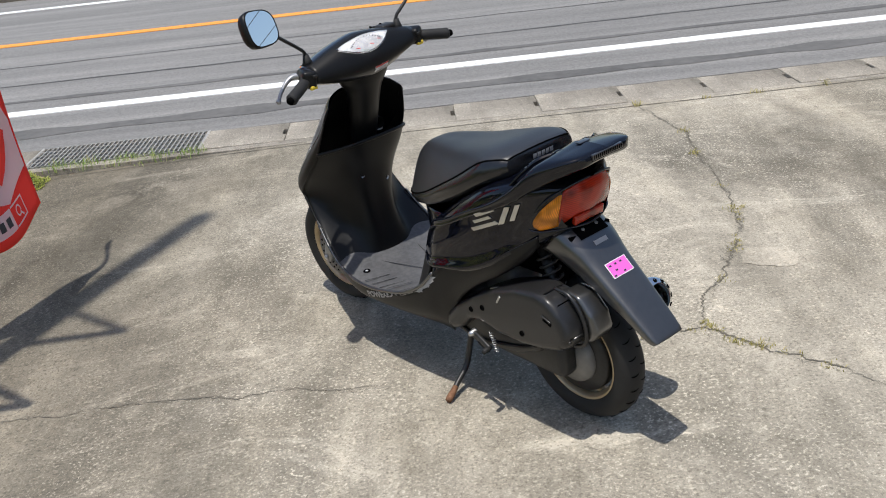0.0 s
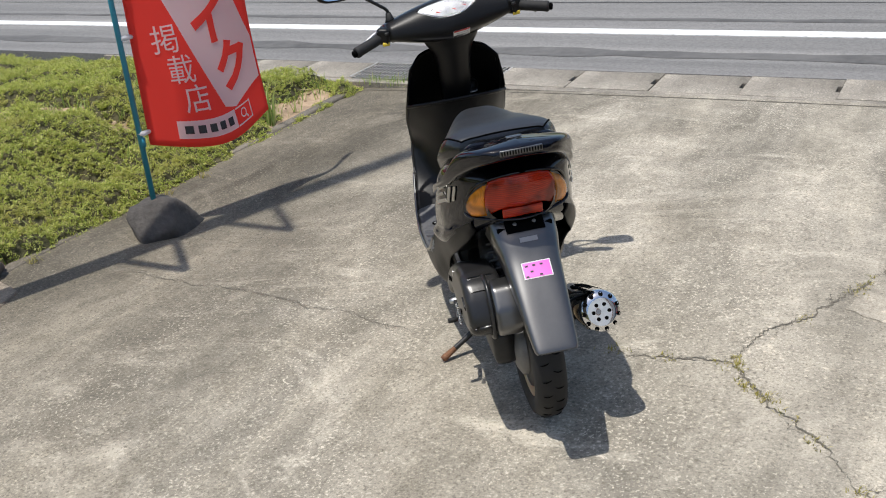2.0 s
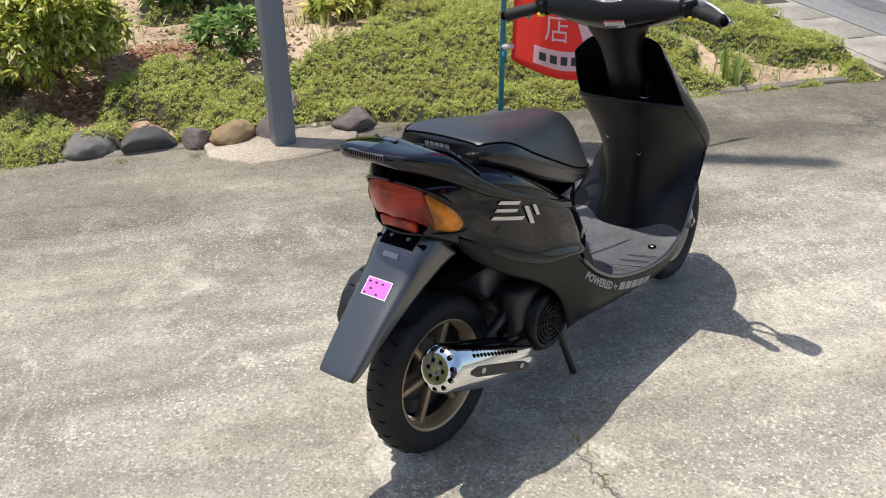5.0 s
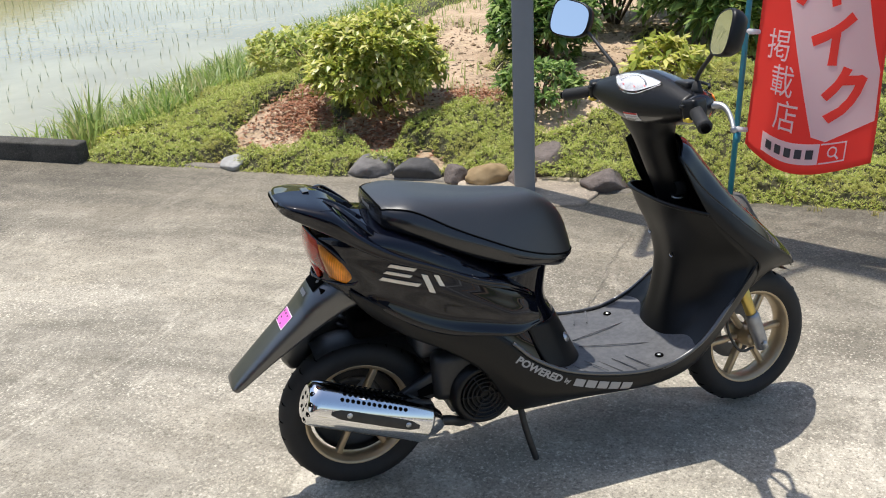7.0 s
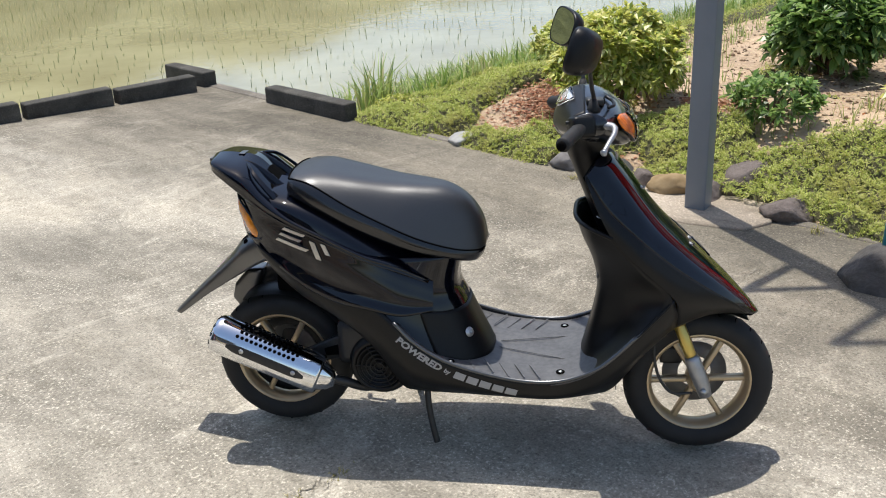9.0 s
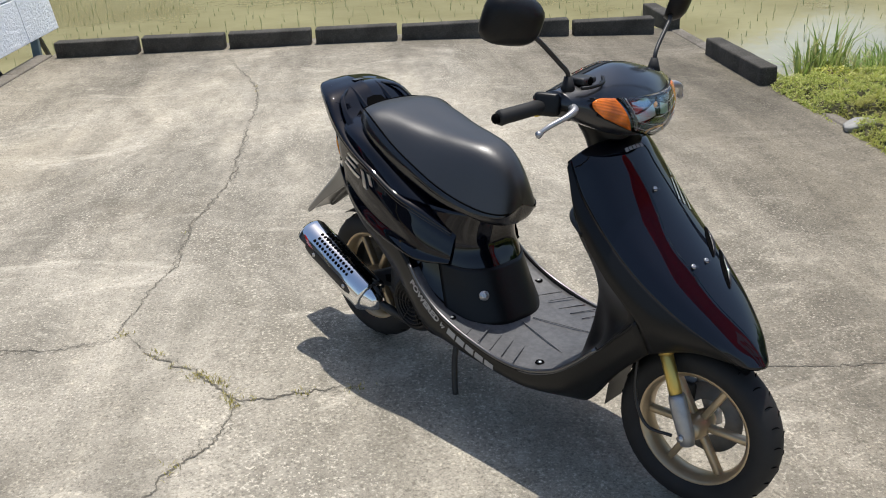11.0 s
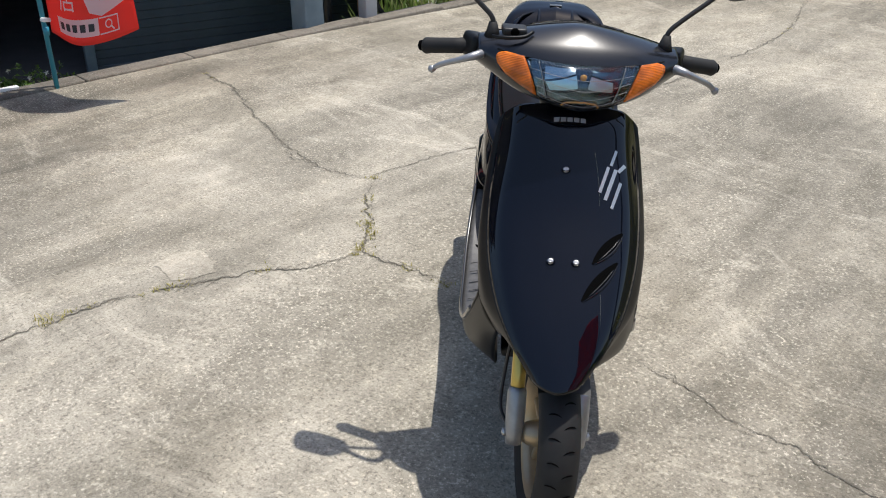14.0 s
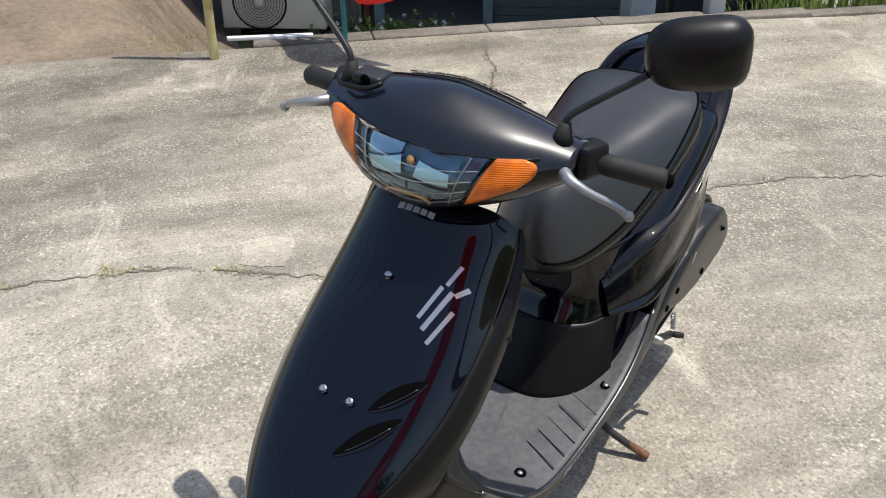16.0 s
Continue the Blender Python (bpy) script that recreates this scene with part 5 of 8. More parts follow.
# wheels
def wheel(cx, steer, tag, drum):
    tyre_p = [(0.138, -0.03), (0.15, -0.039), (0.168, -0.0425), (0.183, -0.038), (0.193, -0.026), (0.1985, -0.012), (0.2, 0.0), (0.1985, 0.012), (0.193, 0.026), (0.183, 0.038), (0.168, 0.0425), (0.15, 0.039), (0.138, 0.03)]
    w = sc(tag, revolve([(0.139, -0.031), (0.135, -0.032), (0.132, -0.027), (0.127, -0.022), (0.124, -0.012), (0.123, 0.0), (0.124, 0.012), (0.127, 0.022), (0.132, 0.027), (0.135, 0.032), (0.139, 0.031)], (cx, 0, 0.2)), "gold", "champagne gold cast alloy wheel", None, steer)
    tyre = sc("tyre", revolve(tyre_p, (cx, 0, 0.2), "y", 72), "rubber", "black rubber tyre", w, steer)
    for k in range(26):
        for s in (1, -1):
            a0 = 2 * math.pi * (k + (0.5 if s < 0 else 0)) / 26
            pts = []
            for j in range(6):
                t = j / 5
                yy = s * (0.003 + 0.024 * t)
                rr = 0.2003 - 0.0003 - (yy / 0.0425) ** 4 * 0.022 - (yy / 0.0425) ** 2 * 0.006 - 0.001
                a = a0 + 0.10 * t - 0.07 * t * t
                pts.append((cx + rr * math.cos(a), yy, 0.2 + rr * math.sin(a)))
            sc("tread_groove", tube(pts, [0.0006, 0.0014, 0.0016, 0.0016, 0.0014, 0.0006], 5), "hole", "", tyre, steer)
    for k in range(6):
        a = math.pi / 3 * k + 0.05
        c, s_ = math.cos(a), math.sin(a)
        sp = np.array([(cx + r * c, y, 0.2 + r * s_) for r, y in ((0.02, 0.0), (0.127, 0.0))])
        sc("spoke", rod(sp[0], sp[1], 0.022, 0.016, 0.005), "gold", "", w, steer)
    sc("hub", revolve([(0.0, -0.05), (0.018, -0.05), (0.024, -0.042), (0.03, -0.02), (0.03, 0.02), (0.024, 0.042), (0.018, 0.05), (0.0, 0.05)], (cx, 0, 0.2), "y", 24), "gold", "", w, steer)
    return w


fw = wheel(1.177, True, "front_wheel", False)
rw = wheel(0.02, False, "rear_wheel", True)
disc_poly = revolve([(0.045, 0.043), (0.088, 0.043), (0.088, 0.047), (0.045, 0.047), (0.045, 0.043)], (1.177, 0, 0.2), "y", 40)
disc = sc("brake_disc", disc_poly, "dull_alloy", "drilled steel brake disc", fw, True)
for k in range(20):
    for r in (0.06, 0.076):
        a = 2 * math.pi * (k + (0.5 if r > 0.07 else 0)) / 20
        sc("disc_hole", revolve([(0, 0.0485), (0.0042, 0.0484), (0.0042, 0.046)], (1.177 + r * math.cos(a), 0, 0.2 + r * math.sin(a)), "y", 8), "hole", "", disc, True)
sc("caliper", box((1.11, 0.052, 0.25), (0.06, 0.04, 0.05), 0.008), "black_metal", "", None, True)
for s in (1, -1):
    fork = sc("fork_leg", tube([(1.075, 0.068 * s, 0.46), (1.135, 0.068 * s, 0.312), (1.15, 0.068 * s, 0.275)], [0.0155, 0.0155, 0.0155], 16), "gold_tube", "gold fork tube above a grey slider", None, True)
    sc("fork_slider", tube([(1.143, 0.068 * s, 0.295), (1.147, 0.068 * s, 0.285), (1.163, 0.068 * s, 0.245), (1.18, 0.068 * s, 0.205), (1.188, 0.068 * s, 0.18)], [0.017, 0.0205, 0.021, 0.0195, 0.017], 16), "alloy", "grey alloy slider", fork, True)
    sc("seal_ring", tube([(1.1, 0.068 * s, 0.402), (1.107, 0.068 * s, 0.383)], 0.019, 16), "gold_tube", "", fork, True)
    sc("axle_nut", revolve([(0, 0.0), (0.009, 0.0), (0.009, 0.008 * s), (0, 0.01 * s)], (1.178, 0.085 * s, 0.2), "y", 6), "steel", "", fork, True)
sc("front_mudguard", skin([[(1.177 + 0.224 * math.cos(a), y, 0.2 + (0.224 - 2.2 * y * y) * math.sin(a)) for y in (0, 0.03, 0.052)] for a in np.radians([60, 85, 110, 135, 160, 185])], 4, True), "black_metal", "black inner mudguard", None, True)
sc("brake_hose", tube(spline([(1.04, -0.075, 0.4), (1.05, -0.085, 0.27), (1.09, -0.09, 0.2), (1.15, -0.075, 0.19)], 6), 0.004, 8), "black_metal", "", None, True)

# steering column and head
sc("steering_column", skin([
    [(0.84 + 0.058 * math.cos(q), 0.1 * math.sin(q), 0.9) for q in np.linspace(0, 2 * math.pi, 9)[:-1]],
    [(0.846 + 0.056 * math.cos(q), 0.085 * math.sin(q), 0.862) for q in np.linspace(0, 2 * math.pi, 9)[:-1]],
    [(0.862 + 0.05 * math.cos(q), 0.06 * math.sin(q), 0.815) for q in np.linspace(0, 2 * math.pi, 9)[:-1]],
    [(0.895 + 0.042 * math.cos(q), 0.052 * math.sin(q), 0.72) for q in np.linspace(0, 2 * math.pi, 9)[:-1]],
    [(0.94 + 0.036 * math.cos(q), 0.044 * math.sin(q), 0.6) for q in np.linspace(0, 2 * math.pi, 9)[:-1]],
], 5, False, True), "plastic", "black steering column cover", None, True)


def head_loop(y):
    """Outline of the handlebar cover at a distance y from its middle; eleven points from the rear bottom round the top to the front."""
    a = min(1.0, abs(y) / 0.2)
    mid = np.array([(0.795, 0.868), (0.772, 0.9), (0.785, 0.948), (0.815, 0.984), (0.868, 0.994), (0.92, 0.968), (0.952, 0.934), (0.971, 0.902), (0.97, 0.87), (0.948, 0.85), (0.875, 0.85)])
    end = np.array([(0.823, 0.906), (0.81, 0.92), (0.812, 0.938), (0.824, 0.95), (0.845, 0.955), (0.867, 0.95), (0.882, 0.941), (0.886, 0.929), (0.882, 0.915), (0.868, 0.905), (0.845, 0.902)])
    f = a ** 1.45
    g = a ** 2.2
    w = np.array([f, f * 0.75, f * 0.8, f, f, g, g, g, g, g, f])[:, None]
    P = mid * (1 - w) + end * w
    return [(p[0], y, p[1]) for p in P]


HY = [-0.205, -0.18, -0.14, -0.1, -0.05, 0.0, 0.05, 0.1, 0.14, 0.18, 0.205]
HEADV, HEADF = skin([head_loop(y) for y in HY], 5, False, True)
headset = sc("handlebar_cover", capped(HEADV, HEADF, 55), "hazed", "glossy black handlebar cover with round front", None, True)


def head_patch(y0, y1, v0, v1, lift, ny=9, nv=7, shape=None):
    rows = []
    for i in range(ny):
        y = y0 + (y1 - y0) * i / (ny - 1)
        loop = spline(head_loop(y), 10)
        a, b = (v0, v1) if shape is None else shape(y)
        col = []
        for j in range(nv):
            k = (a + (b - a) * j / (nv - 1)) * 10
            i0 = int(min(k, len(loop) - 2))
            p = loop[i0] * (1 - (k - i0)) + loop[i0 + 1] * (k - i0)
            t = loop[i0 + 1] - loop[i0]
            nrm = np.array((-t[2], 0, t[0]))
            nrm /= np.linalg.norm(nrm)
            col.append(p + nrm * lift)
        rows.append(col)
    R0 = np.array(rows)
    return R0.reshape(-1, 3), grid_faces(ny, nv)


def head_at(y, v, lift):
    """The point of the cover at y from its middle and v steps round its outline."""
    return head_patch(y, y + 1e-4, v, v + 1e-3, lift, 2, 2)[0][0]


def lens_band(y):
    a = min(1.0, abs(y) / 0.172)
    return 6.0 - 0.12 * a * a, 8.5 - 1.25 * a ** 1.3


def lens_patch(inner, outer, lift, nu=13, nv=9, t0=0.0, t1=1.0, depth=None):
    """A piece of the lamp band; inner and outer give y at a height t (0 top, 1 bottom)."""
    rows = []
    for i in range(nu):
        u = i / (nu - 1)
        row = []
        for j in range(nv):
            t = t0 + (t1 - t0) * j / (nv - 1)
            y = inner(t) * (1 - u) + outer(t) * u
            a, b = lens_band(y)
            row.append(head_at(y, a + (b - a) * t, lift + (depth(u, t) if depth else 0.0)))
        rows.append(row)
    return np.array(rows).reshape(-1, 3), grid_faces(nu, nv)


def join_y(t):
    return 0.114 - 0.03 * t


lens = sc("headlight", lens_patch(lambda t: -join_y(t), join_y, 0.0012, 17, 9), "reflector", "wide headlight with clear lens and orange signals", headset, True)
# bowl of the headlight: reflections above the bulb and dark depth painted as coloured facets
def lamp_facet(corners, dips, n=5):
    """A flat pane of the bowl between four corners (side -1 to 1, height 0 to 1), each corner at its own depth."""
    rows = []
    for i in range(n):
        for j in range(n):
            u, v = i / (n - 1), j / (n - 1)
            k = ((1 - u) * (1 - v), u * (1 - v), u * v, (1 - u) * v)
            q, t = (sum(w * c[m] for w, c in zip(k, corners)) for m in (0, 1))
            y = q * 0.97 * join_y(t)
            a, b = lens_band(y)
            rows.append(head_at(y, a + (b - a) * t, 0.002 + sum(w * d for w, d in zip(k, dips))))
    return np.array(rows), grid_faces(n, n)


for corners, dips, mt in (
        (((-0.76, 0.5), (-0.14, 0.2), (-0.1, 0.46), (-0.7, 0.68)), (0.0, 0.006, 0.004, 0.001), "blue_reflector"),
        (((0.14, 0.2), (0.6, 0.36), (0.66, 0.62), (0.1, 0.46)), (0.006, 0.001, 0.0, 0.004), "blue_reflector"),
        (((-0.7, 0.1), (-0.16, 0.07), (-0.16, 0.17), (-0.76, 0.44)), (0.003, 0.001, 0.005, 0.0), "pale_chrome"),
        (((0.16, 0.07), (0.7, 0.1), (0.66, 0.34), (0.16, 0.17)), (0.001, 0.003, 0.0, 0.005), "dark_chrome"),
        (((-0.68, 0.72), (-0.02, 0.5), (-0.02, 0.95), (-0.6, 0.93)), (0.001, 0.004, 0.0, 0.001), "dark_chrome"),
        (((0.02, 0.5), (0.68, 0.7), (0.6, 0.93), (0.02, 0.95)), (0.004, 0.001, 0.001, 0.0), "dark_chrome"),
        (((-0.99, 0.08), (-0.8, 0.08), (-0.8, 0.92), (-0.99, 0.92)), (0.0, 0.003, 0.003, 0.0), "dark_chrome"),
        (((0.76, 0.1), (0.99, 0.08), (0.99, 0.92), (0.76, 0.92)), (0.003, 0.0, 0.0, 0.003), "reflector")):
    sc("reflector_facet", lamp_facet(corners, dips), mt, "", lens, True, smooth=False)
for q in (-0.79, 0.75):
    sc("reflector_seam", tube([head_at(q * join_y(t), lens_band(q * join_y(t))[0] * (1 - t) + lens_band(q * join_y(t))[1] * t, 0.006) for t in np.linspace(0.06, 0.94, 9)], 0.0011, 6), "print", "", lens, True)
# amber reflection low in the bowl, added as a thin coloured arc
arc = []
for q in np.linspace(-1, 1, 17):
    y = 0.42 * q * join_y(0.9)
    a, b = lens_band(y)
    arc.append(head_at(y, a + (b - a) * (0.96 - 0.2 * math.sqrt(max(0.0, 1 - q * q))), 0.007))
sc("amber_reflection", tube(arc, 0.002, 6), "amber_bulb", "thin amber arc, a painted reflection", lens, True)
shell(sc("headlight_lens", lens_patch(lambda t: -join_y(t), join_y, 0.011, 19, 9), "clear", "clear curved lens", headset, True), 0.0015, 0)
for s in (1, -1):
    round_off = lambda t: (0.17 - 0.02 * abs(2 * t - 1) ** 3) * s
    shell(sc("front_signal", lens_patch(lambda t: (join_y(t) + 0.003) * s, round_off, 0.008, 9, 9), "orange_lens", "orange front turn signal lens", headset, True), 0.004, 0)
for t in (0.3, 0.5, 0.68, 0.84):
    P = []
    for y in np.linspace(-0.96 * join_y(t), 0.96 * join_y(t), 17):
        a, b = lens_band(y)
        P.append(head_at(y, a + (b - a) * t, 0.0122))
    sc("lens_line", tube(P, 0.0005, 5), "print", "", lens, True)
edge = [head_at(q * join_y(0.0), lens_band(q * join_y(0.0))[0], 0.006) for q in np.linspace(-1.48, 1.48, 21)]
sc("lens_rim", tube(edge, 0.002, 6), "plastic", "", lens, True)
edge = [head_at(q * join_y(1.0), lens_band(q * join_y(1.0))[1], 0.006) for q in np.linspace(-1.9, 1.9, 25)]
sc("lens_rim", tube(edge, 0.003, 6), "plastic", "", lens, True)
c = head_at(0.0, 6.55, 0.004)
sc("bulb", revolve([(0.0, 0.005), (0.004, 0.004), (0.0068, 0.001), (0.007, 0.0)], (c[0], c[1], c[2]), "x", 16), "amber_bulb", "small amber bulb", lens, True)

# rider's side of the head: matte cover, gauge, label
rear_face = shell(sc("rear_handlebar_cover", head_patch(-0.198, 0.198, 0, 0, 0.0008, 31, 15, lambda y: (0.02, 3.6)), "plastic", "matte black rear handlebar cover", headset, True), 0.0012, 0)


def gauge_band(y):
    a = min(1.0, abs(y) / 0.098)
    return 2.86 - 1.0 * (1 - a ** 2.2), 2.95 + 0.1 * (1 - a ** 5)


gauge = sc("instrument_panel", head_patch(-0.096, 0.096, 0, 0, 0.0028, 25, 7, gauge_band), "dial", "white instrument panel with red figures", rear_face, True)
shell(sc("gauge_glass", head_patch(-0.098, 0.098, 0, 0, 0.0055, 25, 7, gauge_band), "clear", "", gauge, True), 0.002, 0).visible_shadow = False
for s, y0 in ((1, -0.02), (-1, -0.055), (1, 0.03)):
    a, b = gauge_band(y0)
    c = head_patch(y0, y0 + 0.002, a + 0.3 * (b - a), a + 0.35 * (b - a), 0.0036, 2, 2)[0][0]
    sc("dial_mark", tube([c, c + np.array((0.004, 0.012, 0.003))], 0.0016, 6), "red_print", "", gauge, True)
for k in range(14):
    th = math.pi * (0.1 + 0.8 * k / 13)
    y0 = 0.0 + 0.055 * math.cos(th)
    a, b = gauge_band(y0)
    v = a + (b - a) * (0.25 + 0.6 * math.sin(th))
    c = head_patch(y0, y0 + 0.002, v, v + 0.03, 0.0034, 2, 2)[0][0]
    sc("dial_mark", tube([c, c + np.array((0.0, 0.004 * math.cos(th), 0.003))], 0.0012, 5), "dark_print", "", gauge, True)
label = sc("warning_label", head_patch(-0.05, 0.005, 0.3, 0.95, 0.0035, 4, 4), "white_plastic", "white warning label with a red stripe", rear_face, True)
sc("label_stripe", head_patch(-0.049, 0.004, 0.85, 0.95, 0.0042, 4, 2), "red_print", "", label, True)
for k in range(3):
    sc("print_bar", head_patch(-0.046, -0.004, 0.4 + 0.15 * k, 0.44 + 0.15 * k, 0.0042, 4, 2), "print", "", label, True)

for s in (1, -1):
    # grip with end plug, switch block, lever, mirror
    sw = sc("switch_housing", box((0.828, 0.208 * s, 0.925), (0.058, 0.042, 0.05), 0.012, Matrix.Rotation(radians(-24 * s), 3, "Z") @ Matrix.Rotation(radians(10 * s), 3, "X"), 3), "plastic", "black switch housing with a yellow button", None, True)
    sc("button", box((0.806, 0.212 * s, 0.902), (0.014, 0.022, 0.012), 0.003), "yellow", "", sw, True)
    sc("toggle", box((0.797, 0.205 * s, 0.934), (0.014, 0.012, 0.008), 0.002), "black_metal", "", sw, True)
    grip = sc("grip", tube([(0.822, 0.22 * s, 0.922), (0.808, 0.25 * s, 0.915), (0.785, 0.3 * s, 0.9045), (0.781, 0.308 * s, 0.9025), (0.779, 0.313 * s, 0.902)], [0.0165, 0.0162, 0.0165, 0.0175, 0.015], 18), "rubber", "black rubber grip", None, True)
    sc("grip_end", tube([(0.779, 0.313 * s, 0.902), (0.775, 0.32 * s, 0.9), (0.774, 0.323 * s, 0.8995)], [0.011, 0.011, 0.008], 14), "hole", "", grip, True)
    lv = sc("brake_lever", tube(spline([(0.875, 0.19 * s, 0.925), (0.9, 0.212 * s, 0.925), (0.9, 0.24 * s, 0.915), (0.884, 0.275 * s, 0.898), (0.872, 0.296 * s, 0.882)], 5), np.concatenate([np.linspace(0.011, 0.006, 12), np.linspace(0.006, 0.005, 9)]), 10), "alloy", "silver alloy brake lever", None, True)
    sc("lever_tip", tube([(0.876, 0.29 * s, 0.886), (0.872, 0.297 * s, 0.881), (0.87, 0.3 * s, 0.879)], [0.006, 0.0085, 0.005], 10), "alloy", "", lv, True)
    sc("lever_bracket", box((0.868, 0.19 * s, 0.922), (0.035, 0.03, 0.024), 0.006), "black_metal", "", lv, True)
    sc("lever_stub", box((0.862, 0.172 * s, 0.9), (0.02, 0.03, 0.018), 0.004), "black_metal", "", lv, True)
    mir = sc("mirror", tube(spline([(0.856, 0.178 * s, 0.955), (0.855, 0.18 * s, 0.99), (0.848, 0.205 * s, 1.015), (0.838, 0.26 * s, 1.06), (0.832, 0.275 * s, 1.072)], 4), 0.0052, 10), "black_metal", "round-cornered black rear-view mirror on a bent stalk", None, True)
    sc("stalk_boot", tube([(0.856, 0.178 * s, 0.955), (0.856, 0.178 * s, 0.967), (0.855, 0.179 * s, 0.985)], [0.017, 0.013, 0.008], 12), "rubber", "", mir, True)
    # housing: rounded shape, facing the rider
    hw, hh = 0.066, 0.05
    base = Vector((0.815, 0.33 * s, 1.108))
    fr = Matrix.Translation(base) @ Matrix.Rotation(radians(24 * s), 4, "Z") @ Matrix.Rotation(radians(14), 4, "Y") @ Matrix.Rotation(radians(9 * s), 4, "X")
    prof = []
    for (dx, k) in ((-0.012, 0.94), (-0.013, 1.0), (-0.004, 1.03), (0.012, 0.97), (0.026, 0.78), (0.033, 0.45), (0.035, 0.05)):
        ringp = []
        for q in np.linspace(0, 2 * math.pi, 33)[:-1]:
            c, sn = math.cos(q), math.sin(q)
            e = 0.62
            yy = hw * k * abs(c) ** e * np.sign(c)
            zz = hh * k * abs(sn) ** e * np.sign(sn) * (1 + 0.12 * np.sign(c) * abs(c) * (s))
            ringp.append((fr @ Vector((dx, yy, zz)))[:])
        prof.append(ringp)
    V = np.array(prof).reshape(-1, 3)
    housing = sc("mirror_housing", (V, grid_faces(7, 32, True) + [tuple(range(6 * 32, 7 * 32))]), "plastic", "", mir, True)
    ringp = np.array(prof[0])
    sc("mirror_glass", (np.concatenate([ringp, [ringp.mean(0)]]), [(i, (i + 1) % 32, 32) for i in range(32)]), "mirror", "clear mirror glass", mir, True, smooth=False)
res = sc("fluid_reservoir", box((0.862, -0.135, 0.973), (0.042, 0.05, 0.016), 0.005), "black_metal", "black brake fluid reservoir with a round sight glass", None, True)
sc("sight_glass", revolve([(0, 0.003), (0.007, 0.003), (0.009, 0)], (0.883, -0.135, 0.974), "x", 16), "hole", "", res, True)
for s in (1,):
    sc("reservoir_rim", tube(spline([(0.89, -0.18, 0.965), (0.905, -0.16, 0.968), (0.905, -0.12, 0.972), (0.89, -0.1, 0.98)], 5), 0.004, 8), "plastic", "", res, True)

# screws, vents and emblem on the front cover
for (x, y, z) in ((1.0, -0.005, 0.735), (1.137, 0.024, 0.6), (1.137, -0.026, 0.6)):
    o = sc("cover_screw", revolve([(0, 0.0008), (0.002, 0.0018), (0.005, 0.0017), (0.0064, 0.0008), (0.0066, -0.001)], (0, 0, 0), "z", 16), "steel", "chrome cross-head screw", front_cover)
    o.matrix_local = pose(x, y, z - 0.012, 0, 43, 0)
    V, F = lay_on(np.array([(x, y, z)]), [], APRON, (-0.68, 0, -0.73), 0.001)
    o.location = V[0]
    o2 = sc("screw_seat", revolve([(0.006, 0.0006), (0.0085, 0.0009), (0.0098, 0.0)], (0, 0, 0), "z", 18), "gloss", "", front_cover)
    o2.matrix_local = o.matrix_local.copy()
    o2.location = V[0]
for (a, b) in (((1.132, 0.057, 0.596), (1.078, 0.116, 0.646)), ((1.188, 0.038, 0.541), (1.124, 0.107, 0.602))):
    a, b = np.array(a), np.array(b)
    t = (b - a) / np.linalg.norm(b - a)
    across = np.cross(t, np.array((0.69, 0, 0.72)))
    across *= np.sign(across[0]) if abs(across[0]) > 1e-6 else 1
    leaf = []
    for i in range(13):
        q = i / 12
        wd_ = 0.0115 * math.sin(math.pi * min(1, q * 0.96 + 0.02)) ** 0.8 + 0.0006
        mid_ = a + (b - a) * q
        leaf.append([mid_ + across * wd_ * k for k in (-1, -0.5, 0, 0.5, 1)])
    L0 = np.array(leaf)
    # the scoop stays flush; black colour paints the shade inside it
    V, F = lay_on(L0.reshape(-1, 3), grid_faces(13, 5), APRON, (-0.68, 0, -0.73), 0.0012)
    vent = sc("vent", (V, F), "hole", "long scoop-shaped vent, a flat patch of painted shade", front_cover)
    V = lay_on(L0[:, 4], [], APRON, (-0.68, 0, -0.73), 0.0012)[0]
    sc("vent_lip", tube(V, 0.0028 * np.sin(np.pi * np.linspace(0.04, 0.96, 13)) + 0.0006, 8), "gloss", "", vent)
    V = lay_on(L0[:, 3], [], APRON, (-0.68, 0, -0.73), 0.0016)[0]
    sc("vent_blade", tube(V[2:11], 0.0016, 8), "seat_side", "", vent)
d, upv = np.array((0.0, 1.0, 0.0)), np.array((-0.644, 0, 0.765))
base = np.array((1.045, 0.062, 0.69))
for (u0, v0, u1, v1, w) in ((0.003, 0.024, 0.019, 0.08, 0.0065), (0.015, 0.01, 0.035, 0.078, 0.0075), (0.029, -0.006, 0.046, 0.052, 0.0065), (0.024, 0.084, 0.034, 0.118, 0.006), (0.04, 0.074, 0.054, 0.092, 0.007)):
    a, b = np.array((u0, v0)), np.array((u1, v1))
    t = (b - a) / np.linalg.norm(b - a)
    nrm = np.array((-t[1], t[0])) * w / 2
    P3 = np.array([base + d * p[0] + upv * p[1] for p in (a - nrm, b - nrm, b + nrm, a + nrm)])
    V, F = cut(P3, [(0, 1, 2, 3)], 2)
    sc("badge_stroke", lay_on(V, F, APRON, (-0.68, 0, -0.73), 0.0016), "silver", "slanted silver stroke of an emblem", front_cover, smooth=False)
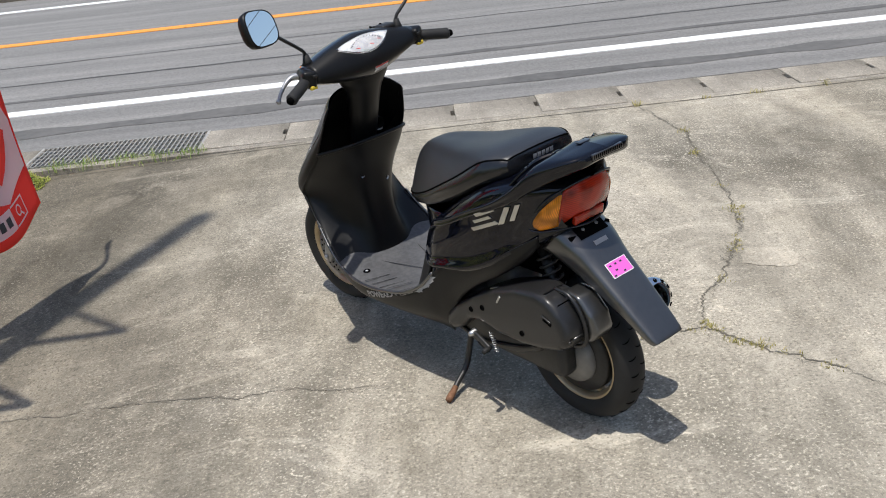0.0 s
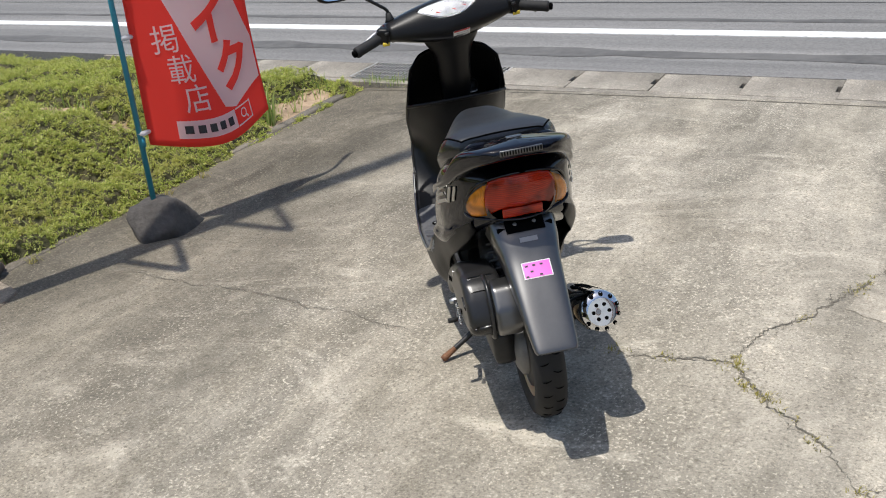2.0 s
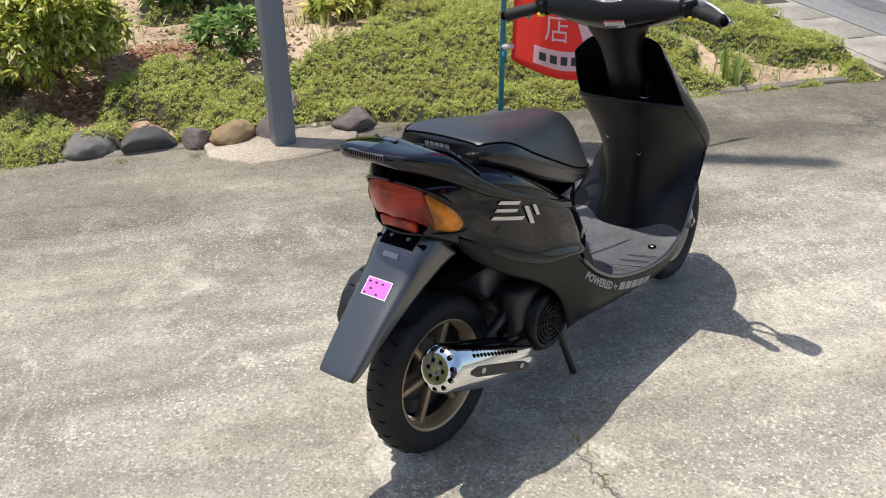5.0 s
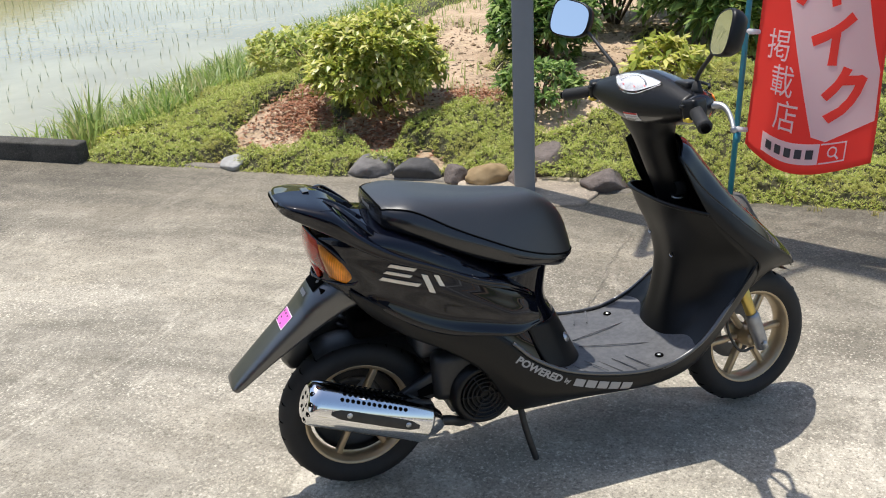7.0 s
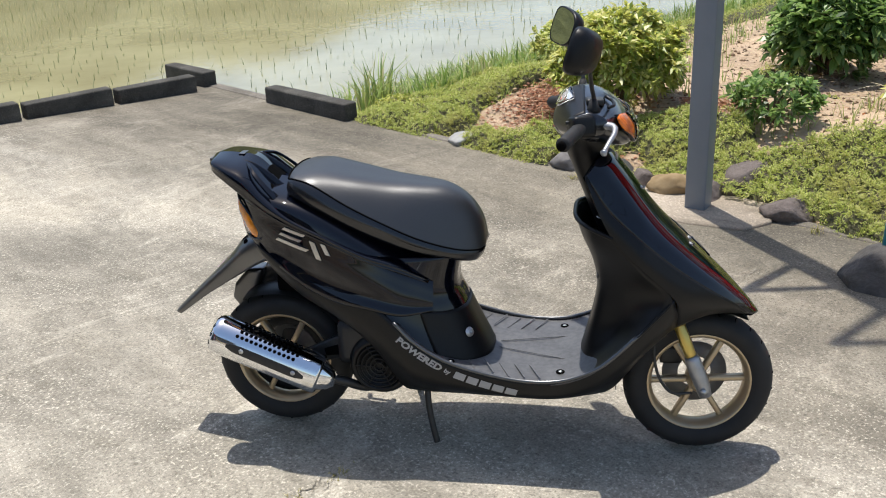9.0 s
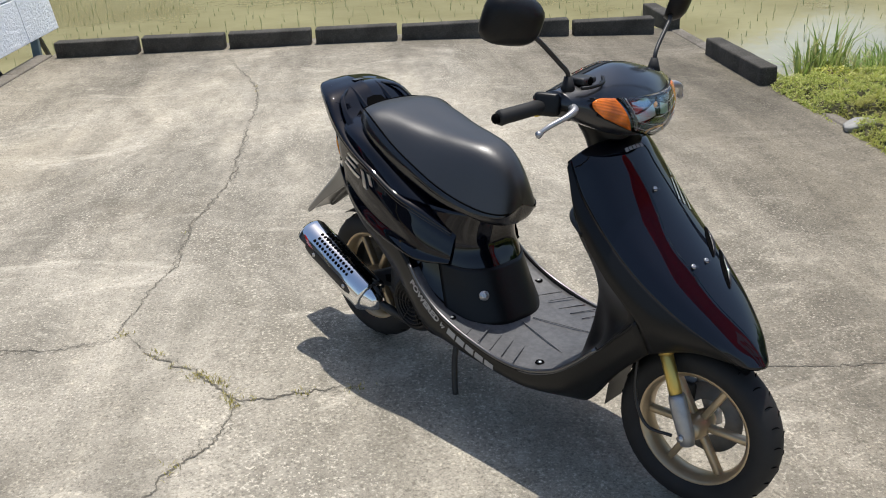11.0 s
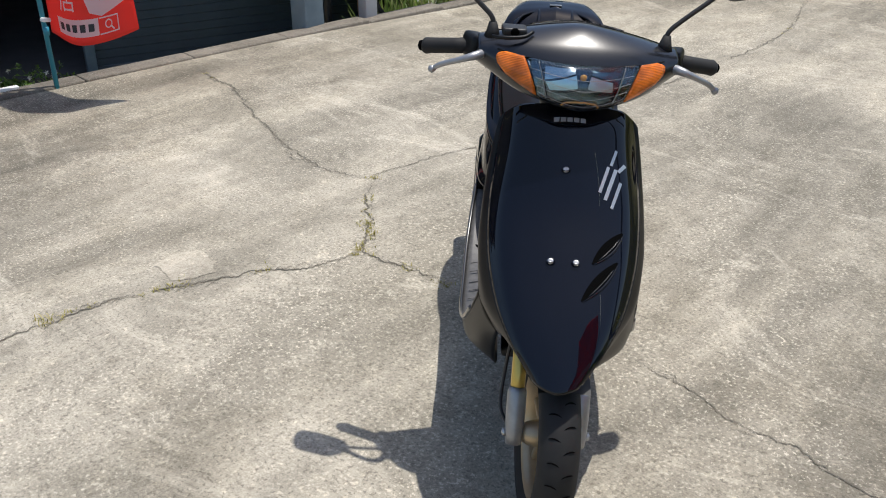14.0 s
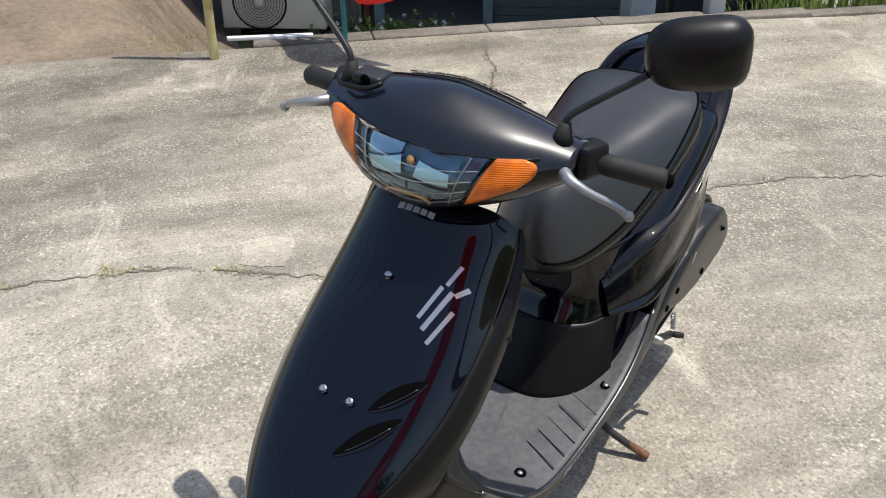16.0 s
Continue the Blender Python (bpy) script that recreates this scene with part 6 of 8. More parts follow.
for k in range(5):
    y = -0.03 + 0.0135 * k
    P3 = np.array([(0.936, y - 0.0055, 0.9), (0.936, y + 0.0055, 0.9), (0.929, y + 0.0055, 0.9), (0.929, y - 0.0055, 0.9)])
    V, F = cut(P3, [(0, 1, 2, 3)], 1)
    sc("emblem_block", lay_on(V, F, APRON, (0, 0, -1), 0.0012), "print", "plain grey block of an emblem", front_cover, smooth=False)
for k in range(5):
    y = -0.03 + 0.0145 * k
    P3 = np.array([(0, y - 0.0058, 0.74), (0, y + 0.0058, 0.74), (0, y + 0.0058, 0.753), (0, y - 0.0058, 0.753)])
    V, F = cut(P3, [(0, 1, 2, 3)], 1)
    sc("emblem_block", lay_on(V, F, CAP, (1, 0, 0), 0.0012), "print", "plain grey block of an emblem", seat, smooth=False)

# engine, left: air box over belt case, kick starter
airbox = sc("air_cleaner", prism([(0.385, 0.232), (0.372, 0.275), (0.32, 0.318), (0.24, 0.368), (0.15, 0.414), (0.06, 0.444), (-0.01, 0.452), (-0.055, 0.444), (-0.09, 0.41), (-0.117, 0.36), (-0.11, 0.325), (-0.08, 0.306), (-0.02, 0.29), (0.06, 0.278), (0.15, 0.278), (0.22, 0.293), (0.27, 0.285), (0.31, 0.245), (0.345, 0.222)], 0.075, 0.176, 0.026, 5), "air_box", "black plastic air cleaner box with rounded edges")
for (x, z) in ((0.25, 0.325), (0.2, 0.345), (0.05, 0.318)):
    sc("air_box_screw", revolve([(0, 0.0008), (0.0045, 0.001), (0.0055, 0.003), (0.0075, 0.0028), (0.0085, 0)], (x, 0.1755, z), "y", 12), "hole", "", airbox)
sc("air_box_slot", box((-0.052, 0.1755, 0.386), (0.03, 0.005, 0.011), 0.0024, Matrix.Rotation(radians(-22), 3, "Y")), "hole", "", airbox)
sc("slot_lip", box((-0.05, 0.177, 0.394), (0.034, 0.005, 0.004), 0.0018, Matrix.Rotation(radians(-22), 3, "Y")), "air_box", "", airbox)
sc("air_box_clip", rod((0.118, 0.1765, 0.405), (0.134, 0.1765, 0.382), 0.003, 0.006, 0.001), "steel", "", airbox)
sc("air_box_clip", rod((0.15, 0.15, 0.412), (0.18, 0.15, 0.4), 0.01, 0.004, 0.001), "steel", "", airbox)
seam = spline([(-0.03, 0.118, 0.448), (-0.075, 0.118, 0.443), (-0.108, 0.118, 0.41), (-0.124, 0.118, 0.36), (-0.116, 0.118, 0.318), (-0.08, 0.118, 0.3)], 6)
sc("air_box_flange", tube(seam, 0.0055, 8), "air_box", "", airbox)
sc("air_box_back", prism([(-0.05, 0.446), (-0.1, 0.44), (-0.14, 0.395), (-0.152, 0.35), (-0.13, 0.32), (-0.09, 0.318)], 0.045, 0.112, 0.014, 4), "plastic_worn", "faded dark grey rear half of the box", airbox)
case = sc("belt_case", prism([(0.39, 0.21), (0.37, 0.29), (0.22, 0.33), (0.1, 0.3), (0.02, 0.29), (0.03, 0.25), (0.11, 0.215), (0.2, 0.2), (0.3, 0.185)], 0.06, 0.142, 0.016, 3), "black_metal", "black belt case of the engine")
sc("case_rim", tube(spline([(0.35, 0.142, 0.225), (0.28, 0.144, 0.21), (0.18, 0.144, 0.225), (0.08, 0.143, 0.25), (0.04, 0.142, 0.27)], 5), 0.006, 8), "plastic", "", case)
sc("gear_hub", revolve([(0, 0.07), (0.026, 0.069), (0.034, 0.062), (0.06, 0.056), (0.078, 0.046), (0.08, 0.03)], (0.02, 0, 0.2), "y", 32), "dull_alloy", "dirty cast alloy hub cover", rw)
sc("gear_casing", prism([(0.13, 0.25), (0.06, 0.265), (0.02, 0.225), (0.035, 0.17), (0.09, 0.15), (0.13, 0.18)], 0.05, 0.085, 0.01, 2), "dull_alloy", "", rw)
sc("brake_plate", revolve([(0.08, 0.034), (0.112, 0.03), (0.116, 0.022), (0.116, 0.0)], (0.02, 0, 0.2), "y", 36), "black_metal", "dark brake drum plate", rw)
sc("hub_nut", revolve([(0, 0.082), (0.011, 0.081), (0.013, 0.066)], (0.02, 0, 0.2), "y", 6), "black_metal", "", rw)
kick = sc("kick_starter", rod((0.262, 0.17, 0.246), (0.19, 0.178, 0.222), 0.012, 0.017, 0.005), "black_metal", "black kick starter with a folding pedal")
sc("pedal", tube([(0.195, 0.172, 0.223), (0.19, 0.187, 0.224), (0.186, 0.205, 0.226)], [0.006, 0.008, 0.007], 10), "rubber", "", kick)
sc("pivot_bolt", revolve([(0, 0.188), (0.006, 0.187), (0.009, 0.178), (0.011, 0.165)], (0.262, 0, 0.246), "y", 14), "steel", "", kick)
sp = [(0.185 - 0.0006 * q + 0.006 * math.cos(q * 1.9), 0.172 + 0.006 * math.sin(q * 1.9), 0.274 - 0.0019 * q) for q in range(30)]
sc("return_spring", tube(sp, 0.0016, 6), "steel", "coiled return spring", kick)
stand = sc("side_stand", tube(spline([(0.36, 0.1, 0.2), (0.385, 0.105, 0.12), (0.388, 0.125, 0.066), (0.378, 0.175, 0.034), (0.366, 0.212, 0.014)], 5), [0.009] * 12 + [0.0085] * 9, 10), "black_metal", "side stand with a rusted foot")
sc("stand_foot", tube([(0.374, 0.185, 0.029), (0.365, 0.219, 0.012), (0.361, 0.23, 0.008)], [0.0085, 0.011, 0.009], 10), "rust", "rusted tip", stand)
cs = sc("centre_stand", tube(spline([(0.44, -0.06, 0.2), (0.45, -0.085, 0.11), (0.466, -0.1, 0.04), (0.475, -0.105, 0.008)], 5), 0.009, 10), "black_metal", "black centre stand")
sc("stand_leg", tube(spline([(0.43, 0.06, 0.2), (0.38, 0.07, 0.13), (0.34, 0.075, 0.12)], 5), 0.008, 10), "black_metal", "", cs)
sc("cross_tube", tube([(0.43, -0.065, 0.19), (0.43, 0.065, 0.19)], 0.011, 10), "black_metal", "", cs)
sc("engine_block", box((0.33, 0, 0.26), (0.17, 0.2, 0.15), 0.02), "dull_alloy", "dirty alloy crankcase")
sc("swing_case", box((0.14, 0.085, 0.22), (0.32, 0.06, 0.1), 0.02), "black_metal")
sc("undertray", box((0.62, 0, 0.19), (0.5, 0.2, 0.03), 0.01), "black_metal")

# engine, right: fan cover with ringed grille, silencer
fan = sc("fan_cover", revolve([(0.088, -0.09), (0.087, -0.12), (0.078, -0.135), (0.068, -0.14), (0.066, -0.134), (0.0, -0.132)], (0.325, 0, 0.248), "y", 36), "plastic", "round black engine fan cover with a ringed grille")
for r in (0.012, 0.024, 0.036, 0.048, 0.06):
    sc("grille_ring", tube([(0.325 + r * math.cos(a), -0.137, 0.248 + r * math.sin(a)) for a in np.linspace(0, 2 * math.pi, 33)], 0.0028, 6, False), "plastic", "", fan)
for k in range(6):
    a = math.pi / 3 * k
    sc("grille_rib", tube([(0.325 + 0.008 * math.cos(a), -0.137, 0.248 + 0.008 * math.sin(a)), (0.325 + 0.066 * math.cos(a), -0.137, 0.248 + 0.066 * math.sin(a))], 0.0025, 6), "plastic", "", fan)
sc("fan_shroud", box((0.3, -0.085, 0.3), (0.2, 0.06, 0.13), 0.025), "black_metal", "", fan)
sc("arm_bracket", prism([(0.29, 0.325), (0.22, 0.32), (0.05, 0.235), (0.05, 0.205), (0.2, 0.24), (0.29, 0.26)], -0.09, -0.07, 0.006), "black_metal")
sc("arm_hole", prism([(0.2, 0.285), (0.16, 0.27), (0.165, 0.25), (0.205, 0.255)], -0.0935, -0.0895, 0.002), "hole")
A, B_ = np.array((-0.132, -0.15, 0.334)), np.array((0.2, -0.15, 0.203))
ax = (B_ - A) / np.linalg.norm(B_ - A)
mrot = between(A, B_)


def along(profile, n=36):
    V, F = revolve(profile, (0, 0, 0), "x", n)
    R3 = np.array(mrot)
    return V @ R3.T + A, F


muff = sc("silencer", along([(0.0, 0.003), (0.034, 0.0), (0.037, 0.0005), (0.048, 0.006), (0.053, 0.014), (0.055, 0.026), (0.055, 0.31), (0.05, 0.318), (0.0, 0.318)]), "chrome", "chromed round silencer with a perforated shield")
END = revolve([(0.0, 0.003), (0.034, 0.0), (0.037, 0.0005), (0.048, 0.006), (0.053, 0.014), (0.055, 0.026)], (0, 0, 0), "x", 48)
for ring_r, kn, rr in ((0.02, 6, 0.005), (0.044, 11, 0.0058)):
    for k in range(kn):
        a = 2 * math.pi * k / kn
        disc_v = np.array([(-0.05, ring_r * math.cos(a), ring_r * math.sin(a))] + [(-0.05, ring_r * math.cos(a) + rr * math.cos(q), ring_r * math.sin(a) + rr * math.sin(q)) for q in np.linspace(0, 2 * math.pi, 13)[:-1]])
        V, F = lay_on(disc_v, [(0, 1 + n_, 1 + (n_ + 1) % 12) for n_ in range(12)], END, (1, 0, 0), 0.0006)
        sc("end_hole", (V @ np.array(mrot).T + A, F), "hole", "", muff, smooth=False)
for i in range(13):
    for j in range(5):
        a = radians(42 + 16 * j)
        c = np.array((0.075 + 0.0135 * i + 0.006 * (j % 2), -0.0547 * math.cos(a), 0.0547 * math.sin(a)))
        V, F = revolve([(0, 0.001), (0.005, 0.001), (0.0056, -0.001)], (0, 0, 0), "z", 8)
        q = Matrix.Rotation(math.pi / 2 - a, 3, "X")
        V = V @ np.array(q).T + c
        sc("shield_hole", (V @ np.array(mrot).T + A, F), "hole", "", muff, smooth=False)
for (x0, x1) in ((0.055, 0.28),):
    rows = []
    for i in range(12):
        x = x0 + (x1 - x0) * i / 11
        wd = 13 * min(1.0, math.sin(math.pi * min(1, max(0, (i + 0.6) / 12.2))) * 2.2)
        rows.append([(x, -0.0556 * math.cos(radians(a)), 0.0556 * math.sin(radians(a))) for a in np.linspace(5 - wd, 5 + wd, 5)])
    V = np.array(rows).reshape(-1, 3)
    sc("side_slot", (V @ np.array(mrot).T + A, grid_faces(12, 5)), "black_metal", "long dark inset panel", muff)
    for x in (0.1, 0.25):
        V, F = revolve([(0, -0.003), (0.006, -0.002), (0.007, 0.0)], (x, -0.056, 0.006), "y", 10)
        sc("rivet", (V @ np.array(mrot).T + A, F), "steel", "", muff)
sc("exhaust_joint", along([(0.044, 0.315), (0.03, 0.345), (0.016, 0.36), (0.0, 0.36)], 20), "chrome", "", muff)
sc("exhaust_pipe", tube(spline([(0.19, -0.145, 0.208), (0.23, -0.135, 0.195), (0.28, -0.1, 0.165), (0.36, -0.05, 0.16)], 5), 0.013, 12), "black_metal", "", muff)

# inner mudguard, shock absorber
sc("inner_mudguard", skin([[(0.02 + 0.216 * math.cos(a), y, 0.2 + (0.218 - 2.5 * y * y) * math.sin(a)) for y in (0, 0.03, 0.055)] for a in np.radians([25, 45, 65, 85, 105, 118])], 4, True), "black_metal", "black inner mudguard over the tyre")
shock = sc("shock_absorber", tube([(-0.005, 0.06, 0.3), (0.07, 0.06, 0.53)], 0.014, 12), "black_metal", "black rear shock absorber with a coil spring")
P = [np.array((-0.0, 0.06, 0.34)) + np.array((0.055, 0, 0.168)) * (q / 84) + 0.024 * np.array((math.cos(q * 0.6) * 0.95, math.sin(q * 0.6), -math.cos(q * 0.6) * 0.3)) for q in range(85)]
sc("coil_spring", tube(P, 0.0045, 7), "black_metal", "", shock)
sc("frame_rail", box((0.2, 0, 0.44), (0.36, 0.09, 0.05), 0.012), "hole")
sc("carburettor", box((0.24, 0.02, 0.37), (0.12, 0.12, 0.09), 0.02), "dull_alloy")


# ---- plants: many small leaves, each with its own lie ----
def leaves(P, way, length, width, rng, droop=0.25, turn=0.9):
    """Folded diamond leaves at P that point along way. Returns vertices and quads split in two."""
    n = len(P)
    way = way / (np.linalg.norm(way, axis=1)[:, None] + 1e-9)
    side = np.cross(way, np.array([0.13, 0.21, 1.0]))
    side /= np.linalg.norm(side, axis=1)[:, None] + 1e-9
    roll = rng.uniform(-turn, turn, n)[:, None]
    nor = np.cross(side, way)
    side = side * np.cos(roll) + nor * np.sin(roll)
    nor = np.cross(side, way)
    L, W = np.asarray(length).reshape(-1, 1) * np.ones((n, 1)), np.asarray(width).reshape(-1, 1) * np.ones((n, 1))
    mid = P + way * L * 0.5 + nor * L * 0.05
    tip = P + way * L - np.array([0, 0, 1.0]) * L * droop
    V = np.stack([P, mid + side * W / 2, tip, mid - side * W / 2], 1).reshape(-1, 3)
    F = np.arange(4 * n).reshape(-1, 4)
    return V, F


def blades(P, height, width, rng, spread=0.5):
    """Upright tapering grass blades, bent over at the tip."""
    n = len(P)
    a = rng.uniform(0, 2 * np.pi, n)
    out = np.stack([np.cos(a), np.sin(a), np.zeros(n)], 1)
    side = np.stack([-np.sin(a), np.cos(a), np.zeros(n)], 1)
    H = np.asarray(height).reshape(-1, 1) * np.ones((n, 1))
    W = np.asarray(width).reshape(-1, 1) * np.ones((n, 1))
    s = rng.uniform(0.1, spread, n)[:, None]
    up = np.array([0, 0, 1.0])
    mid = P + up * H * 0.6 + out * H * s * 0.4
    tip = P + up * H * (1 - 0.3 * s) + out * H * s
    V = np.stack([P - side * W / 2, P + side * W / 2, mid + side * W * 0.35, mid - side * W * 0.35, tip], 1).reshape(-1, 3)
    i = np.arange(n)[:, None] * 5
    F = np.concatenate([i + np.array([[0, 1, 2]]), i + np.array([[0, 2, 3]]), i + np.array([[3, 2, 4]])])
    return V, F


rng = np.random.default_rng(5)


def on_soil(X, Y):
    return np.array([soil_at(x, y) for x, y in zip(X, Y)])


def patchy(X, Y, scale, seed):
    return np.array([noise.noise(Vector((x * scale, y * scale, seed))) for x, y in zip(X, Y)])


# ground cover along the yard and over the road end of the bed: a quilt of small cushions, bare soil left open round the shrubs
def cover(X, Y):
    """Over 0 where the carpet grows."""
    bare = smooth01((-2.9 - X) / 0.25) * smooth01((Y - 0.1) / 0.4) * smooth01((3.0 - Y) / 0.5)
    bare2 = np.exp(-(((X + 2.86) / 0.19) ** 2 + ((Y - 0.52) / 0.22) ** 2)) + np.exp(-(((X + 2.92) / 0.3) ** 2 + ((Y - 1.05) / 0.2) ** 2))
    bare3 = 0.75 * np.exp(-(((X + 2.4) / 0.25) ** 2 + ((Y - 5.0) / 0.4) ** 2))
    far_end = 0.12 * smooth01((Y - 3.6) / 1.2)
    return patchy(X, Y, 1.7, 3.0) + 0.5 * patchy(X, Y, 5.0, 9.0) - 1.1 * bare - 1.4 * bare2 - 0.9 * bare3 - far_end + 0.46


def cushions(X, Y, cell=0.15, seed=0.0):
    """Height of rounded cushions, 0 to 1, round jittered centres."""
    best = np.full(np.shape(X), 9.0)
    tall = np.zeros(np.shape(X))
    ci, cj = np.floor(X / cell), np.floor(Y / cell)
    for di in (-1, 0, 1):
        for dj in (-1, 0, 1):
            i, j = ci + di, cj + dj
            r1 = np.modf(np.abs(np.sin(i * 127.1 + j * 311.7 + seed) * 43758.5453))[0]
            r2 = np.modf(np.abs(np.sin(i * 269.5 + j * 183.3 + seed) * 24634.6345))[0]
            r3 = np.modf(np.abs(np.sin(i * 71.7 + j * 97.3 + seed) * 13471.1231))[0]
            d = np.hypot(X - (i + r1) * cell, Y - (j + r2) * cell) / cell
            near = d < best
            tall = np.where(near, r3, tall)
            best = np.minimum(best, d)
    return (0.45 + 0.55 * tall) * np.sqrt(np.clip(1 - (best / 0.95) ** 2, 0, 1))


def carpet(X, Y, m):
    grown = smooth01(m / 0.3) * smooth01((-2.17 - X) / 0.16)
    return grown * (0.022 + 0.085 * cushions(X, Y) + 0.03 * cushions(X, Y, 0.06, 5.0))


# thatch sheet under the leaves; its dark colour paints the shade in the gaps
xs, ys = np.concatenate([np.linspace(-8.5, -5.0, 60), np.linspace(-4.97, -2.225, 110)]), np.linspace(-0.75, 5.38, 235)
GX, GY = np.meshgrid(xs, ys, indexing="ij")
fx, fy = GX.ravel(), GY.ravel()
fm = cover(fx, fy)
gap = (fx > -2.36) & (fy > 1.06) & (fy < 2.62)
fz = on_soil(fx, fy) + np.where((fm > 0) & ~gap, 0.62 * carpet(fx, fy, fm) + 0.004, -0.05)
tagged(fast("thatch", np.stack([fx, fy, fz], 1), grid_faces(len(xs), len(ys)), M["thatch"]), "stems and thatch below the ground cover, painted dark as gap shade", "thatch", kind="stuff")

X, Y = rng.uniform(-8.5, -2.205, 150000), rng.uniform(-0.75, 5.38, 150000)
mm = cover(X, Y)
keepm = (mm > 0) & (rng.uniform(0, 1, len(X)) < np.clip(1.15 - 0.26 * (-2.3 - X), 0.12, 1))
keepm &= ~((X > -2.31) & (Y > 1.08) & (Y < 2.62))
X, Y, mm = X[keepm], Y[keepm], mm[keepm]
Hc = carpet(X, Y, mm)
sx = (carpet(X + 0.012, Y, mm) - Hc) / 0.012
sy = (carpet(X, Y + 0.012, mm) - Hc) / 0.012
axis = np.stack([-0.8 * sx, -0.8 * sy, np.ones(len(X))], 1) + rng.normal(0, 0.35, (len(X), 3))
axis /= np.linalg.norm(axis, axis=1)[:, None]
root = np.stack([X, Y, on_soil(X, Y) + Hc * rng.uniform(0.7, 1.05, len(X))], 1)
reps = 11
ax9 = np.repeat(axis, reps, 0)
w = rng.normal(0, 1.0, (len(ax9), 3))
w -= ax9 * np.sum(w * ax9, 1)[:, None]
w /= np.linalg.norm(w, axis=1)[:, None] + 1e-9
w = ax9 * rng.uniform(0.25, 1.1, (len(ax9), 1)) + w
Pq = np.repeat(root, reps, 0) + rng.normal(0, 0.004, (len(ax9), 3))
V, F = leaves(Pq, w, rng.uniform(0.011, 0.025, len(Pq)), rng.uniform(0.0032, 0.0056, len(Pq)), rng, 0.1, 0.4)
tagged(fast("ground_cover", V, F, M["phlox"], False), "dense cushions of low green ground cover with fine needle leaves", "ground cover", kind="stuff")

# dry stalks lying on the bare soil
X, Y = rng.uniform(-6.0, -2.4, 3000), rng.uniform(0.2, 5.3, 3000)
k = patchy(X, Y, 1.6, 41.0) > -0.05
X, Y = X[k], Y[k]
P = np.stack([X, Y, on_soil(X, Y) + rng.uniform(0.004, 0.03, len(X))], 1)
V, F = leaves(P, rng.normal(0, 1, (len(P), 3)) * np.array([1, 1, 0.12]), rng.uniform(0.06, 0.22, len(P)), rng.uniform(0.003, 0.006, len(P)), rng, 0.0, 0.6)
tagged(fast("dry_straw", V, F, M["straw"], False), "pale dry stalks lying on the soil", "straw", kind="stuff")

# long grass on the slope down to the paddy, and behind
X, Y = rng.uniform(-12, -2.9, 9000), rng.uniform(-1.75, -0.45, 9000)
Z0 = garden_z(X, Y)
P = np.repeat(np.stack([X, Y, Z0 - 0.03], 1), 3, 0) + rng.normal(0, 0.02, (27000, 3)) * np.array([1, 1, 0])
V, F = blades(P, rng.uniform(0.08, 0.4, len(P)) * rng.uniform(0.6, 1.0, len(P)), rng.uniform(0.009, 0.022, len(P)), rng, 1.0)
tagged(fast("bank_grass", V, F, M["grass"], False), "long bright grass on the bank of the paddy", "grass", kind="stuff")
X, Y = rng.uniform(-9, -2.32, 5000), rng.uniform(-0.6, 5.4, 5000)
k = (patchy(X, Y, 1.1, 21.0) > 0.05) | (Y > 4.5)
X, Y = X[k], Y[k]
P = np.repeat(np.stack([X, Y, on_soil(X, Y) - 0.01], 1), 3, 0) + rng.normal(0, 0.015, (len(X) * 3, 3)) * np.array([1, 1, 0])
V, F = blades(P, rng.uniform(0.04, 0.15, len(P)), rng.uniform(0.004, 0.009, len(P)), rng, 0.9)
tagged(fast("wild_grass", V, F, M["grass"], False), "loose pale grass growing through the bed", "grass", kind="stuff")

# grass below, behind the far edge of the yard
X, Y = rng.uniform(3.35, 5.6, 5200), rng.uniform(-3.0, 0.5, 5200)
P = np.stack([X, Y, sheet_z(X, Y) - 0.02], 1)
P = P[P[:, 1] < 3.75 - 1.13 * (P[:, 0] - 0.0)]
P = np.repeat(P, 3, 0) + rng.normal(0, 0.03, (len(P) * 3, 3)) * np.array([1, 1, 0])
V, F = blades(P, rng.uniform(0.15, 0.5, len(P)), rng.uniform(0.01, 0.022, len(P)), rng, 0.8)
tagged(fast("tall_weeds", V, F, M["grass"], False), "tall bright weeds on the lower ground behind the boards", "weeds", kind="stuff")

X, Y = rng.uniform(3.25, 4.6, 2000), rng.uniform(-3.0, 0.2, 2000)
P = np.repeat(np.stack([X, Y, sheet_z(X, Y) - 0.02], 1), 3, 0) + rng.normal(0, 0.03, (6000, 3)) * np.array([1, 1, 0])
P = P[(P[:, 0] > 2.78 + 0.1346 * (P[:, 1] + 2.6) + 0.45) & (P[:, 1] < 3.75 - 1.13 * P[:, 0])]
V, F = blades(P, rng.uniform(0.45, 0.85, len(P)) * np.clip(0.5 - P[:, 2], 0.5, 1.0), rng.uniform(0.014, 0.028, len(P)), rng, 0.4)
tagged(fast("tall_grass", V, F, M["grass"], False), "tall bright grass growing up behind the boards", "grass", kind="stuff")

# clods and small stones on the bare soil
X, Y = rng.uniform(-5.5, -2.45, 5200), rng.uniform(-0.2, 5.2, 5200)
k = cover(X, Y) < 0.05
X, Y = X[k], Y[k]
R1 = rng.uniform(0.004, 0.016, len(X)) * rng.uniform(0.5, 1.4, len(X))
six = np.array([(1, 0, 0), (0, 1, 0), (-1, 0, 0), (0, -1, 0), (0, 0, 0.8), (0, 0, -0.8)], float)
C0 = np.stack([X, Y, on_soil(X, Y) + 0.2 * R1], 1)
